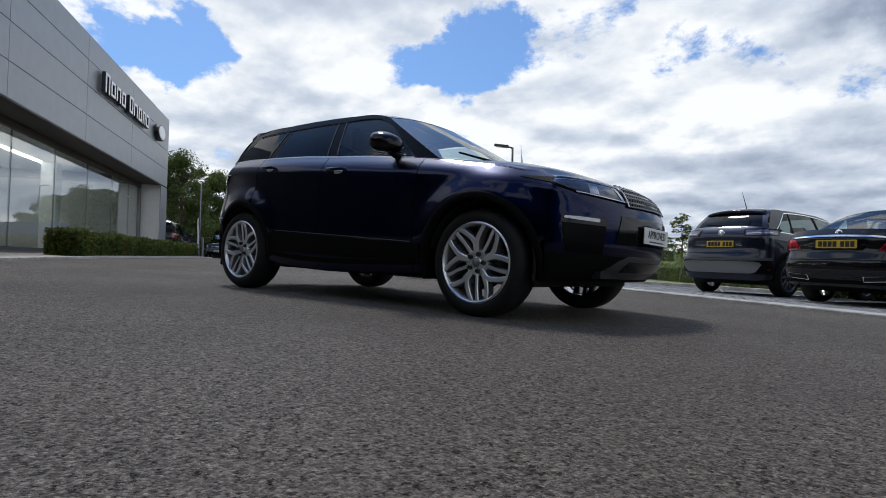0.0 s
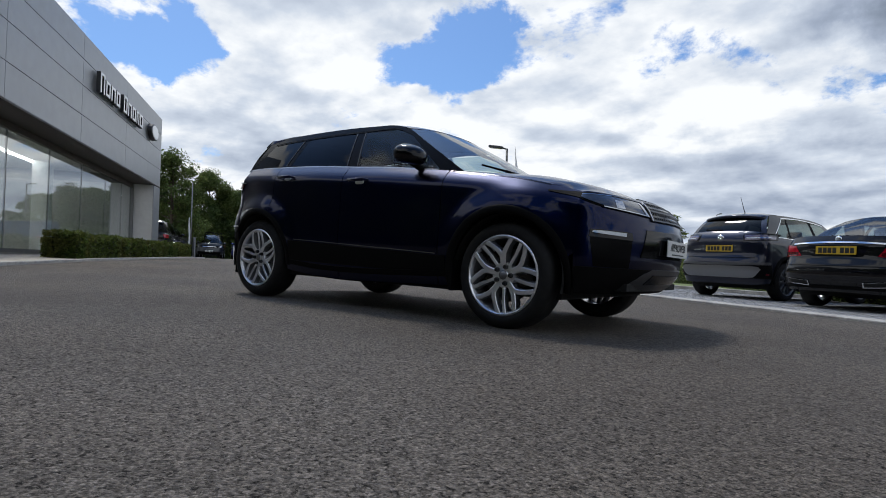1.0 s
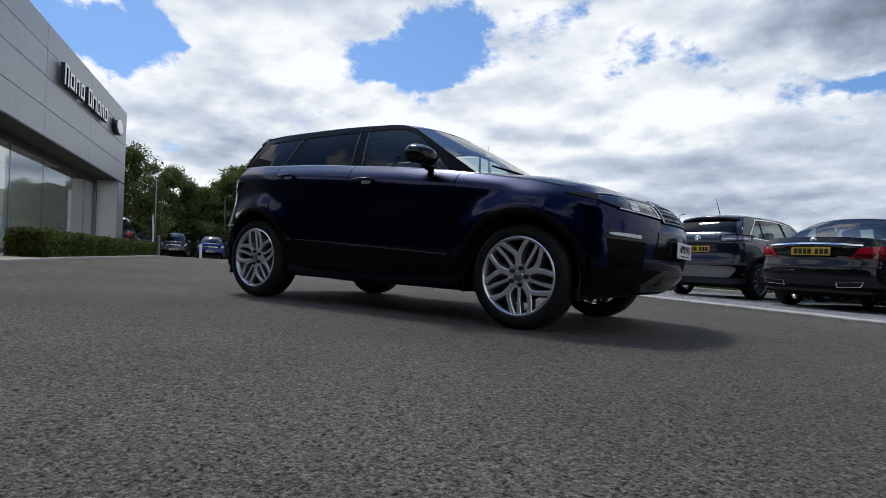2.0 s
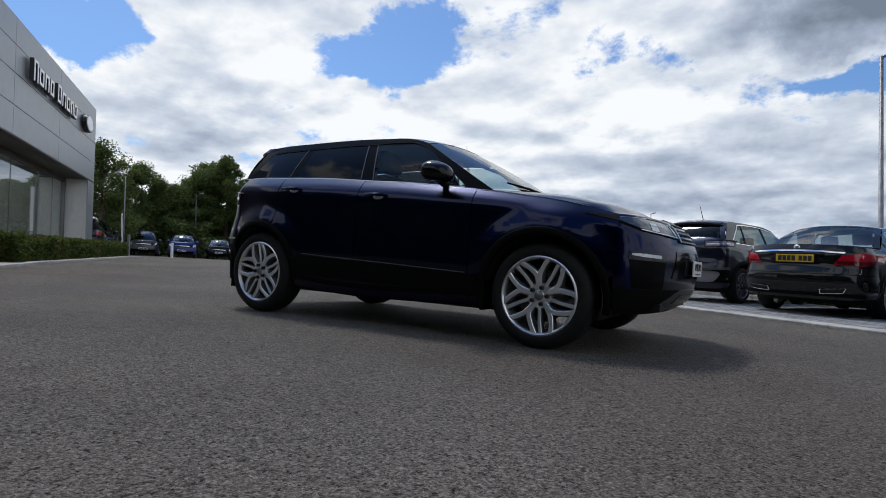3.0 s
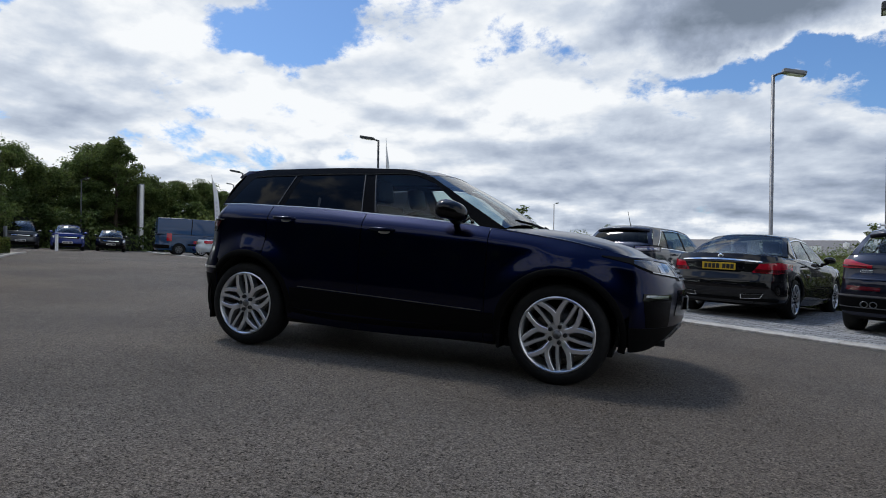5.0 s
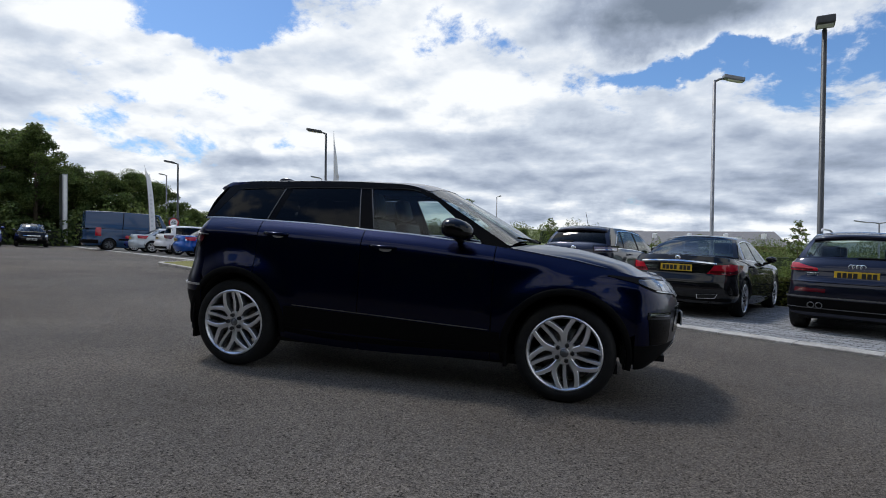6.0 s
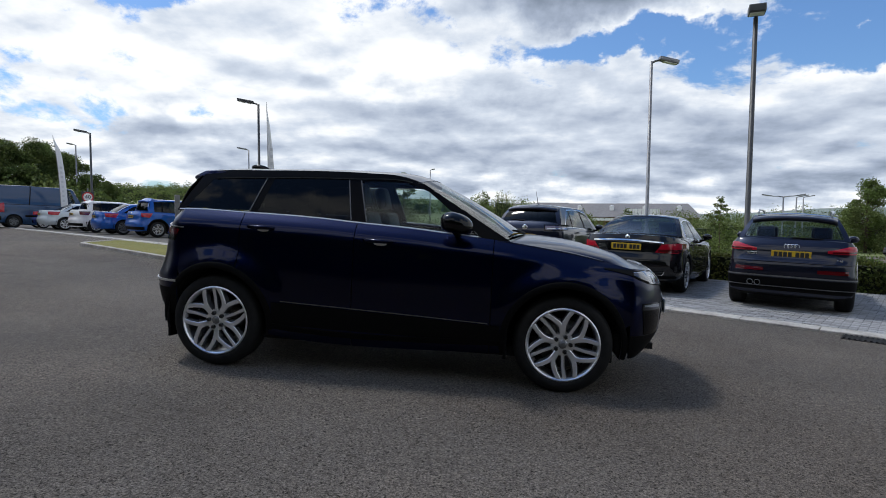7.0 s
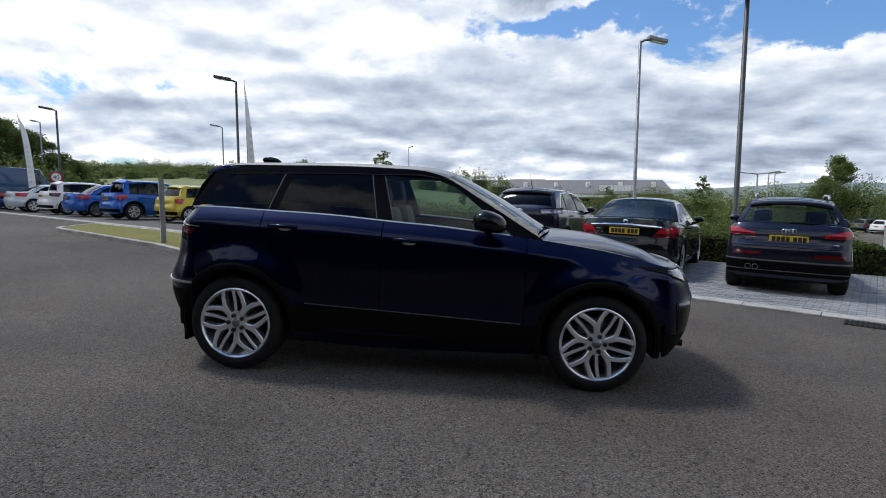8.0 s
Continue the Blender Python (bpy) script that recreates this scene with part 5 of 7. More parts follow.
    for side in (-1, 1):
        # thin bright strip low on the doors
        line = curve_of([(-0.80, 0.545), (-0.05, 0.516), (0.80, 0.482)])
        bm = sheet(lambda x, v: Vector((x, side * (sh.side(x, line(x)) + 0.007), line(x) + 0.006 * v)), steps(-0.80, 0.78, 30), (0, 1))
        thicken(part("door_strip", bm, M_DARKALLOY, car, "thin bright strip along the doors", smooth=True), 0.008)
        bm = sheet(lambda x, v: Vector((x, side * (sh.side(x, 0.27 + (line(x) - 0.28) * v) + 0.010 - 0.03 * (1 - v) ** 2), 0.262 + (line(x) - 0.272) * v)), steps(-0.87, 0.87, 24), steps(0, 1, 8))
        thicken(part("sill_cladding", bm, M_TRIM, car, "black plastic sill cladding", smooth=True), 0.008)
        # shut line of the clamshell bonnet, thin window surrounds
        bm = sheet(lambda x, v: Vector((x, side * (sh.side(x, sh.belt(x) - 0.004) + 0.003), sh.belt(x) - 0.010 + 0.009 * v)), steps(0.82, 1.60, 30), (0, 1))
        thicken(part("bonnet_gap", bm, M_UNDER, car, "dark shut line under the bonnet edge", smooth=True), 0.004)
        top_line = curve_of(Z["window_top"])
        bm = sheet(lambda x, v: Vector((x, side * (sh.upper(x, top_line(x)) + 0.008), top_line(x) + 0.004 + 0.006 * v)), steps(-1.48, 0.13, 30), (0, 1))
        thicken(part("window_surround", bm, M_GRILLEBAR, car, "thin grey strip above the side windows", smooth=True), 0.005)
        for (xa, za), (xb, zb) in (((-1.122, 1.228), (-1.048, 1.491)), ((-0.300, 1.190), (-0.375, 1.507)), ((-0.180, 1.184), (-0.280, 1.507))):
            bm = quadpatch(lambda x, z: Vector((x, side * (sh.upper(x, z) + 0.008), z)), [(xa - 0.004, za), (xa + 0.004, za)], [(xb - 0.004, zb), (xb + 0.004, zb)], 1, 8)
            thicken(part("window_edge", bm, M_GRILLEBAR, car, "thin grey edge of the window", smooth=True), 0.005)
        # mud flaps
        for ax in (1.33, -1.33):
            xx = ax - 0.415
            y = sh.side(xx, 0.4)
            part("mud_flap", boxed(xx - 0.012, xx + 0.012, min(side * y, side * (y - 0.16)), max(side * y, side * (y - 0.16)), 0.20 if ax < 0 else 0.23, 0.45, bevel=0.005), M_TRIM, car, "black rubber mud flap")
        # liner between the wheel and the bumper corner
        part("arch_liner", boxed(1.715, 1.87, min(side * 0.66, side * 0.80), max(side * 0.66, side * 0.80), 0.305, 0.44, bevel=0.01), M_UNDER, car)
        # wiper arms
        bm = bmesh.new()
        tube(bm, [(1.03, side * 0.12 + 0.1, 1.135), (0.99, side * 0.3, 1.155), (0.93, side * 0.62, 1.165)], [0.012, 0.010, 0.007], 8)
        part("wiper", bm, M_TRIM, car, smooth=True)
    tube_bm = bmesh.new()
    tube(tube_bm, [(-1.93, -0.50, 0.37), (-1.7, -0.50, 0.37)], 0.04, 14)
    part("exhaust", tube_bm, M_CHROME, car, smooth=True)
    car.matrix_basis = HERO
    return car


def hero_pose():
    """Nose a little away from the kerb side, tyres on the falling ground."""
    rear, front = Vector((-4.775, 2.981, 0.466)), Vector((-2.118, 3.018, 0.372))
    fx = (front - rear).normalized()
    tilt = slope_pose(-3.45, 3.9, 0).to_3x3() @ Vector((0, 1, 0))
    fy = (tilt - fx * tilt.dot(fx)).normalized()
    q = Matrix((fx, fy, fx.cross(fy))).transposed().to_4x4()
    q.translation = (front + rear) / 2 + fy * 0.90 - fx.cross(fy) * 0.364
    return q


HERO = hero_pose()
hero = hero_car()


# ---- parked cars ----
def outline(name, label, colour, L, H, half, wb, fo, R, belt, hood, cowl, roof_f, roof_r, deck, deck_z, xb, xc, wheel=("five", 0.22, 0.205, M_ALLOY), group="parked cars", rear_glass=M_TINT, glass=M_CARGLASS, **more):
    """Outlines of an ordinary car from its main sizes: deck is the x of the rear window's foot, xb and xc the door shut lines."""
    nose, tail = wb / 2 + fo, wb / 2 + fo - L
    axf, axr = wb / 2, -wb / 2
    arch = R * 1.17
    wf, wr = min(axf + arch + 0.04, nose - 0.12), max(axr - arch - 0.04, tail + 0.12)
    rise = more.pop("rise", 0.05)
    beltc = [(tail, belt + rise), (axr, belt + rise), (0.0, belt), (cowl - 0.4, belt - 0.03), (cowl, belt - 0.045), (wf, hood - 0.05)]
    e = H - 0.055
    bz = curve_of(beltc)
    edge = [(deck - 0.02, max(bz(deck), deck_z) + 0.01), (roof_r, e - 0.03), (roof_r + 0.35, e), ((roof_r + roof_f) / 2, e + 0.01), (roof_f - 0.2, e - 0.01), (roof_f, e - 0.045), (cowl - 0.08, bz(cowl) + 0.03)]
    ez = curve_of(edge)
    wt = [(roof_r - 0.1, ez(roof_r) - 0.075), (roof_r + 0.35, e - 0.055), (roof_f - 0.2, e - 0.06), (roof_f, e - 0.085)]
    tz = curve_of(wt)
    dbot, dtop = deck + more.pop("d_bot", 0.26), roof_r + more.pop("d_top", 0.12)
    up = 0.022
    abot, atop = cowl - 0.38, roof_f - 0.10
    wins = [([(dbot, bz(dbot) + up), (xc - 0.03, bz(xc) + up)], [(dtop, tz(dtop)), (xc + 0.06, tz(xc))], more.get("q_glass", rear_glass)),
            ([(xc + 0.02, bz(xc) + up), (xb - 0.05, bz(xb) + up)], [(xc + 0.11, tz(xc)), (xb - 0.06, tz(xb))], more.get("q_glass", rear_glass)),
            ([(xb + 0.04, bz(xb) + up), (abot, bz(abot) + up)], [(xb + 0.03, tz(xb)), (atop, tz(atop))], glass)]
    pil = [([(xc - 0.03, bz(xc)), (xc + 0.02, bz(xc))], [(xc + 0.06, tz(xc)), (xc + 0.11, tz(xc))], M_TRIM, "door_frame"),
           ([(xb - 0.05, bz(xb)), (xb + 0.04, bz(xb))], [(xb - 0.06, tz(xb)), (xb + 0.03, tz(xb))], M_TRIM, "centre_pillar"),
           ([(abot, bz(abot)), (cowl - 0.05, bz(cowl))], [(atop, tz(atop)), (roof_f, ez(roof_f))], colour, "front_pillar"),
           ([(deck + 0.03, bz(deck)), (dbot, bz(dbot))], [(roof_r, ez(roof_r) - 0.005), (dtop, tz(dtop))], colour, "rear_pillar")]
    Z = dict(name=name, label=label, paint=colour, half=half, axles=(axf, axr), radius=R, wrap=(wf, wr), wheel=wheel, belt=beltc, edge=edge,
             low=[(tail, 0.29), (axr, 0.27), (axr + 0.5, 0.22), (axf - 0.5, 0.22), (axf, 0.26), (nose, 0.26)],
             nose=[(0.2, nose - 0.12), (0.4, nose), (0.6, nose), (hood - 0.2, nose - 0.05), (hood - 0.06, nose - 0.16)],
             tail=[(0.3, tail + 0.08), (0.45, tail), (0.62, tail), (0.72, tail + 0.05), (deck_z - 0.12, tail + 0.07), (deck_z, tail + 0.13)],
             plan=[(tail, 0.93), (axr, 0.98), (0, 0.985), (axf, 0.98), (nose, 0.93)], nose_top=hood - 0.04, tail_top=deck_z, chin=0.22, rump=0.25, flare=0.022,
             doors=(xc - 0.02, xb, cowl - 0.22), cowl=(cowl, bz(cowl) + 0.05, 0.14), deck=(deck, deck_z, 0.06),
             bonnet=[(cowl - 0.2, bz(cowl) + 0.06), (cowl, bz(cowl) + 0.05), ((cowl + nose) / 2, (bz(cowl) + hood) / 2 + 0.05), (nose - 0.1, hood)], boot=[(tail, deck_z), (deck, deck_z + 0.01)],
             roof=(roof_r, roof_f, 0.05), roof_bow=(0.10, -0.05), windows=wins, pillars=pil, rail=(roof_r, roof_f - 0.02), window_top=wt, waist=(dbot - 0.03, abot + 0.1), waist_mat=M_TRIM,
             mirror=(cowl - 0.42, bz(cowl) + 0.12), handles=((xb - 0.75, belt - 0.07), (xb + 0.16, belt - 0.09)), seats=(-0.1, -0.95), seat_z=0.42, arch_trim=0.03,
             arch_mat=colour, sill_mat=colour, back_glass=rear_glass, group=group, patches=[], bands=[])
    Z["shape_tail"], Z["shape_nose"] = tail, nose
    Z.update(more)
    return Z


def rear_plate(car, tail_x, z, mat=M_PLATE_Y):
    return plate(car, Matrix.Translation((tail_x - 0.012, 0, z)) @ Matrix.Rotation(-math.pi / 2, 4, "Z"), mat, UK_BARS, label="yellow number plate with plain dark bars")


def front_plate(car, x, z):
    return plate(car, Matrix.Translation((x + 0.012, 0, z)) @ Matrix.Rotation(math.pi / 2, 4, "Z"), M_PLATE_W, UK_BARS, label="white number plate with plain dark bars")


def tail_face(sh, z):
    return sh.wrap(0.999, z, 1, 0.0, -1).x


def badge_disc(car, p, r, end, mat=M_CHROME):
    bm = bmesh.new()
    lathe(bm, [(0.0001, 0.0), (r * 0.75, -0.002), (r, 0.004), (r, 0.02)], 20)
    ob = part("badge", bm, mat, car, "plain round bright badge", smooth=True)
    ob.matrix_basis = Matrix.Translation(p) @ Matrix.Rotation(math.pi / 2 if end > 0 else -math.pi / 2, 4, "Z")


def place(car, x, y, heading, wb):
    """x, y is the middle of the rear axle in plan."""
    h = radians(heading)
    rear = Vector((x, y, ground_z(x, y)))
    fx_, fy_ = x + wb * math.cos(h), y + wb * math.sin(h)
    front = Vector((fx_, fy_, ground_z(fx_, fy_)))
    ax = (front - rear).normalized()
    mid = slope_pose((x + fx_) / 2, (y + fy_) / 2, heading)
    ay = mid.to_3x3() @ Vector((0, 1, 0))
    ay = (ay - ax * ay.dot(ax)).normalized()
    m = Matrix((ax, ay, ax.cross(ay))).transposed().to_4x4()
    m.translation = (front + rear) / 2 + Vector((0, 0, 0.022))
    car.matrix_basis = m


def crossover_black():
    Z = outline("crossover", "black crossover with chrome window line and silver rear skid", P_BLACKBLUE, 4.21, 1.57, 0.845, 2.60, 0.86, 0.335, 1.06, 0.98, 0.98, 0.30, -1.50, -1.84, 1.18, -0.22, -1.12,
                wheel=("ten", 0.225, 0.215, M_DARKALLOY), rear_glass=M_FARGLASS, q_glass=M_SIDEDARK, glass=M_SIDEDARK, back_glass=M_TINT, arch_mat=M_TRIM, arch_trim=0.06, sill_mat=M_TRIM, window_frame=(-1.18, 0.25), d_top=0.36, rail_paint=P_ROOF, roof_paint=P_ROOF, rise=0.03, lean=0.36,
                square_rear=3.4, back_inset=(0.88, 0.84), back_span=(0.04, 0.82), roof_bow=(0.10, -0.03), spoiler=(0.17, 0.035, 0.05, P_BLACKBLUE), waist_mat=M_CHROME, waist_high=0.010,
                tail=[(0.3, -1.98), (0.45, -2.05), (0.66, -2.06), (0.74, -2.02), (1.0, -2.00), (1.10, -1.97), (1.18, -1.90)])
    Z["tail_top"] = 1.17
    Z["pillars"][3] = Z["pillars"][3][:2] + (P_ROOF, "rear_pillar")
    Z["patches"] = [(-1, True, [(-0.16, 1.03), (0.76, 1.00)], [(-0.30, 1.15), (0.76, 1.13)], 0.006, M_GLOSSBLACK, "tail_lamp_housing", "dark lamp housing"),
                    (-1, True, [(-0.10, 1.045), (0.73, 1.02)], [(-0.20, 1.125), (0.73, 1.11)], 0.012, M_PURPLE, "tail_lamp", "clear and purple-tinted tail lamp"),
                    (-1, True, [(-0.02, 1.065), (0.70, 1.045)], [(-0.02, 1.080), (0.70, 1.062)], 0.017, M_LAMPCORE, "lamp_blade", "bright lamp blade"),
                    (-1, True, [(0.10, 0.42), (0.24, 0.42)], [(0.10, 0.45), (0.24, 0.45)], 0.014, M_DARKRED, "reflector", "red reflector"),
                    (1, True, [(0.0, 0.70), (0.5, 0.68)], [(-0.1, 0.80), (0.5, 0.78)], 0.01, M_LAMPCORE, "headlamp", "clear headlamp")]
    Z["bands"] = [(-1, [(-0.99, 0.36), (0.99, 0.36)], [(-0.99, 0.60), (0.99, 0.60)], 0.006, M_TRIM, "rear_bumper_trim", "black plastic rear bumper"),
                  (-1, [(-0.96, 0.60), (0.0, 0.57), (0.96, 0.60)], [(-0.96, 0.645), (0.0, 0.615), (0.96, 0.645)], 0.016, M_BUMPERGREY, "bumper_ledge", "dark grey bumper ledge"),
                  (-1, [(-0.50, 0.42), (-0.44, 0.38), (-0.34, 0.365), (0.34, 0.365), (0.44, 0.38), (0.50, 0.42)], [(-0.62, 0.52), (-0.56, 0.555), (-0.44, 0.565), (0.44, 0.565), (0.56, 0.555), (0.62, 0.52)], 0.022, M_SKID, "skid_plate", "silver rear skid plate"),
                  (-1, [(-0.5, 0.71), (0.5, 0.71)], [(-0.5, 0.72), (0.5, 0.72)], 0.008, M_GLOSSBLACK, "boot_crease", "")]
    car, sh = build_car(Z)
    rear_plate(car, tail_face(sh, 0.87), 0.87)
    badge_disc(car, (tail_face(sh, 1.06) - 0.01, 0, 1.06), 0.06, -1)
    bm = bmesh.new()
    tube(bm, [(-1.24, 0, 1.565), (-1.30, 0, 1.60), (-1.44, 0, 1.86)], [0.024, 0.008, 0.003], 8)
    part("aerial", bm, M_TRIM, car, smooth=True)
    bm = bmesh.new()
    tube(bm, [(-1.88, 0.05, 1.205), (-1.86, 0.38, 1.225)], [0.020, 0.010], 8)
    part("rear_wiper", bm, M_TRIM, car)
    return car, 2.60


def saloon_black():
    Z = outline("saloon", "black saloon with chrome boot strip and red tail lamps", P_BLACK, 4.69, 1.44, 0.895, 2.84, 0.80, 0.332, 0.95, 0.93, 1.02, 0.28, -1.02, -1.66, 1.035, -0.20, -1.12,
                wheel=("ten", 0.235, 0.225, M_ALLOY), rear_glass=glass_material("saloon_rear_glass", (0.36, 0.40, 0.39), 2.0), q_glass=M_CARGLASS, window_frame=(-1.05, 0.22), waist_mat=M_CHROME, waist_high=0.012,
                d_bot=0.42, d_top=0.0, roof_bow=(0.10, -0.12), rise=0.045, back_inset=(0.90, 0.90), back_span=(0.02, 0.93), lean=0.46, square_rear=3.0)
    Z["patches"] = [(-1, True, [(-0.16, 0.80), (0.30, 0.735), (0.72, 0.745)], [(-0.24, 0.90), (0.30, 0.915), (0.62, 0.885)], 0.010, M_REDLENS, "tail_lamp", "red wraparound tail lamp"),
                    (-1, True, [(-0.10, 0.785), (0.30, 0.745), (0.68, 0.755)], [(-0.12, 0.825), (0.30, 0.80), (0.68, 0.80)], 0.014, M_DARKRED, "tail_lamp_lower", "darker lower lamp band"),
                    (-1, True, [(0.60, 0.345), (0.84, 0.325)], [(0.56, 0.42), (0.84, 0.395)], 0.014, M_CHROME, "exhaust_trim", "chrome exhaust trim"),
                    (-1, True, [(0.61, 0.353), (0.83, 0.334)], [(0.575, 0.412), (0.83, 0.387)], 0.022, M_UNDER, "exhaust_mouth", ""),
                    (1, True, [(0.0, 0.68), (0.5, 0.62)], [(-0.14, 0.80), (0.5, 0.76)], 0.01, M_LAMPCORE, "headlamp", "clear headlamp")]
    Z["bands"] = [(-1, [(-0.42, 0.905), (0.0, 0.93), (0.42, 0.905)], [(-0.42, 0.925), (0.0, 0.955), (0.42, 0.925)], 0.014, M_CHROME, "boot_strip", "chrome strip across the boot lid"),
                  (-1, [(-0.15, 0.74), (0.15, 0.74)], [(-0.20, 0.90), (0.20, 0.90)], 0.003, M_GLOSSBLACK, "plate_recess", ""),
                  (-1, [(-0.97, 0.61), (0.97, 0.61)], [(-0.97, 0.618), (0.97, 0.618)], 0.010, M_GLOSSBLACK, "bumper_crease", ""),
                  (-1, [(-0.75, 0.29), (0.75, 0.29)], [(-0.75, 0.34), (0.75, 0.34)], 0.008, M_TRIM, "diffuser", "black lower bumper")]
    car, sh = build_car(Z)
    rear_plate(car, tail_face(sh, 0.825) - 0.008, 0.825)
    badge_disc(car, (tail_face(sh, 0.985) - 0.01, 0, 0.985), 0.045, -1)
    return car, 2.84


def suv_black():
    Z = outline("compact_suv", "blue-black compact SUV with red tail lamps and twin exhausts", P_BLACKBLUE, 4.385, 1.515, 0.865, 2.60, 0.87, 0.35, 1.03, 0.98, 0.98, 0.28, -1.42, -1.80, 1.085, -0.22, -1.10, rise=0.04, lean=0.44,
                wheel=("ten", 0.235, 0.235, M_ALLOY), rear_glass=glass_material("hatch_glass", (0.76, 0.80, 0.79), 1.5), square_rear=3.2, back_inset=(0.90, 0.90), back_span=(0.05, 0.84), roof_bow=(0.10, -0.03), spoiler=(0.20, 0.04, 0.05, P_BLACKBLUE),
                tail=[(0.3, -1.99), (0.45, -2.06), (0.66, -2.08), (0.76, -2.06), (0.80, -2.02), (0.98, -1.97), (1.085, -1.88)])
    Z["patches"] = [(-1, True, [(-0.06, 0.915), (0.40, 0.90), (0.74, 0.905)], [(-0.16, 1.025), (0.40, 1.015), (0.74, 0.945)], 0.012, M_REDLENS, "tail_lamp", "red tail lamp"),
                    (-1, True, [(0.0, 0.93), (0.68, 0.912)], [(0.0, 0.955), (0.68, 0.932)], 0.016, M_DARKRED, "tail_lamp_band", "darker lamp band"),
                    (-1, True, [(0.40, 0.60), (0.84, 0.60)], [(0.40, 0.66), (0.84, 0.65)], 0.012, M_DARKRED, "reflector", "dark red reflector"),
                    (1, True, [(0.0, 0.70), (0.5, 0.66)], [(-0.1, 0.82), (0.5, 0.78)], 0.01, M_LAMPCORE, "headlamp", "clear headlamp")]
    Z["bands"] = [(-1, [(-0.99, 0.30), (0.99, 0.30)], [(-0.99, 0.50), (0.99, 0.50)], 0.006, M_TRIM, "rear_valance", "black lower rear bumper"),
                  (-1, [(-0.90, 0.515), (0.90, 0.515)], [(-0.90, 0.535), (0.90, 0.535)], 0.016, M_GREYLINE, "bumper_line", ""),
                  (-1, [(-0.86, 0.36), (0.86, 0.36)], [(-0.86, 0.37), (0.86, 0.37)], 0.014, M_GREYLINE, "bumper_line", ""),
                  (-1, [(-0.95, 0.745), (0.95, 0.745)], [(-0.95, 0.765), (0.95, 0.765)], 0.014, P_BLACKBLUE, "bumper_ledge", "")]
    car, sh = build_car(Z)
    rear_plate(car, tail_face(sh, 0.86), 0.86)
    for k in range(4):
        bm = bmesh.new()
        tube(bm, [(-0.006, 0.032 * math.cos(a), 0.032 * math.sin(a)) for a in steps(0, 2 * math.pi, 20)], 0.006, 6, cap=False)
        ob = part("badge", bm, M_CHROME, car, "plain bright badge", smooth=True)
        ob.matrix_basis = Matrix.Translation((tail_face(sh, 0.985) - 0.004, -0.0675 + 0.045 * k, 0.985))
    part("badge_bar", boxed(-0.008, 0.0, -0.07, 0.07, -0.018, 0.018, Matrix.Translation((tail_face(sh, 0.84) + 0.01, 0.52, 0.86)), 0.003), M_CHROME, car)
    part("badge_bar", boxed(-0.008, 0.0, -0.05, 0.05, -0.014, 0.014, Matrix.Translation((tail_face(sh, 0.83) + 0.02, -0.60, 0.80)), 0.003), M_CHROME, car)
    for y in (0.42, 0.52):
        bm = bmesh.new()
        lathe(bm, [(0.042, 0.1), (0.045, 0.0), (0.040, -0.004), (0.036, 0.0), (0.034, 0.1)], 20)
        ob = part("exhaust", bm, M_DARKALLOY, car, "round exhaust tip", smooth=True)
        ob.matrix_basis = Matrix.Translation((-2.085, y, 0.41)) @ Matrix.Rotation(-math.pi / 2, 4, "Z")
    for side in (-1, 1):
        bm = bmesh.new()
        y = side * (sh.upper(0, 1.46) - 0.03)
        tube(bm, [(-1.30, y, 1.50), (-1.22, y, 1.55), (-0.3, y, 1.575), (0.1, y, 1.55), (0.2, y, 1.50)], 0.016, 8)
        part("roof_bar", bm, M_SILVER, car, "silver roof bar", smooth=True)
    bm = bmesh.new()
    tube(bm, [(-1.84, 0.0, 1.105), (-1.83, -0.40, 1.11)], [0.024, 0.010], 8)
    part("rear_wiper", bm, M_TRIM, car)
    return car, 2.60


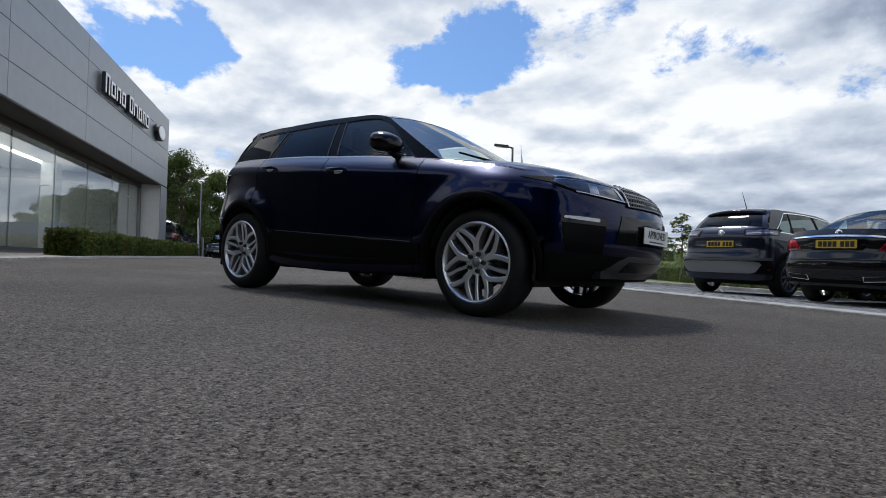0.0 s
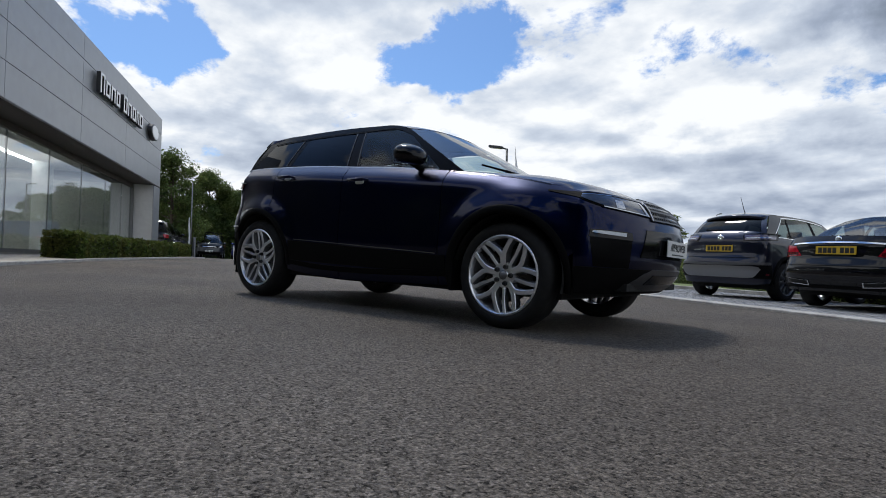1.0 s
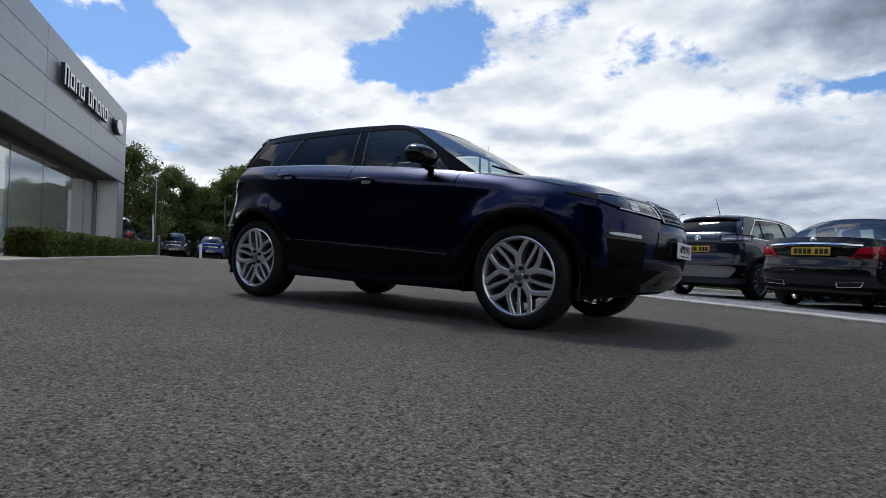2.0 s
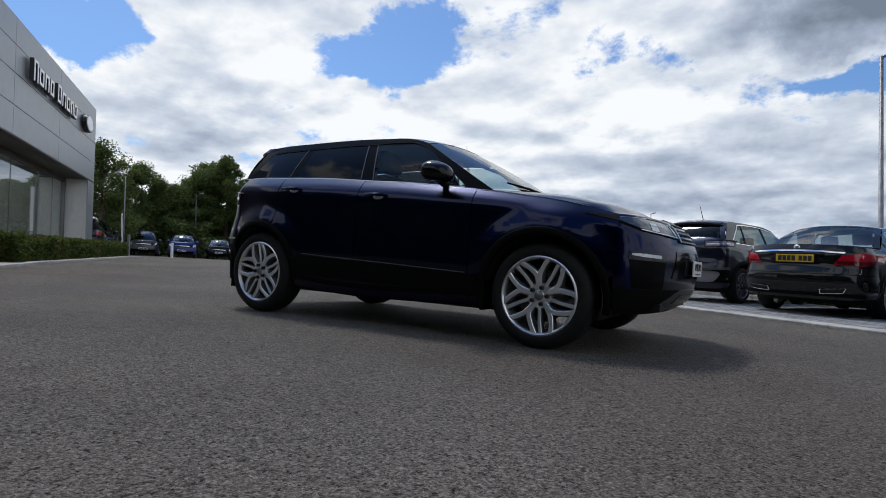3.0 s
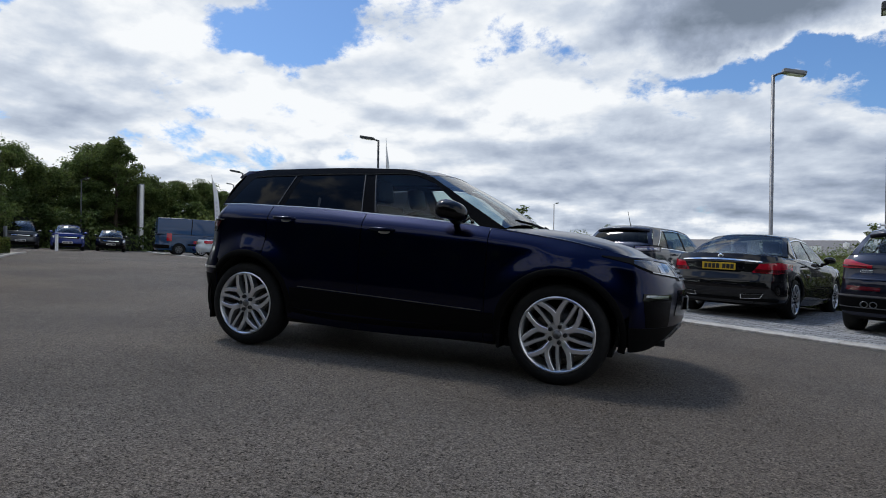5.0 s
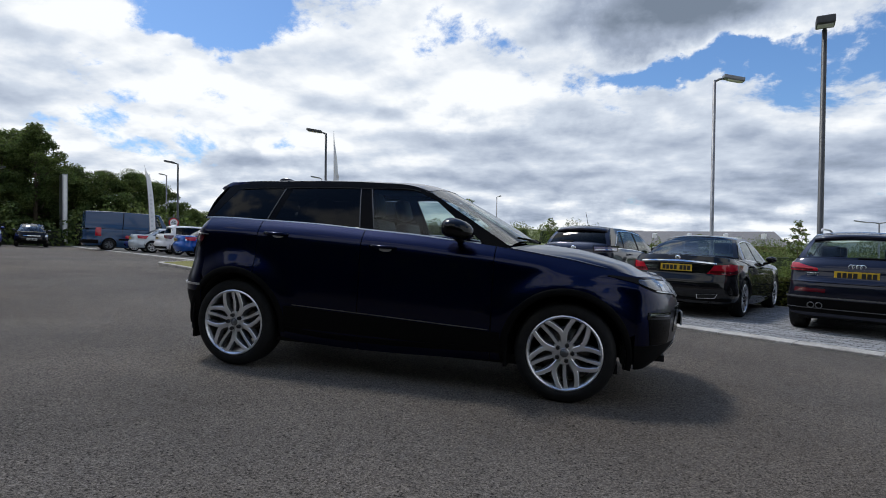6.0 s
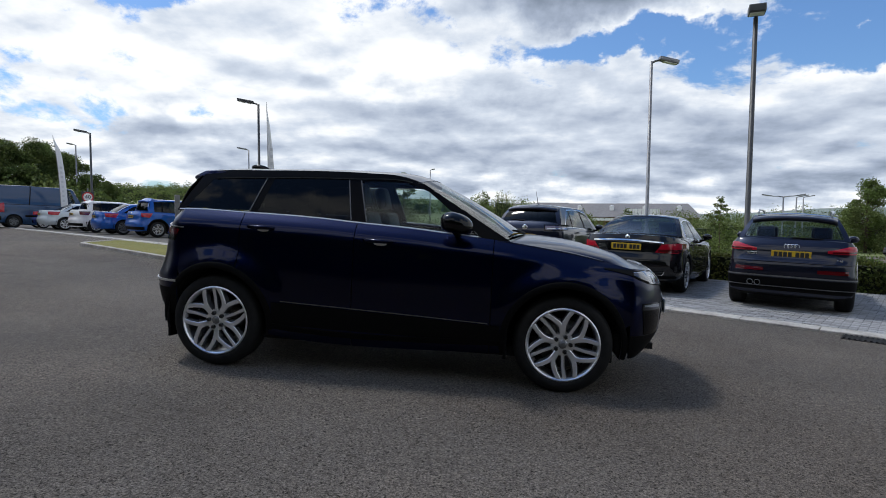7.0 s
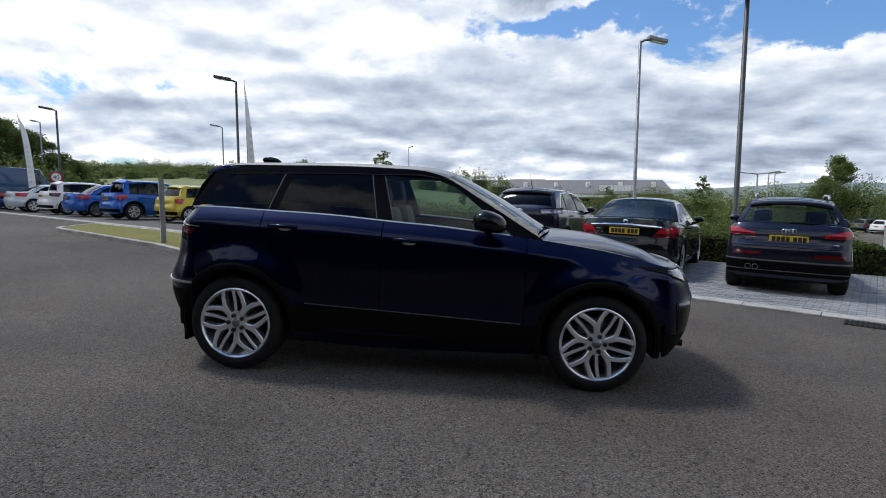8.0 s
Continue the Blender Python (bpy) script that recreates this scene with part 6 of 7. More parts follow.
def simple_car(name, label, colour, kind, lamp=M_REDLENS, **kw):
    base = dict(
        hatch=dict(L=4.0, H=1.48, half=0.86, wb=2.5, fo=0.82, R=0.315, belt=0.95, hood=0.92, cowl=0.98, roof_f=0.25, roof_r=-1.35, deck=-1.62, deck_z=1.0, xb=-0.15, xc=-0.98, roof_bow=(0.1, -0.03)),
        suv=dict(L=4.28, H=1.645, half=0.885, wb=2.56, fo=0.88, R=0.345, belt=1.03, hood=1.02, cowl=0.98, roof_f=0.28, roof_r=-1.5, deck=-1.68, deck_z=1.09, xb=-0.22, xc=-1.1, roof_bow=(0.1, -0.03)),
        saloon=dict(L=4.68, H=1.44, half=0.885, wb=2.8, fo=0.82, R=0.33, belt=0.94, hood=0.92, cowl=1.02, roof_f=0.28, roof_r=-0.95, deck=-1.62, deck_z=1.03, xb=-0.2, xc=-1.1))[kind]
    if kind != "saloon":
        base.update(lean=0.40, square_rear=3.2, back_inset=(0.86, 0.86), back_span=(0.06, 0.86), spoiler=(0.14, 0.03, 0.045, colour))
    base.update(rear_glass=M_FARGLASS)
    base.update(kw)
    Z = outline(name, label, colour, **base)
    dz = base["deck_z"]
    Z["patches"] = [(-1, True, [(-0.10, dz - 0.25), (0.30, dz - 0.23)], [(-0.22, dz - 0.06), (0.36, dz - 0.07)], 0.012, lamp, "tail_lamp", "red tail lamp"),
                    (1, True, [(-0.06, base["hood"] - 0.26), (0.46, base["hood"] - 0.30)], [(-0.20, base["hood"] - 0.12), (0.46, base["hood"] - 0.16)], 0.012, M_LAMPCORE, "headlamp", "clear headlamp")]
    Z["bands"] = [(1, [(-0.42, base["hood"] - 0.32), (0.42, base["hood"] - 0.32)], [(-0.46, base["hood"] - 0.17), (0.46, base["hood"] - 0.17)], 0.008, M_GLOSSBLACK, "grille", "black grille"),
                  (1, [(-0.30, base["hood"] - 0.255), (0.30, base["hood"] - 0.255)], [(-0.30, base["hood"] - 0.225), (0.30, base["hood"] - 0.225)], 0.016, M_CHROME, "grille_bar", "chrome grille bar"),
                  (1, [(-0.6, 0.24), (0.6, 0.24)], [(-0.62, 0.42), (0.62, 0.42)], 0.008, M_TRIM, "lower_intake", "black lower intake"),
                  (-1, [(-0.9, 0.31), (0.9, 0.31)], [(-0.9, 0.44), (0.9, 0.44)], 0.008, M_TRIM if kind != "saloon" else colour, "rear_valance", "lower rear bumper")]
    car, sh = build_car(Z)
    rear_plate(car, tail_face(sh, dz - 0.22), dz - 0.22)
    front_plate(car, sh.nose(0.5), 0.47)
    badge_disc(car, (tail_face(sh, dz - 0.09) - 0.008, 0, dz - 0.09), 0.045, -1)
    return car, base["wb"]


def panel_van():
    colour = P_VANBLUE
    Z = outline("van", "dark blue high-roof panel van", colour, 5.6, 2.36, 0.97, 3.3, 0.95, 0.35, 1.28, 1.22, 1.72, 1.15, -2.86, -2.93, 1.35, 0.62, -0.95, rise=0.0,
                wheel=("five", 0.21, 0.215, M_DARKALLOY), group="", lean=0.10, d_bot=0.05, d_top=0.05, seat_z=0.8, roof_bow=(0.12, -0.02), back_inset=(0.97, 0.97), back_glass=colour,
                edge=[(-2.95, 2.27), (-2.5, 2.295), (0.0, 2.315), (0.95, 2.295), (1.15, 2.26), (1.64, 1.31)])
    for i in (0, 1):
        b, t, _ = Z["windows"][i]
        Z["windows"][i] = (b, t, colour)
    Z["patches"] = [(-1, True, [(-0.02, 0.85), (0.16, 0.85)], [(-0.02, 1.35), (0.16, 1.35)], 0.012, M_REDLENS, "tail_lamp", "tall red tail lamp"),
                    (1, True, [(-0.06, 0.85), (0.46, 0.82)], [(-0.20, 1.08), (0.46, 1.02)], 0.012, M_LAMPCORE, "headlamp", "clear headlamp")]
    Z["bands"] = [(-1, [(-0.95, 0.40), (0.95, 0.40)], [(-0.95, 0.62), (0.95, 0.62)], 0.02, M_TRIM, "rear_bumper_trim", "black rear bumper")]
    Z["seats"] = (0.55, 0.5)
    car, sh = build_car(Z)
    for side in (-1, 1):
        bm = sheet(lambda x, v: Vector((x, side * (sh.side(x, 0.62 + 0.10 * v) + 0.012), 0.62 + 0.10 * v)), steps(-1.15, 1.15, 12), (0, 0.5, 1))
        thicken(part("side_moulding", bm, M_TRIM, car, "black side moulding", smooth=True), 0.012)
    return car, 3.3


M_FARGLASS = glass_material("dark_rear_glass", (0.05, 0.055, 0.06), 1.42)
M_SIDEDARK = glass_material("dark_side_glass", (0.26, 0.31, 0.30), 1.3)
P_ROOF = paint("dark_grey_roof_paint", (0.014, 0.015, 0.017), 0.3, 0.4)
M_PURPLE = material("smoked_lens", (0.10, 0.085, 0.13), 0.12, 0.4, coat=1.0)
M_BUMPERGREY = material("dark_grey_bumper", (0.06, 0.062, 0.066), 0.45, 0.3)
M_GREYLINE = material("satin_grey_line", (0.12, 0.12, 0.125), 0.4, 0.3)

car, wb = saloon_black()
place(car, -0.207, 10.21, 65.7, wb)
car, wb = suv_black()
place(car, 1.88, 8.74, 65.3, wb)
car, wb = crossover_black()
place(car, -2.15, 11.55, 67.5, wb)

car, wb = simple_car("hatchback", "mustard-gold hatchback parked behind the grass island", P_GOLD, "hatch")
place(car, -15.5, 20.4, 59, wb)
car, wb = simple_car("small_suv", "bright blue small SUV parked in the far bays", P_BLUE, "suv", arch_mat=M_TRIM, arch_trim=0.05)
place(car, -18.64, 21.7, 57, wb)
car, wb = simple_car("liftback", "bright blue liftback parked in the far bays", P_BLUE, "saloon", L=4.55, wb=2.68, H=1.46, wheel=("five", 0.22, 0.205, M_DARKALLOY))
place(car, -21.44, 23.28, 55, wb)
car, wb = simple_car("estate_car", "white estate car parked in the far bays", P_WHITE, "suv", H=1.56, L=4.35, lamp=M_DARKRED)
place(car, -23.98, 24.67, 55, wb)
car, wb = simple_car("saloon", "pale silver saloon parked in the far bays", P_SILVER, "saloon")
place(car, -27.19, 26.38, 54, wb)
car, wb = simple_car("hatchback", "dark blue hatchback parked beside the van", P_DEEPBLUE, "hatch")
place(car, -30.0, 28.0, 55, wb)
car, wb = panel_van()
place(car, -30.9, 27.0, 54, wb)
car, wb = simple_car("large_suv", "dark grey SUV facing the forecourt under the trees", P_GREY, "suv", L=4.64, wb=2.7, H=1.71, group="cars under the trees")
place(car, -37.9 - 2.2, 21.7 + 1.6, -34, wb)
car, wb = simple_car("small_suv", "deep blue SUV facing the forecourt under the trees", P_DEEPBLUE, "suv", L=4.38, wb=2.65, H=1.59, group="cars under the trees")
place(car, -35.6 - 2.2, 23.1 + 1.6, -36, wb)
car, wb = simple_car("hatchback", "black hatchback facing the forecourt under the trees", P_BLACK, "hatch", group="cars under the trees")
place(car, -35.3 - 2.2, 25.9 + 1.6, -38, wb)
car, wb = simple_car("off_roader", "black off-roader with red tail lamps beyond the showroom corner", P_BLACK, "suv", L=4.9, wb=2.9, H=1.8, belt=1.12, hood=1.1, deck_z=1.15, q_glass=M_TINT, group="")
place(car, -29.92, 13.93, 137, wb)


# ---- plants ----
def leaf_quads(centres, size, rng, flat=0.0, stretch=1.5):
    """Loose leaves, one small bent quad each, at the centres (array of points)."""
    n = len(centres)
    a = rng.normal(size=(n, 3))
    a[:, 2] *= 1 - flat
    a /= np.linalg.norm(a, axis=1)[:, None]
    b = np.cross(a, rng.normal(size=(n, 3)))
    b /= np.linalg.norm(b, axis=1)[:, None]
    s = size * rng.uniform(0.6, 1.3, n)[:, None]
    a, b = a * s * stretch * 0.5, b * s * 0.5
    v = np.stack([centres - a, centres + b, centres + a, centres - b], 1).reshape(-1, 3)
    f = np.arange(n * 4).reshape(n, 4)
    return v, f


def leaf_object(name, centres, size, mat, rng, parent=None, label="", stretch=1.5):
    v, f = leaf_quads(np.asarray(centres, float), size, rng, 0.2, stretch)
    return from_lists(name, v.tolist(), f.tolist(), mat, parent, label)


def tree(name, label, height, spread, mat, seed, leaves, leaf, low=0.25, trunk_r=0.16, tiers=26, lean=0.0):
    """Tapered trunk, limbs and a crown of leaf clumps with gaps."""
    rng = np.random.default_rng(seed)
    t = empty(name, pose(0, 0, 0), label, "tree")
    bm = bmesh.new()
    top = Vector((lean * height, 0, height * 0.86))
    tube(bm, [(0, 0, -0.15), (0.02, 0.01, height * 0.3), (lean * height * 0.5 + 0.05, -0.04, height * 0.6), top], [trunk_r * 1.25, trunk_r, trunk_r * 0.55, trunk_r * 0.15], 8)
    clumps = []
    for i in range(tiers * 2):
        h = low + (0.98 - low) * (i + rng.uniform(0, 1)) / (tiers * 2)
        prof = math.sin(min(1.0, (h - low) / (1 - low) * 0.8 + 0.22) * math.pi) ** 0.75
        r = spread * prof * rng.uniform(0.45, 1.05)
        a = rng.uniform(0, 2 * math.pi)
        foot = Vector((lean * height * h, 0, height * max(h - 0.13, 0.12)))
        tip = Vector((lean * height * h + r * math.cos(a), r * math.sin(a), height * h))
        mid = foot.lerp(tip, 0.55) + Vector((0, 0, -0.03 * height))
        tube(bm, [foot, mid, tip], [trunk_r * 0.32, trunk_r * 0.2, trunk_r * 0.05], 5, cap=False)
        clumps.append((tip, rng.uniform(0.12, 0.27) * spread))
        clumps.append((mid.lerp(tip, 0.4) + Vector(rng.normal(size=3) * 0.1 * spread), rng.uniform(0.12, 0.25) * spread))
    part("trunk", bm, M_BARK, t, "brown trunk and limbs", smooth=True)
    pts = []
    each = max(8, leaves // len(clumps))
    for c, r in clumps:
        d = rng.normal(size=(each, 3))
        d /= np.linalg.norm(d, axis=1)[:, None]
        q = d * (rng.uniform(0.2, 1.25, each) ** 0.6)[:, None] * np.array([r * 1.15, r * 1.15, r * 0.72])
        pts.append(q + np.array(c))
    leaf_object("crown", np.concatenate(pts), leaf, mat, rng, t, "leafy crown")
    return t


def bush_mass(name, label, spots, leaf, mat, seed, per=1.0, category="bushes", core=True, far=False):
    """Many leafy mounds joined as one growth; spots: (x, y, radius, height)."""
    rng = np.random.default_rng(seed)
    pts, cv, cf = [], [], []
    for x, y, r, h in spots:
        z0 = ground_z(x, y)
        n = int(per * r * h * 42 / (leaf * leaf * 12))
        d = rng.normal(size=(n, 3))
        d[:, 2] = np.abs(d[:, 2])
        d /= np.linalg.norm(d, axis=1)[:, None]
        wob = 1 + 0.22 * np.sin(d[:, 0] * 5 + x) * np.sin(d[:, 1] * 6 + y) + rng.normal(size=n) * 0.07
        k = (rng.uniform(0.55, 1.0, n) ** 0.4 * wob)[:, None]
        q = d * k * np.array([r, r, h])
        pts.append(q + np.array([x, y, z0]))
        # added solid core, its dark colour standing for shade between the leaves
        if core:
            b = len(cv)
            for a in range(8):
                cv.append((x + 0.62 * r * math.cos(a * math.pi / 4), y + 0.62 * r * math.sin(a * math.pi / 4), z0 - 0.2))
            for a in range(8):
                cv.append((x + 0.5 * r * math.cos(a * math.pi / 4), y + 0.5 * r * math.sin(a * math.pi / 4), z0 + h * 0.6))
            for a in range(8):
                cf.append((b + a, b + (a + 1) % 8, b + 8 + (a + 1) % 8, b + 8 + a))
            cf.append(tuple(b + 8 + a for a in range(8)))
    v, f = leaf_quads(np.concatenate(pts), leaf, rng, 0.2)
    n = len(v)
    ob = from_lists(name, v.tolist() + cv, f.tolist() + [tuple(n + i for i in q) for q in cf], [mat, M_FARCORESHADE if far else M_CORESHADE])
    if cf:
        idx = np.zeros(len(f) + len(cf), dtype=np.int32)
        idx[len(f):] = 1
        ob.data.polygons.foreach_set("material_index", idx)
    return tagged(ob, label, category, kind="stuff")


def clipped_hedge(name, label, p0, p1, thick, high, seed, leaf=0.05, density=900):
    """Box-clipped hedge between two plan points, on the ground."""
    rng = np.random.default_rng(seed)
    p0, p1 = Vector(p0), Vector(p1)
    L = (p1 - p0).length
    d = (p1 - p0).normalized()
    q = Vector((-d.y, d.x, 0))
    t = empty(name, pose(0, 0, 0), label, "hedge")
    n = int(density * (2 * L * high + L * thick + 2 * thick * high))
    s = rng.uniform(0, L, n)
    pick = rng.uniform(0, 2 * high + thick, n)
    w = np.where(pick < high, 0.0, np.where(pick < 2 * high, thick, rng.uniform(0, thick, n)))
    z = np.where(pick < high, pick, np.where(pick < 2 * high, pick - high, high))
    ends = rng.uniform(0, 1, n) < 6 * thick * high / (2 * L * high + L * thick)
    s = np.where(ends, np.where(rng.uniform(0, 1, n) < 0.5, 0.0, L), s)
    w = np.where(ends, rng.uniform(0, thick, n), w)
    z = np.where(ends, rng.uniform(0, high, n), z)
    swell = 0.035 * np.sin(s * 2.3 + 1) + 0.025 * np.sin(s * 5.1) + rng.normal(size=n) * 0.025
    w = w + np.where(w < thick * 0.3, -swell, np.where(w > thick * 0.7, swell, 0))
    z = z + np.where(z > high * 0.9, swell * 1.1, 0)
    gz = np.array([ground_z(p0.x + d.x * k, p0.y + d.y * k) for k in s])
    pts = np.stack([p0.x + d.x * s + q.x * w, p0.y + d.y * s + q.y * w, gz + z], 1)
    leaf_object("foliage", pts, leaf, M_HEDGE, rng, t, "small dark green leaves")

    # added sheet behind the leaves, coloured as the shade inside the hedge
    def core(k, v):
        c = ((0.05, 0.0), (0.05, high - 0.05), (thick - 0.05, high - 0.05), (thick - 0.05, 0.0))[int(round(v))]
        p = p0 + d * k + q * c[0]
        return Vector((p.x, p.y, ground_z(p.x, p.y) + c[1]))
    part("shade_core", sheet(core, steps(0.05, L - 0.05, max(2, int(L))), (0, 1, 2, 3)), M_CORESHADE, t, "dark core sheet with the hedge's inner shade as its colour")
    return t


# showroom hedge
h0, h1 = show_point(-13.2, 1.1), show_point(1.3, 1.1)
clipped_hedge("hedge", "clipped dark green hedge along the showroom front", (h0.x, h0.y, 0), (h1.x, h1.y, 0), 0.55, 0.52, 3, 0.055, 1100)
h0, h1 = along_lot(9, LOT_BACK + 0.3), along_lot(-14, LOT_BACK + 0.3)
clipped_hedge("hedge", "clipped green hedge behind the parking bays", (h1.x, h1.y, 0), (h0.x, h0.y, 0), 0.75, 0.62, 5, 0.055, 900)

# woodland behind the far cars
def polar(az, dist):
    return dist * math.cos(radians(az)), dist * math.sin(radians(az))


wood = [tree("tree", "dense dark green broadleaf tree in the woodland edge", 9.0, 3.6, M_LEAF, 11, 46000, 0.115, 0.12),
        tree("tree", "tall dark green tree with an uneven crown", 10.0, 3.0, M_LEAF, 12, 46000, 0.11, 0.12),
        tree("tree", "spreading dark green tree in the woodland edge", 7.5, 4.0, M_LEAF, 13, 46000, 0.115, 0.08),
        tree("tree", "open mid-green tree with sky gaps in its crown", 9.0, 3.2, M_LEAF, 14, 26000, 0.11, 0.20)]
plan = [(153.4, 44, 3, 9.0), (150.2, 52, 0, 8.0), (147.6, 54, 2, 7.4), (145.2, 55, 0, 7.8), (143.1, 54, 1, 10.0), (140.4, 56, 0, 8.4), (138.2, 57, 2, 7.2), (136.2, 58, 3, 7.2), (134.2, 58, 2, 7.2),
        (132.6, 60, 0, 6.6), (131.0, 62, 2, 6.0), (129.8, 66, 2, 5.0), (156, 52, 0, 9), (149, 60, 1, 9.5), (144, 62, 2, 8.5), (139.3, 63, 1, 8.5), (135.2, 64, 0, 7.5), (159, 48, 2, 9), (162, 50, 0, 9)]
rnd = random.Random(4)
skyline = curve_of([(127, 1.0), (129.8, 2.6), (131, 3.8), (132.6, 4.5), (134.2, 5.6), (135.2, 6.9), (136.2, 6.8), (138.3, 5.8), (140, 6.0), (141.4, 7.2), (143.1, 9.3), (144.9, 7.9), (147, 7.0), (148.9, 6.8), (149.8, 7.6), (150.6, 9.9), (153.1, 10.5), (156, 9.5), (165, 9)])
used = set()
for az, dist, kind, high in plan:
    x, y = polar(az, dist)
    high = 0.93 * (dist * math.tan(radians(skyline(az) - (0.5 if dist > 59 else 0.0))) + 0.5 - ground_z(x, y)) * (1.10 if 137 < az < 146 else 1.0)
    k = high / (9.0, 10.0, 7.5, 9.0)[kind]
    m = upright(x, y, rnd.uniform(0, 360)) @ Matrix.Diagonal((k * rnd.uniform(0.95, 1.15), k * rnd.uniform(0.95, 1.15), k, 1))
    if kind not in used:
        used.add(kind)
        wood[kind].matrix_basis = m
    else:
        c = copy_thing(wood[kind], m)
        c.matrix_basis = m
bush_mass("undergrowth", "dark undergrowth filling the woodland edge", [(*polar(az, 54 + 3 * math.sin(az * 1.7)), 2.6, 2.6 + 0.9 * math.sin(az * 2.1)) for az in np.arange(131.4, 164, 1.9)], 0.19, M_LEAF, 21, 1.6)

# trees behind the viewer, seen in the car's flank and windows
for i, x in enumerate(np.arange(-44, 14, 4.0)):
    kind = (0, 2, 0, 1)[i % 4]
    y = -15 - 3 * math.sin(i * 1.9)
    k = rnd.uniform(1.1, 1.35)
    m = upright(float(x), y, rnd.uniform(0, 360)) @ Matrix.Diagonal((k * 1.2, k * 1.2, k, 1))
    c = copy_thing(wood[kind], m)
    c.matrix_basis = m
bush_mass("undergrowth", "dark thicket along the edge of the forecourt", [(float(x), -14 - 1.5 * math.sin(x), 2.8, 3.6) for x in np.arange(-46, 18, 1.7)], 0.25, M_LEAF, 22, 1.5)

# far field hedge and trees
rng = np.random.default_rng(8)
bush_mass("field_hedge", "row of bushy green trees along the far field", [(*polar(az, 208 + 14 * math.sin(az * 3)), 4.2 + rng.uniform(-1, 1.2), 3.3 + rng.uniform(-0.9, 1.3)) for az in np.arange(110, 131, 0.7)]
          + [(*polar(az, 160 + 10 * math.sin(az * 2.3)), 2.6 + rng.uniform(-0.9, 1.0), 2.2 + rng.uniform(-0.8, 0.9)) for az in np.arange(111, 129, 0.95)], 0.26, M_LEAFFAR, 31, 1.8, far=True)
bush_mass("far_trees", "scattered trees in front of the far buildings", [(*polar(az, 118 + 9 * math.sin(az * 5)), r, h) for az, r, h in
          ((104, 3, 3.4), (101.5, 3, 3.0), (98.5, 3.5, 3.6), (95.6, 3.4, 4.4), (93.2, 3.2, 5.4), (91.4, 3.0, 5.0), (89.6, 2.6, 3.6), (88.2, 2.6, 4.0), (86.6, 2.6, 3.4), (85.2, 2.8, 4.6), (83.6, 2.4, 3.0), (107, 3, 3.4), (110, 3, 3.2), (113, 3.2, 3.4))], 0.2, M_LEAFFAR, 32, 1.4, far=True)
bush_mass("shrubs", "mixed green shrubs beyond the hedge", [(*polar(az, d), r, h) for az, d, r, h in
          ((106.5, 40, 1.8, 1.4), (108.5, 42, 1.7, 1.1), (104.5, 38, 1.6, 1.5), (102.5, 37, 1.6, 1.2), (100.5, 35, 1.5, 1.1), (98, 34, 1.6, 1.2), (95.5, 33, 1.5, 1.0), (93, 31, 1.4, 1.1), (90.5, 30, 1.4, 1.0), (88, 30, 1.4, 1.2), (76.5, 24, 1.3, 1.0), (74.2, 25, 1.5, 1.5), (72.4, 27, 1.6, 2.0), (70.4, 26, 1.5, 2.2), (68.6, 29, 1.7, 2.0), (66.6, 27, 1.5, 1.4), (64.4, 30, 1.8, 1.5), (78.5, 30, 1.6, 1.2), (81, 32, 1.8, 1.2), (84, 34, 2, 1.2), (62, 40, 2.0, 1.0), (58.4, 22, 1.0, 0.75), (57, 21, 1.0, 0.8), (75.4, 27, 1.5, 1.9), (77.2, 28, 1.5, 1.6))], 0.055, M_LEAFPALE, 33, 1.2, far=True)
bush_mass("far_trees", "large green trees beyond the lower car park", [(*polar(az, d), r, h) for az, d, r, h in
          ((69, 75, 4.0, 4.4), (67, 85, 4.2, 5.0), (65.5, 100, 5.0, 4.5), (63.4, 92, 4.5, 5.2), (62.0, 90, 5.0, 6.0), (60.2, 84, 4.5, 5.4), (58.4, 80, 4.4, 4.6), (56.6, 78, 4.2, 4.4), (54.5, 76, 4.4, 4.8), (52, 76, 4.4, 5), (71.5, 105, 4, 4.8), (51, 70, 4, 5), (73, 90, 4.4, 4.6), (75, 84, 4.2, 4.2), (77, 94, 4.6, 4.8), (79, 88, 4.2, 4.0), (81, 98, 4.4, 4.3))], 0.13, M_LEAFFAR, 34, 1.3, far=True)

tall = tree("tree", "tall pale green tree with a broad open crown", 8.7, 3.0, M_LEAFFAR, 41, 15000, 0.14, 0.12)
tall.matrix_basis = upright(*polar(62.4, 82), 20)

# young staked trees
sap = tree("sapling", "slender young tree with sparse leaves", 4.6, 0.85, M_LEAFPALE, 51, 1500, 0.085, 0.3, 0.03, 14)
sap.matrix_basis = upright(-11.3, 40.4) @ Matrix.Diagonal((1.7, 1.7, 1.0, 1))
for x, y, k in ((5.3, 22.6, 0.66), (3.6, 33.0, 0.74), (-18.5, 44.0, 0.85), (-5.5, 45.0, 0.8)):
    c = copy_thing(sap, upright(x, y, x * 40) @ Matrix.Diagonal((k * 1.1, k * 1.1, k, 1)))
    c.matrix_basis = upright(x, y, x * 40) @ Matrix.Diagonal((k * 1.1, k * 1.1, k, 1))


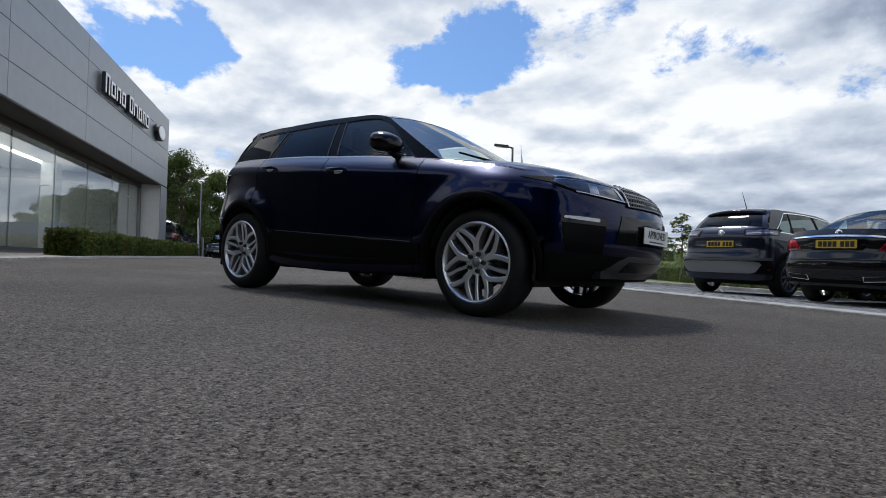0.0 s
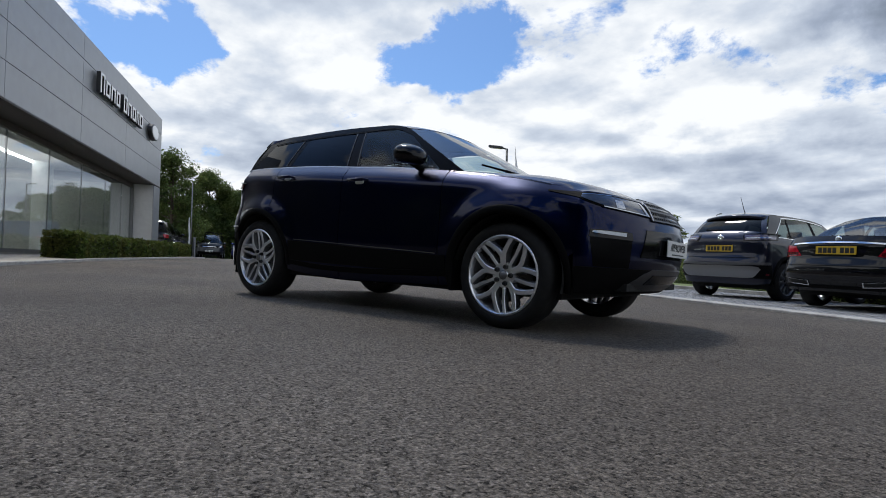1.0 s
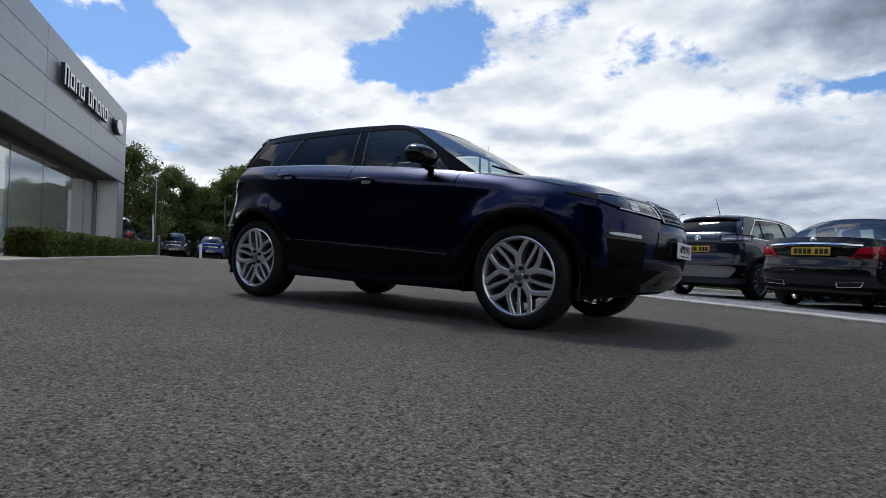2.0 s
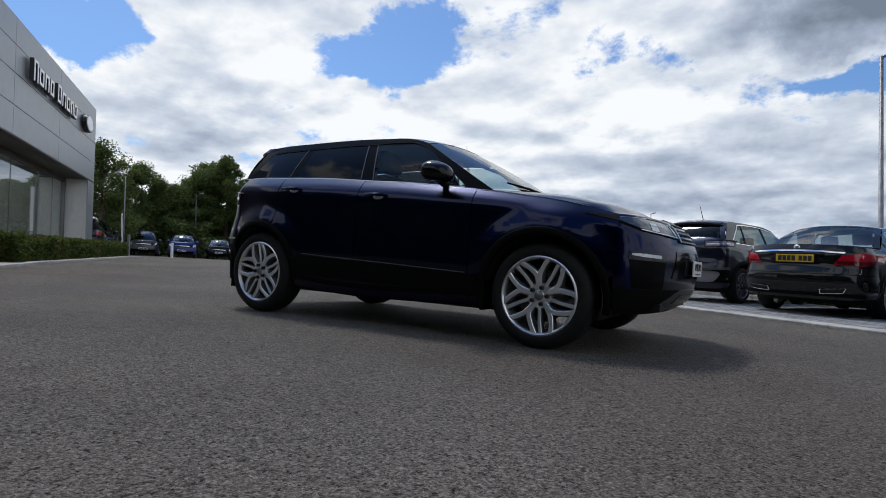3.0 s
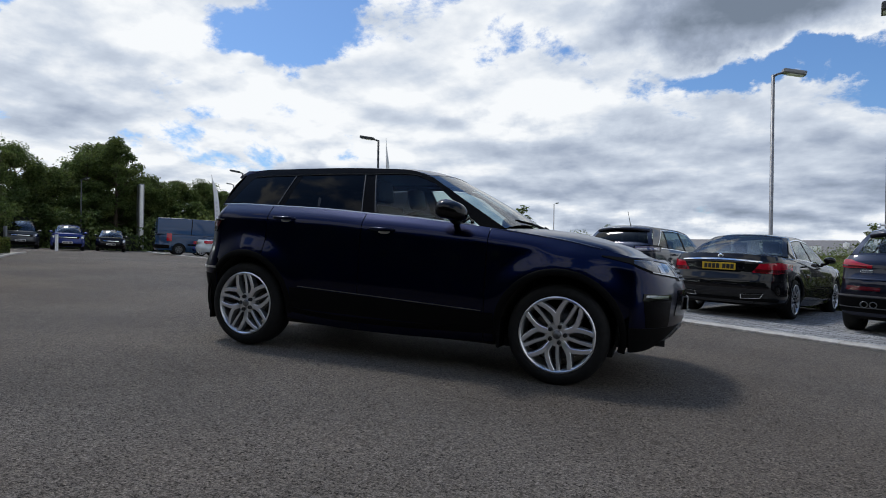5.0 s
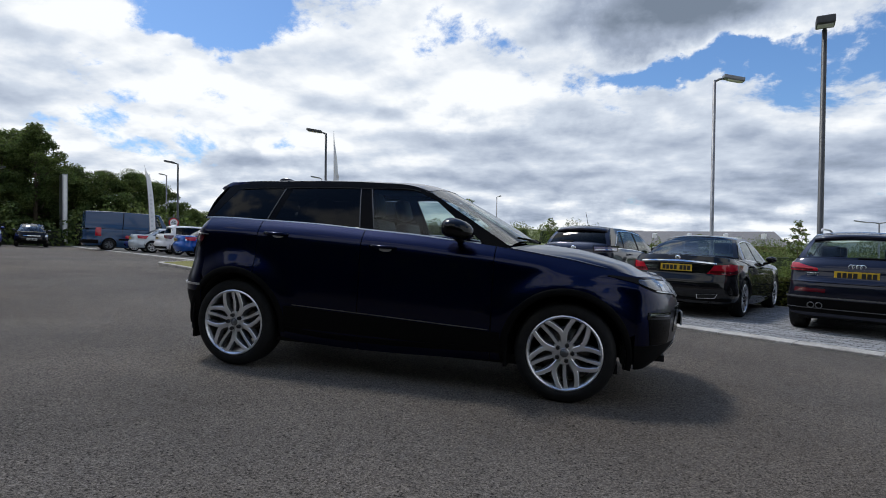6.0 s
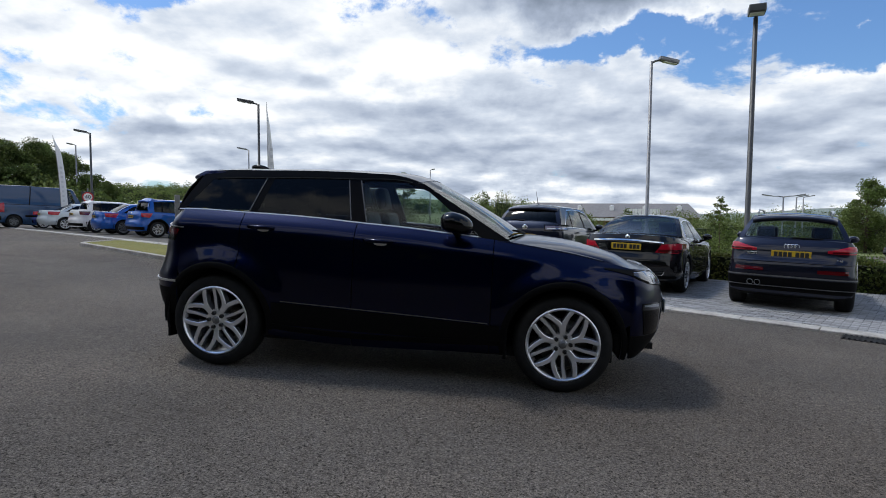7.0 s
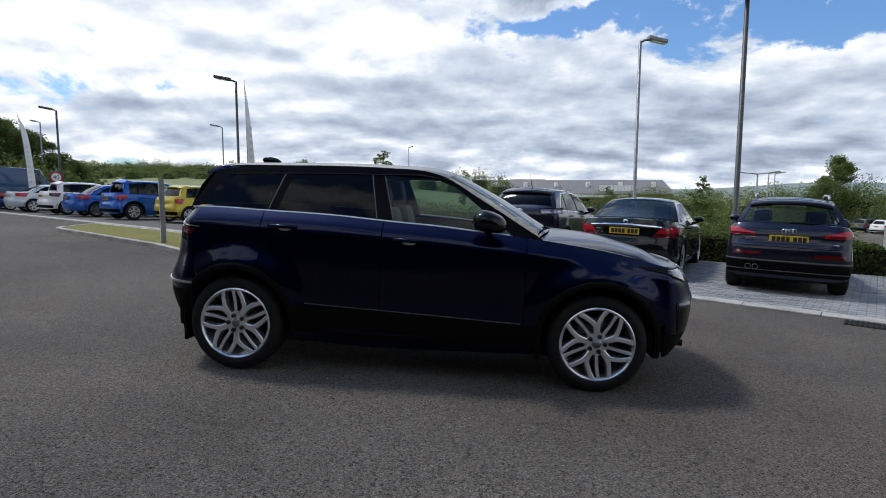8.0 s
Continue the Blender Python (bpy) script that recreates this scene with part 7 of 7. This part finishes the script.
# grass island
def island():
    t = empty("grass_island", pose(0, 0, 0), "kerbed island of short yellow-green grass", "grass island", kind="structure")
    tip, mid, end = Vector((-15.4, 13.75, 0)), Vector((-9.9, 10.25, 0)), Vector((-6.3, 7.1, 0))
    back0, back1 = Vector((-16.3, 16.8, 0)), Vector((-5.6, 10.6, 0))
    ring = []
    corners = [tip, mid, end, back1, back0]
    for i in range(5):
        a, b, c = corners[i - 1], corners[i], corners[(i + 1) % 5]
        r = 0.9 if i != 1 else 0.4
        u, v = b + (a - b).normalized() * r, b + (c - b).normalized() * r
        for k in steps(0, 1, 6):
            ring.append(u * (1 - k) ** 2 + b * 2 * k * (1 - k) + v * k * k)
    mid_p = sum(ring, Vector()) / len(ring)

    def level(p, h):
        return Vector((p.x, p.y, ground_z(p.x, p.y) + h))
    bm = bmesh.new()
    inner = [bm.verts.new(level(p + (mid_p - p).normalized() * 0.13, 0.075)) for p in ring]
    rows = [inner]
    for k in (0.5, 0.8):
        rows.append([bm.verts.new(level((p + (mid_p - p).normalized() * 0.13).lerp(mid_p, k), 0.11)) for p in ring])
    n = len(ring)
    for a, b in zip(rows, rows[1:]):
        for i in range(n):
            bm.faces.new((a[i], a[(i + 1) % n], b[(i + 1) % n], b[i]))
    c = bm.verts.new(level(mid_p, 0.12))
    for i in range(n):
        bm.faces.new((rows[-1][i], rows[-1][(i + 1) % n], c))
    part("turf", bm, M_GRASS, t, "short yellow-green turf", smooth=True)
    rng = np.random.default_rng(6)
    # blades
    bx, by = rng.uniform(-17, -5.2, 4200), rng.uniform(7, 17.2, 4200)
    pts = []
    poly = [(p.x, p.y) for p in ring]
    for x, y in zip(bx, by):
        inside = False
        for i in range(n):
            (xa, ya), (xb, yb) = poly[i - 1], poly[i]
            if (ya > y) != (yb > y) and x < (xb - xa) * (y - ya) / (yb - ya) + xa:
                inside = not inside
        if inside:
            pts.append((x, y, ground_z(x, y) + 0.108))
    ob = leaf_object("grass_blades", pts, 0.009, M_GRASS, rng, t, "short grass blades", 2.0)
    ob["kind"] = "stuff"
    total = 0.0
    for i in range(n):
        a, b = ring[i], ring[(i + 1) % n]
        a3, b3 = level(a, 0), level(b, 0)
        length = (b3 - a3).length
        pieces = max(1, round(length / 0.9))
        for j in range(pieces):
            p, q = a3.lerp(b3, j / pieces), a3.lerp(b3, (j + 1) / pieces)
            fx = (q - p).normalized()
            fy = Vector((0, 0, 1)).cross(fx).normalized()
            if fy.dot(mid_p - a) < 0:
                fy = -fy
            m = Matrix((fx, fy, Vector((0, 0, 1)))).transposed().to_4x4()
            m.translation = p
            bm = boxed(0.002, (q - p).length + 0.004, 0, 0.13, -0.1, 0.09, bevel=0.012)
            ob = part("kerb_stone", bm, M_KERB, t)
            ob.matrix_basis = m
    return t


island()


# ---- lamps, flags, posts ----
def street_lamp(label, high, arms, mat, head=(0.62, 0.22, 0.09), r=0.055, reach=0.75, group="street lamps", tip=-10):
    """arms: headings in degrees of the lantern arms, from the pole's own front."""
    t = empty("street_lamp", pose(0, 0, 0), label, "street lamp", group)
    bm = bmesh.new()
    tube(bm, [(0, 0, -0.1), (0, 0, 1.2), (0, 0, 1.22), (0, 0, high)], [r * 1.35, r * 1.3, r, r * 0.8], 12)
    part("pole", bm, mat, t, smooth=True)
    for a in arms:
        c, s = math.cos(radians(a)), math.sin(radians(a))
        bm = bmesh.new()
        tube(bm, [(0, 0, high - 0.04), (c * reach * 0.4, s * reach * 0.4, high + 0.02), (c * reach, s * reach, high + 0.05)], [r * 0.7, r * 0.6, r * 0.5], 8)
        part("arm", bm, mat, t, smooth=True)
        m = Matrix.Translation((c * reach, s * reach, high + 0.04)) @ Matrix.Rotation(radians(a), 4, "Z") @ Matrix.Rotation(radians(tip), 4, "Y")
        lant = part("lantern", boxed(-0.08, head[0], -head[1] / 2, head[1] / 2, -0.02, head[2], m, 0.03), mat, t, "flat lantern head")
        part("lens", boxed(0.05, head[0] - 0.06, -head[1] / 2 + 0.03, head[1] / 2 - 0.03, -0.035, -0.021, m), M_WHITE, lant)
    return t


lamp_plan = [
    ("tall dark lamp post with one lantern", -14.1, 22.9, 6.05, (190,), M_POLEDARK, (0.62, 0.24, 0.10), 0.06),
    ("grey lamp post with one lantern behind the bays", 1.29, 16.79, 6.2, (8,), M_STEEL, (0.50, 0.24, 0.10), 0.055),
    ("tall dark post with a square floodlight", 2.93, 13.45, 6.25, (-105,), M_POLEDARK, (0.34, 0.36, 0.16), 0.065),
    ("dark lamp post beside the far bays", -29.7, 31.7, 6.0, (200,), M_POLEDARK, (0.62, 0.24, 0.10), 0.07),
    ("grey lamp post on the far road", -28.95, 51.25, 7.1, (195,), M_STEEL, (0.8, 0.26, 0.10), 0.07),
    ("thin far lamp post", -38.6, 40.8, 6.2, (190,), M_STEEL, (0.4, 0.2, 0.08), 0.06),
    ("twin-armed lamp post in the lower car park", 18.9, 49.5, 5.9, (-20, 160), M_STEEL, (0.7, 0.2, 0.07), 0.07),
    ("twin-armed lamp post farther down the car park", 27.8, 67.4, 6.4, (-20,), M_STEEL, (0.9, 0.24, 0.08), 0.08),
    ("distant single lamp post", 31.5, 74.0, 6.6, (-20,), M_STEEL, (0.9, 0.24, 0.08), 0.08),
    ("thin dark lamp post before the woodland", -42.0, 28.6, 5.2, (10,), M_POLEDARK, (0.4, 0.2, 0.08), 0.05),
    ("distant lamp post beyond the field road", -12.5, 60.0, 6.2, (0,), M_STEEL, (0.2, 0.2, 0.08), 0.06),
]
for label, x, y, high, arms, mat, head, r in lamp_plan:
    reach = 0.30 if "square" not in label else 0.08
    if "twin-armed lamp post in" in label:
        reach = 0.9
    street_lamp(label, high, arms, mat, head, r, reach, tip=12 if "behind the bays" in label else (0 if "square" in label else -10)).matrix_basis = upright(x, y)


def feather_flag(label, high, wide, bend=0.055, taper=0.25):
    t = empty("feather_flag", pose(0, 0, 0), label, "flag", "feather flags")
    def lean(v):
        return -bend * high * v ** 2.4
    bm = bmesh.new()
    tube(bm, [(lean(v), 0, high * v) for v in steps(0, 1, 12)], [0.022 - 0.015 * v for v in steps(0, 1, 12)], 8)
    part("pole", bm, M_STEEL, t, smooth=True)
    bm = bmesh.new()
    tube(bm, [(-0.35, 0, 0.02), (0.35, 0, 0.02)], 0.02, 6)
    tube(bm, [(0, -0.35, 0.02), (0, 0.35, 0.02)], 0.02, 6)
    part("foot", bm, M_STEEL, t)

    def sail(v, u):
        h = 0.16 + 0.83 * v
        w = wide * (1.0 - taper * v) * math.sqrt(max(0.0, 1 - ease(v, 0.72, 1.0) ** 2 * 0.97))
        return Vector((lean(h) + 0.015 + w * u, 0.05 * math.sin(v * 7 + u * 2) * u, high * (h - 0.035 * u * ease(v, 0.5, 1.0))))
    ob = thicken(part("sail", sheet(sail, steps(0, 1, 24), steps(0, 1, 5)), M_FABRIC, t, "white cloth sail", smooth=True), 0.004)
    for k in range(8):
        z = high * (0.30 + 0.05 * k)
        part("bar", boxed(lean(z / high) + wide * 0.28, lean(z / high) + wide * 0.58, -0.06, 0.06, z, z + high * 0.022), M_LETTER, ob)
    return t


M_LETTER = material("faded_grey_print", (0.58, 0.59, 0.63), 0.9)
feather_flag("white feather flag with faded grey bars", 5.15, 0.32).matrix_basis = upright(-27.6, 26.9, 42)
feather_flag("white feather flag beside the lamp post", 6.3, 0.40, 0.008, 0.85).matrix_basis = upright(-14.0, 23.6, 25)


def flagpole():
    t = empty("flagpole", upright(-35.0, 18.8, 0), "white flagpole with a small furled banner at its foot", "flagpole")
    bm = bmesh.new()
    tube(bm, [(0, 0, 0), (0, 0, 4.8)], [0.045, 0.03], 10)
    part("pole", bm, M_STEEL, t, smooth=True)
    bm = sheet(lambda v, u: Vector((-0.05 - 0.05 * v - 0.42 * u * (1 - v * 0.75), 0.06 * math.sin(v * 5), 0.25 + 2.3 * v)), steps(0, 1, 10), steps(0, 1, 3))
    thicken(part("banner", bm, M_FABRIC, t, "small white banner", smooth=True), 0.004)
    part("foot", boxed(-0.5, 0.2, -0.2, 0.2, 0, 0.06, bevel=0.01), M_STEEL, t)


flagpole()

# slim sign totem, seen nearly edge on
totem = empty("totem_sign", upright(-40.8, 32.7, 146), "tall slim silver sign totem", "sign")
part("slab", boxed(-0.9, 0.9, -0.17, 0.17, 0.1, 5.3, bevel=0.02), M_CLAD, totem, "pale silver slab")
part("edge_strip", boxed(-0.92, -0.88, -0.10, 0.10, 0.2, 5.2), M_WHITE, totem)
part("plinth", boxed(-1.0, 1.0, -0.25, 0.25, 0, 0.1, bevel=0.01), M_KERB, totem)

# post on the grass island
post = empty("island_post", upright(-10.15, 10.75, 35, 0.12), "pale grey square post on the grass island", "post")
part("shaft", boxed(-0.052, 0.052, -0.03, 0.03, -0.05, 1.36, bevel=0.006), M_STEEL, post)
part("edge", boxed(-0.057, -0.053, -0.025, 0.025, 0.0, 1.34), M_WHITE, post)

# bollards
for x, y, high, mat, label in ((5.23, 11.52, 0.98, M_WOODPOST, "pale wooden bollard by the bays"), (-31.5, 17.1, 1.15, M_STEEL, "grey steel bollard by the showroom apron"), (-33.5, 21.0, 0.9, M_WHITE, "white marker post by the far bays")):
    b = empty("bollard", upright(x, y, 20), label, "bollard")
    part("shaft", boxed(-0.06, 0.06, -0.06, 0.06, -0.1, high, bevel=0.015), mat, b)
    part("cap", boxed(-0.064, 0.064, -0.064, 0.064, high, high + 0.02, bevel=0.008), mat, b)


def speed_sign():
    t = empty("speed_sign", upright(-28.9, 30.4, 0), "round white speed sign with a red ring on a grey backing", "road sign")
    bm = bmesh.new()
    tube(bm, [(0, 0, -0.1), (0, 0, 2.5)], 0.035, 10)
    part("pole", bm, M_STEEL, t)
    face = Matrix.Translation((0, 0, 1.95)) @ Matrix.Rotation(radians(38), 4, "Z") @ Matrix.Translation((0, -0.05, 0))
    part("backing", boxed(-0.34, 0.34, 0.0, 0.02, -0.40, 0.34, face, 0.01), M_POLEDARK, t, "dark square backing")
    for nm, r, y, mat in (("ring", 0.30, -0.010, M_SIGNRED), ("disc", 0.235, -0.016, M_WHITE)):
        bm = bmesh.new()
        lathe(bm, [(0.0001, y), (r, y), (r, 0.0)], 32)
        bmesh.ops.transform(bm, matrix=face, verts=bm.verts)
        ob = part(nm, bm, mat, t)
    fc = bpy.data.curves.new("number", "FONT")
    fc.body, fc.size, fc.extrude, fc.align_x, fc.align_y = "40", 0.32, 0.001, "CENTER", "CENTER"
    fc.materials.append(M_INK)
    w = new("lettering", fc)
    w.parent = t
    w.matrix_basis = face @ Matrix.Translation((0, -0.022, 0)) @ Matrix.Rotation(math.pi / 2, 4, "X")


speed_sign()

# drain grate beside the kerb
g = empty("drain_grate", slope_pose(1.63, 6.12, -32, 0.004), "black iron drain grate set in the asphalt", "drain")
part("frame", boxed(-0.25, 0.25, -0.2, 0.2, -0.02, 0.004), M_UNDER, g)
for k in range(9):
    part("slat", boxed(-0.23 + 0.052 * k, -0.205 + 0.052 * k, -0.18, 0.18, 0.004, 0.012), M_TRIM, g)


# ---- buildings beyond ----
def far_store():
    t = empty("supermarket", pose(0, 0, 0), "long low supermarket with a grey pitched roof", "building")
    a, b = Vector((-8.0, 131.5, 0)), Vector((33.9, 123.7, 0))
    d = (b - a).normalized()
    m = Matrix((d, Vector((-d.y, d.x, 0)), Vector((0, 0, 1)))).transposed().to_4x4()
    m.translation = (a.x, a.y, -2.6)
    t.matrix_basis = m
    L = (b - a).length
    part("wall", boxed(0, L, 0, 26, -1, 3.4), M_BRICKFAR, t, "brown brick walls")
    bm = bmesh.new()
    pts = [(-0.6, -1.2, 3.3), (L + 0.6, -1.2, 3.3), (L - 1.5, 8, 6.4), (1.5, 8, 6.4), (1.5, 20, 6.4), (L - 1.5, 20, 6.4), (L + 0.6, 27, 3.3), (-0.6, 27, 3.3)]
    v = [bm.verts.new(p) for p in pts]
    for f in ((0, 1, 2, 3), (3, 2, 5, 4), (4, 5, 6, 7), (1, 6, 5, 2), (0, 3, 4, 7), (0, 7, 6, 1)):
        bm.faces.new([v[i] for i in f])
    part("roof", bm, M_ROOFGREY, t, "grey tiled roof")
    part("fascia_band", boxed(12, L - 9, -1.6, -1.25, 2.5, 3.1), M_WHITE, t, "white canopy band")
    x = L - 15
    for w in (1.0, 0.8, 0.35, 0.8, 0.8, 0.8, 0.8, 0.6, 0.8, 0.6):
        part("sign_block", boxed(x, x + w * 0.85, -0.35, -0.2, 3.9, 5.1), M_WHITE, t, "plain pale sign block")
        x += w
    for k in range(6):
        bm = bmesh.new()
        lathe(bm, [(0.45, 4.2), (0.5, 5.4), (0.0001, 5.5)], 10, "z")
        bmesh.ops.translate(bm, vec=(4 + 7 * k, 3.5, 0.4), verts=bm.verts)
        part("vent", bm, M_WHITE, t)
    for k in range(9):
        part("window", boxed(2 + 4.4 * k, 4.6 + 4.4 * k, -0.06, 0.0, 0.2, 2.2), M_GLOSSBLACK, t)


far_store()


def house(x, y, turn, w, d, h, roof_mat, wall_mat, label):
    t = empty("house", upright(x, y, turn), label, "house", "far houses")
    part("wall", boxed(-w / 2, w / 2, -d / 2, d / 2, -1, h), wall_mat, t)
    bm = bmesh.new()
    v = [bm.verts.new(p) for p in ((-w / 2 - .3, -d / 2 - .3, h), (w / 2 + .3, -d / 2 - .3, h), (w / 2 + .3, d / 2 + .3, h), (-w / 2 - .3, d / 2 + .3, h), (-w / 2 - .3, 0, h + d * 0.4), (w / 2 + .3, 0, h + d * 0.4))]
    for f in ((0, 1, 5, 4), (2, 3, 4, 5), (0, 4, 3), (1, 2, 5), (3, 2, 1, 0)):
        bm.faces.new([v[i] for i in f])
    part("roof", bm, roof_mat, t)
    for k in (-0.28, 0.0, 0.28):
        part("window", boxed(w * k - 0.5, w * k + 0.5, -d / 2 - 0.05, -d / 2, h * 0.35, h * 0.75), M_GLOSSBLACK, t)


for az, dist, w in ((88.0, 155, 8), (87.0, 160, 9)):
    x, y = polar(az, dist)
    house(x, y, az - 90 + 8, w, 7, 4.4, M_ROOFGREY, M_BRICKFAR, "far brick house with a grey roof")

# lower car park road with pale markings
road = mesh_ob("road_lower", sheet(lambda a, d: Vector((*polar(a, d), ground_z(*polar(a, d)) + 0.05)), steps(46, 63.5, 20), steps(34, 74, 20)), M_ASPHALT)
tagged(road, "pale worn asphalt of the lower car park", "road", kind="structure")
for k in range(7):
    x, y = polar(60.6 - 0.5 * k, 40 + 4.0 * k)
    mk = mesh_ob("road_marking", boxed(-0.9, 0.9, -0.07, 0.07, 0.055, 0.062), M_WHITE)
    mk.matrix_basis = slope_pose(x, y, 75)
    tagged(mk, "worn white dash painted on the road", "road marking", "road dashes")
small_far = [("dark car", P_GREY, 60.6, 74), ("white car", P_WHITE, 59.3, 72), ("silver car", P_SILVER, 58.1, 70), ("dark car", P_BLACK, 57.0, 68), ("white car", P_WHITE, 55.8, 66)]
for i, (what, colour, az, dist) in enumerate(small_far):
    car, wb = simple_car("hatchback", what + " parked in the lower car park", colour, "hatch", group="cars in the lower car park")
    x, y = polar(az, dist)
    place(car, x, y, 20, wb)


# ---- block paving ----
def pavers():
    bm = bmesh.new()
    box(bm, 0.003, 0.197, 0.003, 0.097, -0.03, 0.012)
    top = [f for f in bm.faces if f.normal.z > 0.9]
    bmesh.ops.delete(bm, geom=[f for f in bm.faces if f.normal.z < -0.9], context="FACES")
    bmesh.ops.inset_region(bm, faces=top, thickness=0.004, depth=0.003)
    me = bpy.data.meshes.new("paver")
    bm.to_mesh(me)
    bm.free()
    me.materials.append(M_PAVER)
    base = [(0.003, 0.003, -0.02), (0.197, 0.003, -0.02), (0.197, 0.097, -0.02), (0.003, 0.097, -0.02), (0.006, 0.006, 0.015), (0.194, 0.006, 0.015), (0.194, 0.094, 0.015), (0.006, 0.094, 0.015)]
    quads = [(4, 5, 6, 7), (0, 1, 5, 4), (1, 2, 6, 5), (2, 3, 7, 6), (3, 0, 4, 7)]
    rng = random.Random(12)
    verts, faces = [], []
    rows = int((LOT_BACK - LOT_FRONT - 0.2) / 0.1)
    for r in range(rows):
        w = LOT_FRONT + 0.2 + 0.1 * r
        for c in range(-65, 75):
            s = 0.2 * c + (0.1 if r % 2 else 0.0)
            o = along_lot(s, w, 0.010 + rng.uniform(-0.002, 0.002))
            fx = (along_lot(s + 0.2, w, 0.0) - along_lot(s, w, 0.0)).normalized()
            fy = (along_lot(s, w - 0.1, 0.0) - along_lot(s, w, 0.0)).normalized()
            fz = fx.cross(fy)
            if fz.z < 0:
                fz = -fz
            near = -0.6 <= s < 2.4 and r < 20
            if near:
                m = Matrix((fx, fy, fz)).transposed().to_4x4()
                m.translation = o
                ob = new("paver", me)
                ob.parent = paving
                ob.matrix_basis = m
            else:
                k = len(verts)
                verts += [tuple(o + fx * a + fy * b + fz * h) for a, b, h in base]
                faces += [tuple(k + i for i in q) for q in quads]
    ob = from_lists("pavers", verts, faces, M_PAVER, paving, "grey paving blocks")
    ob["kind"] = "stuff"


pavers()
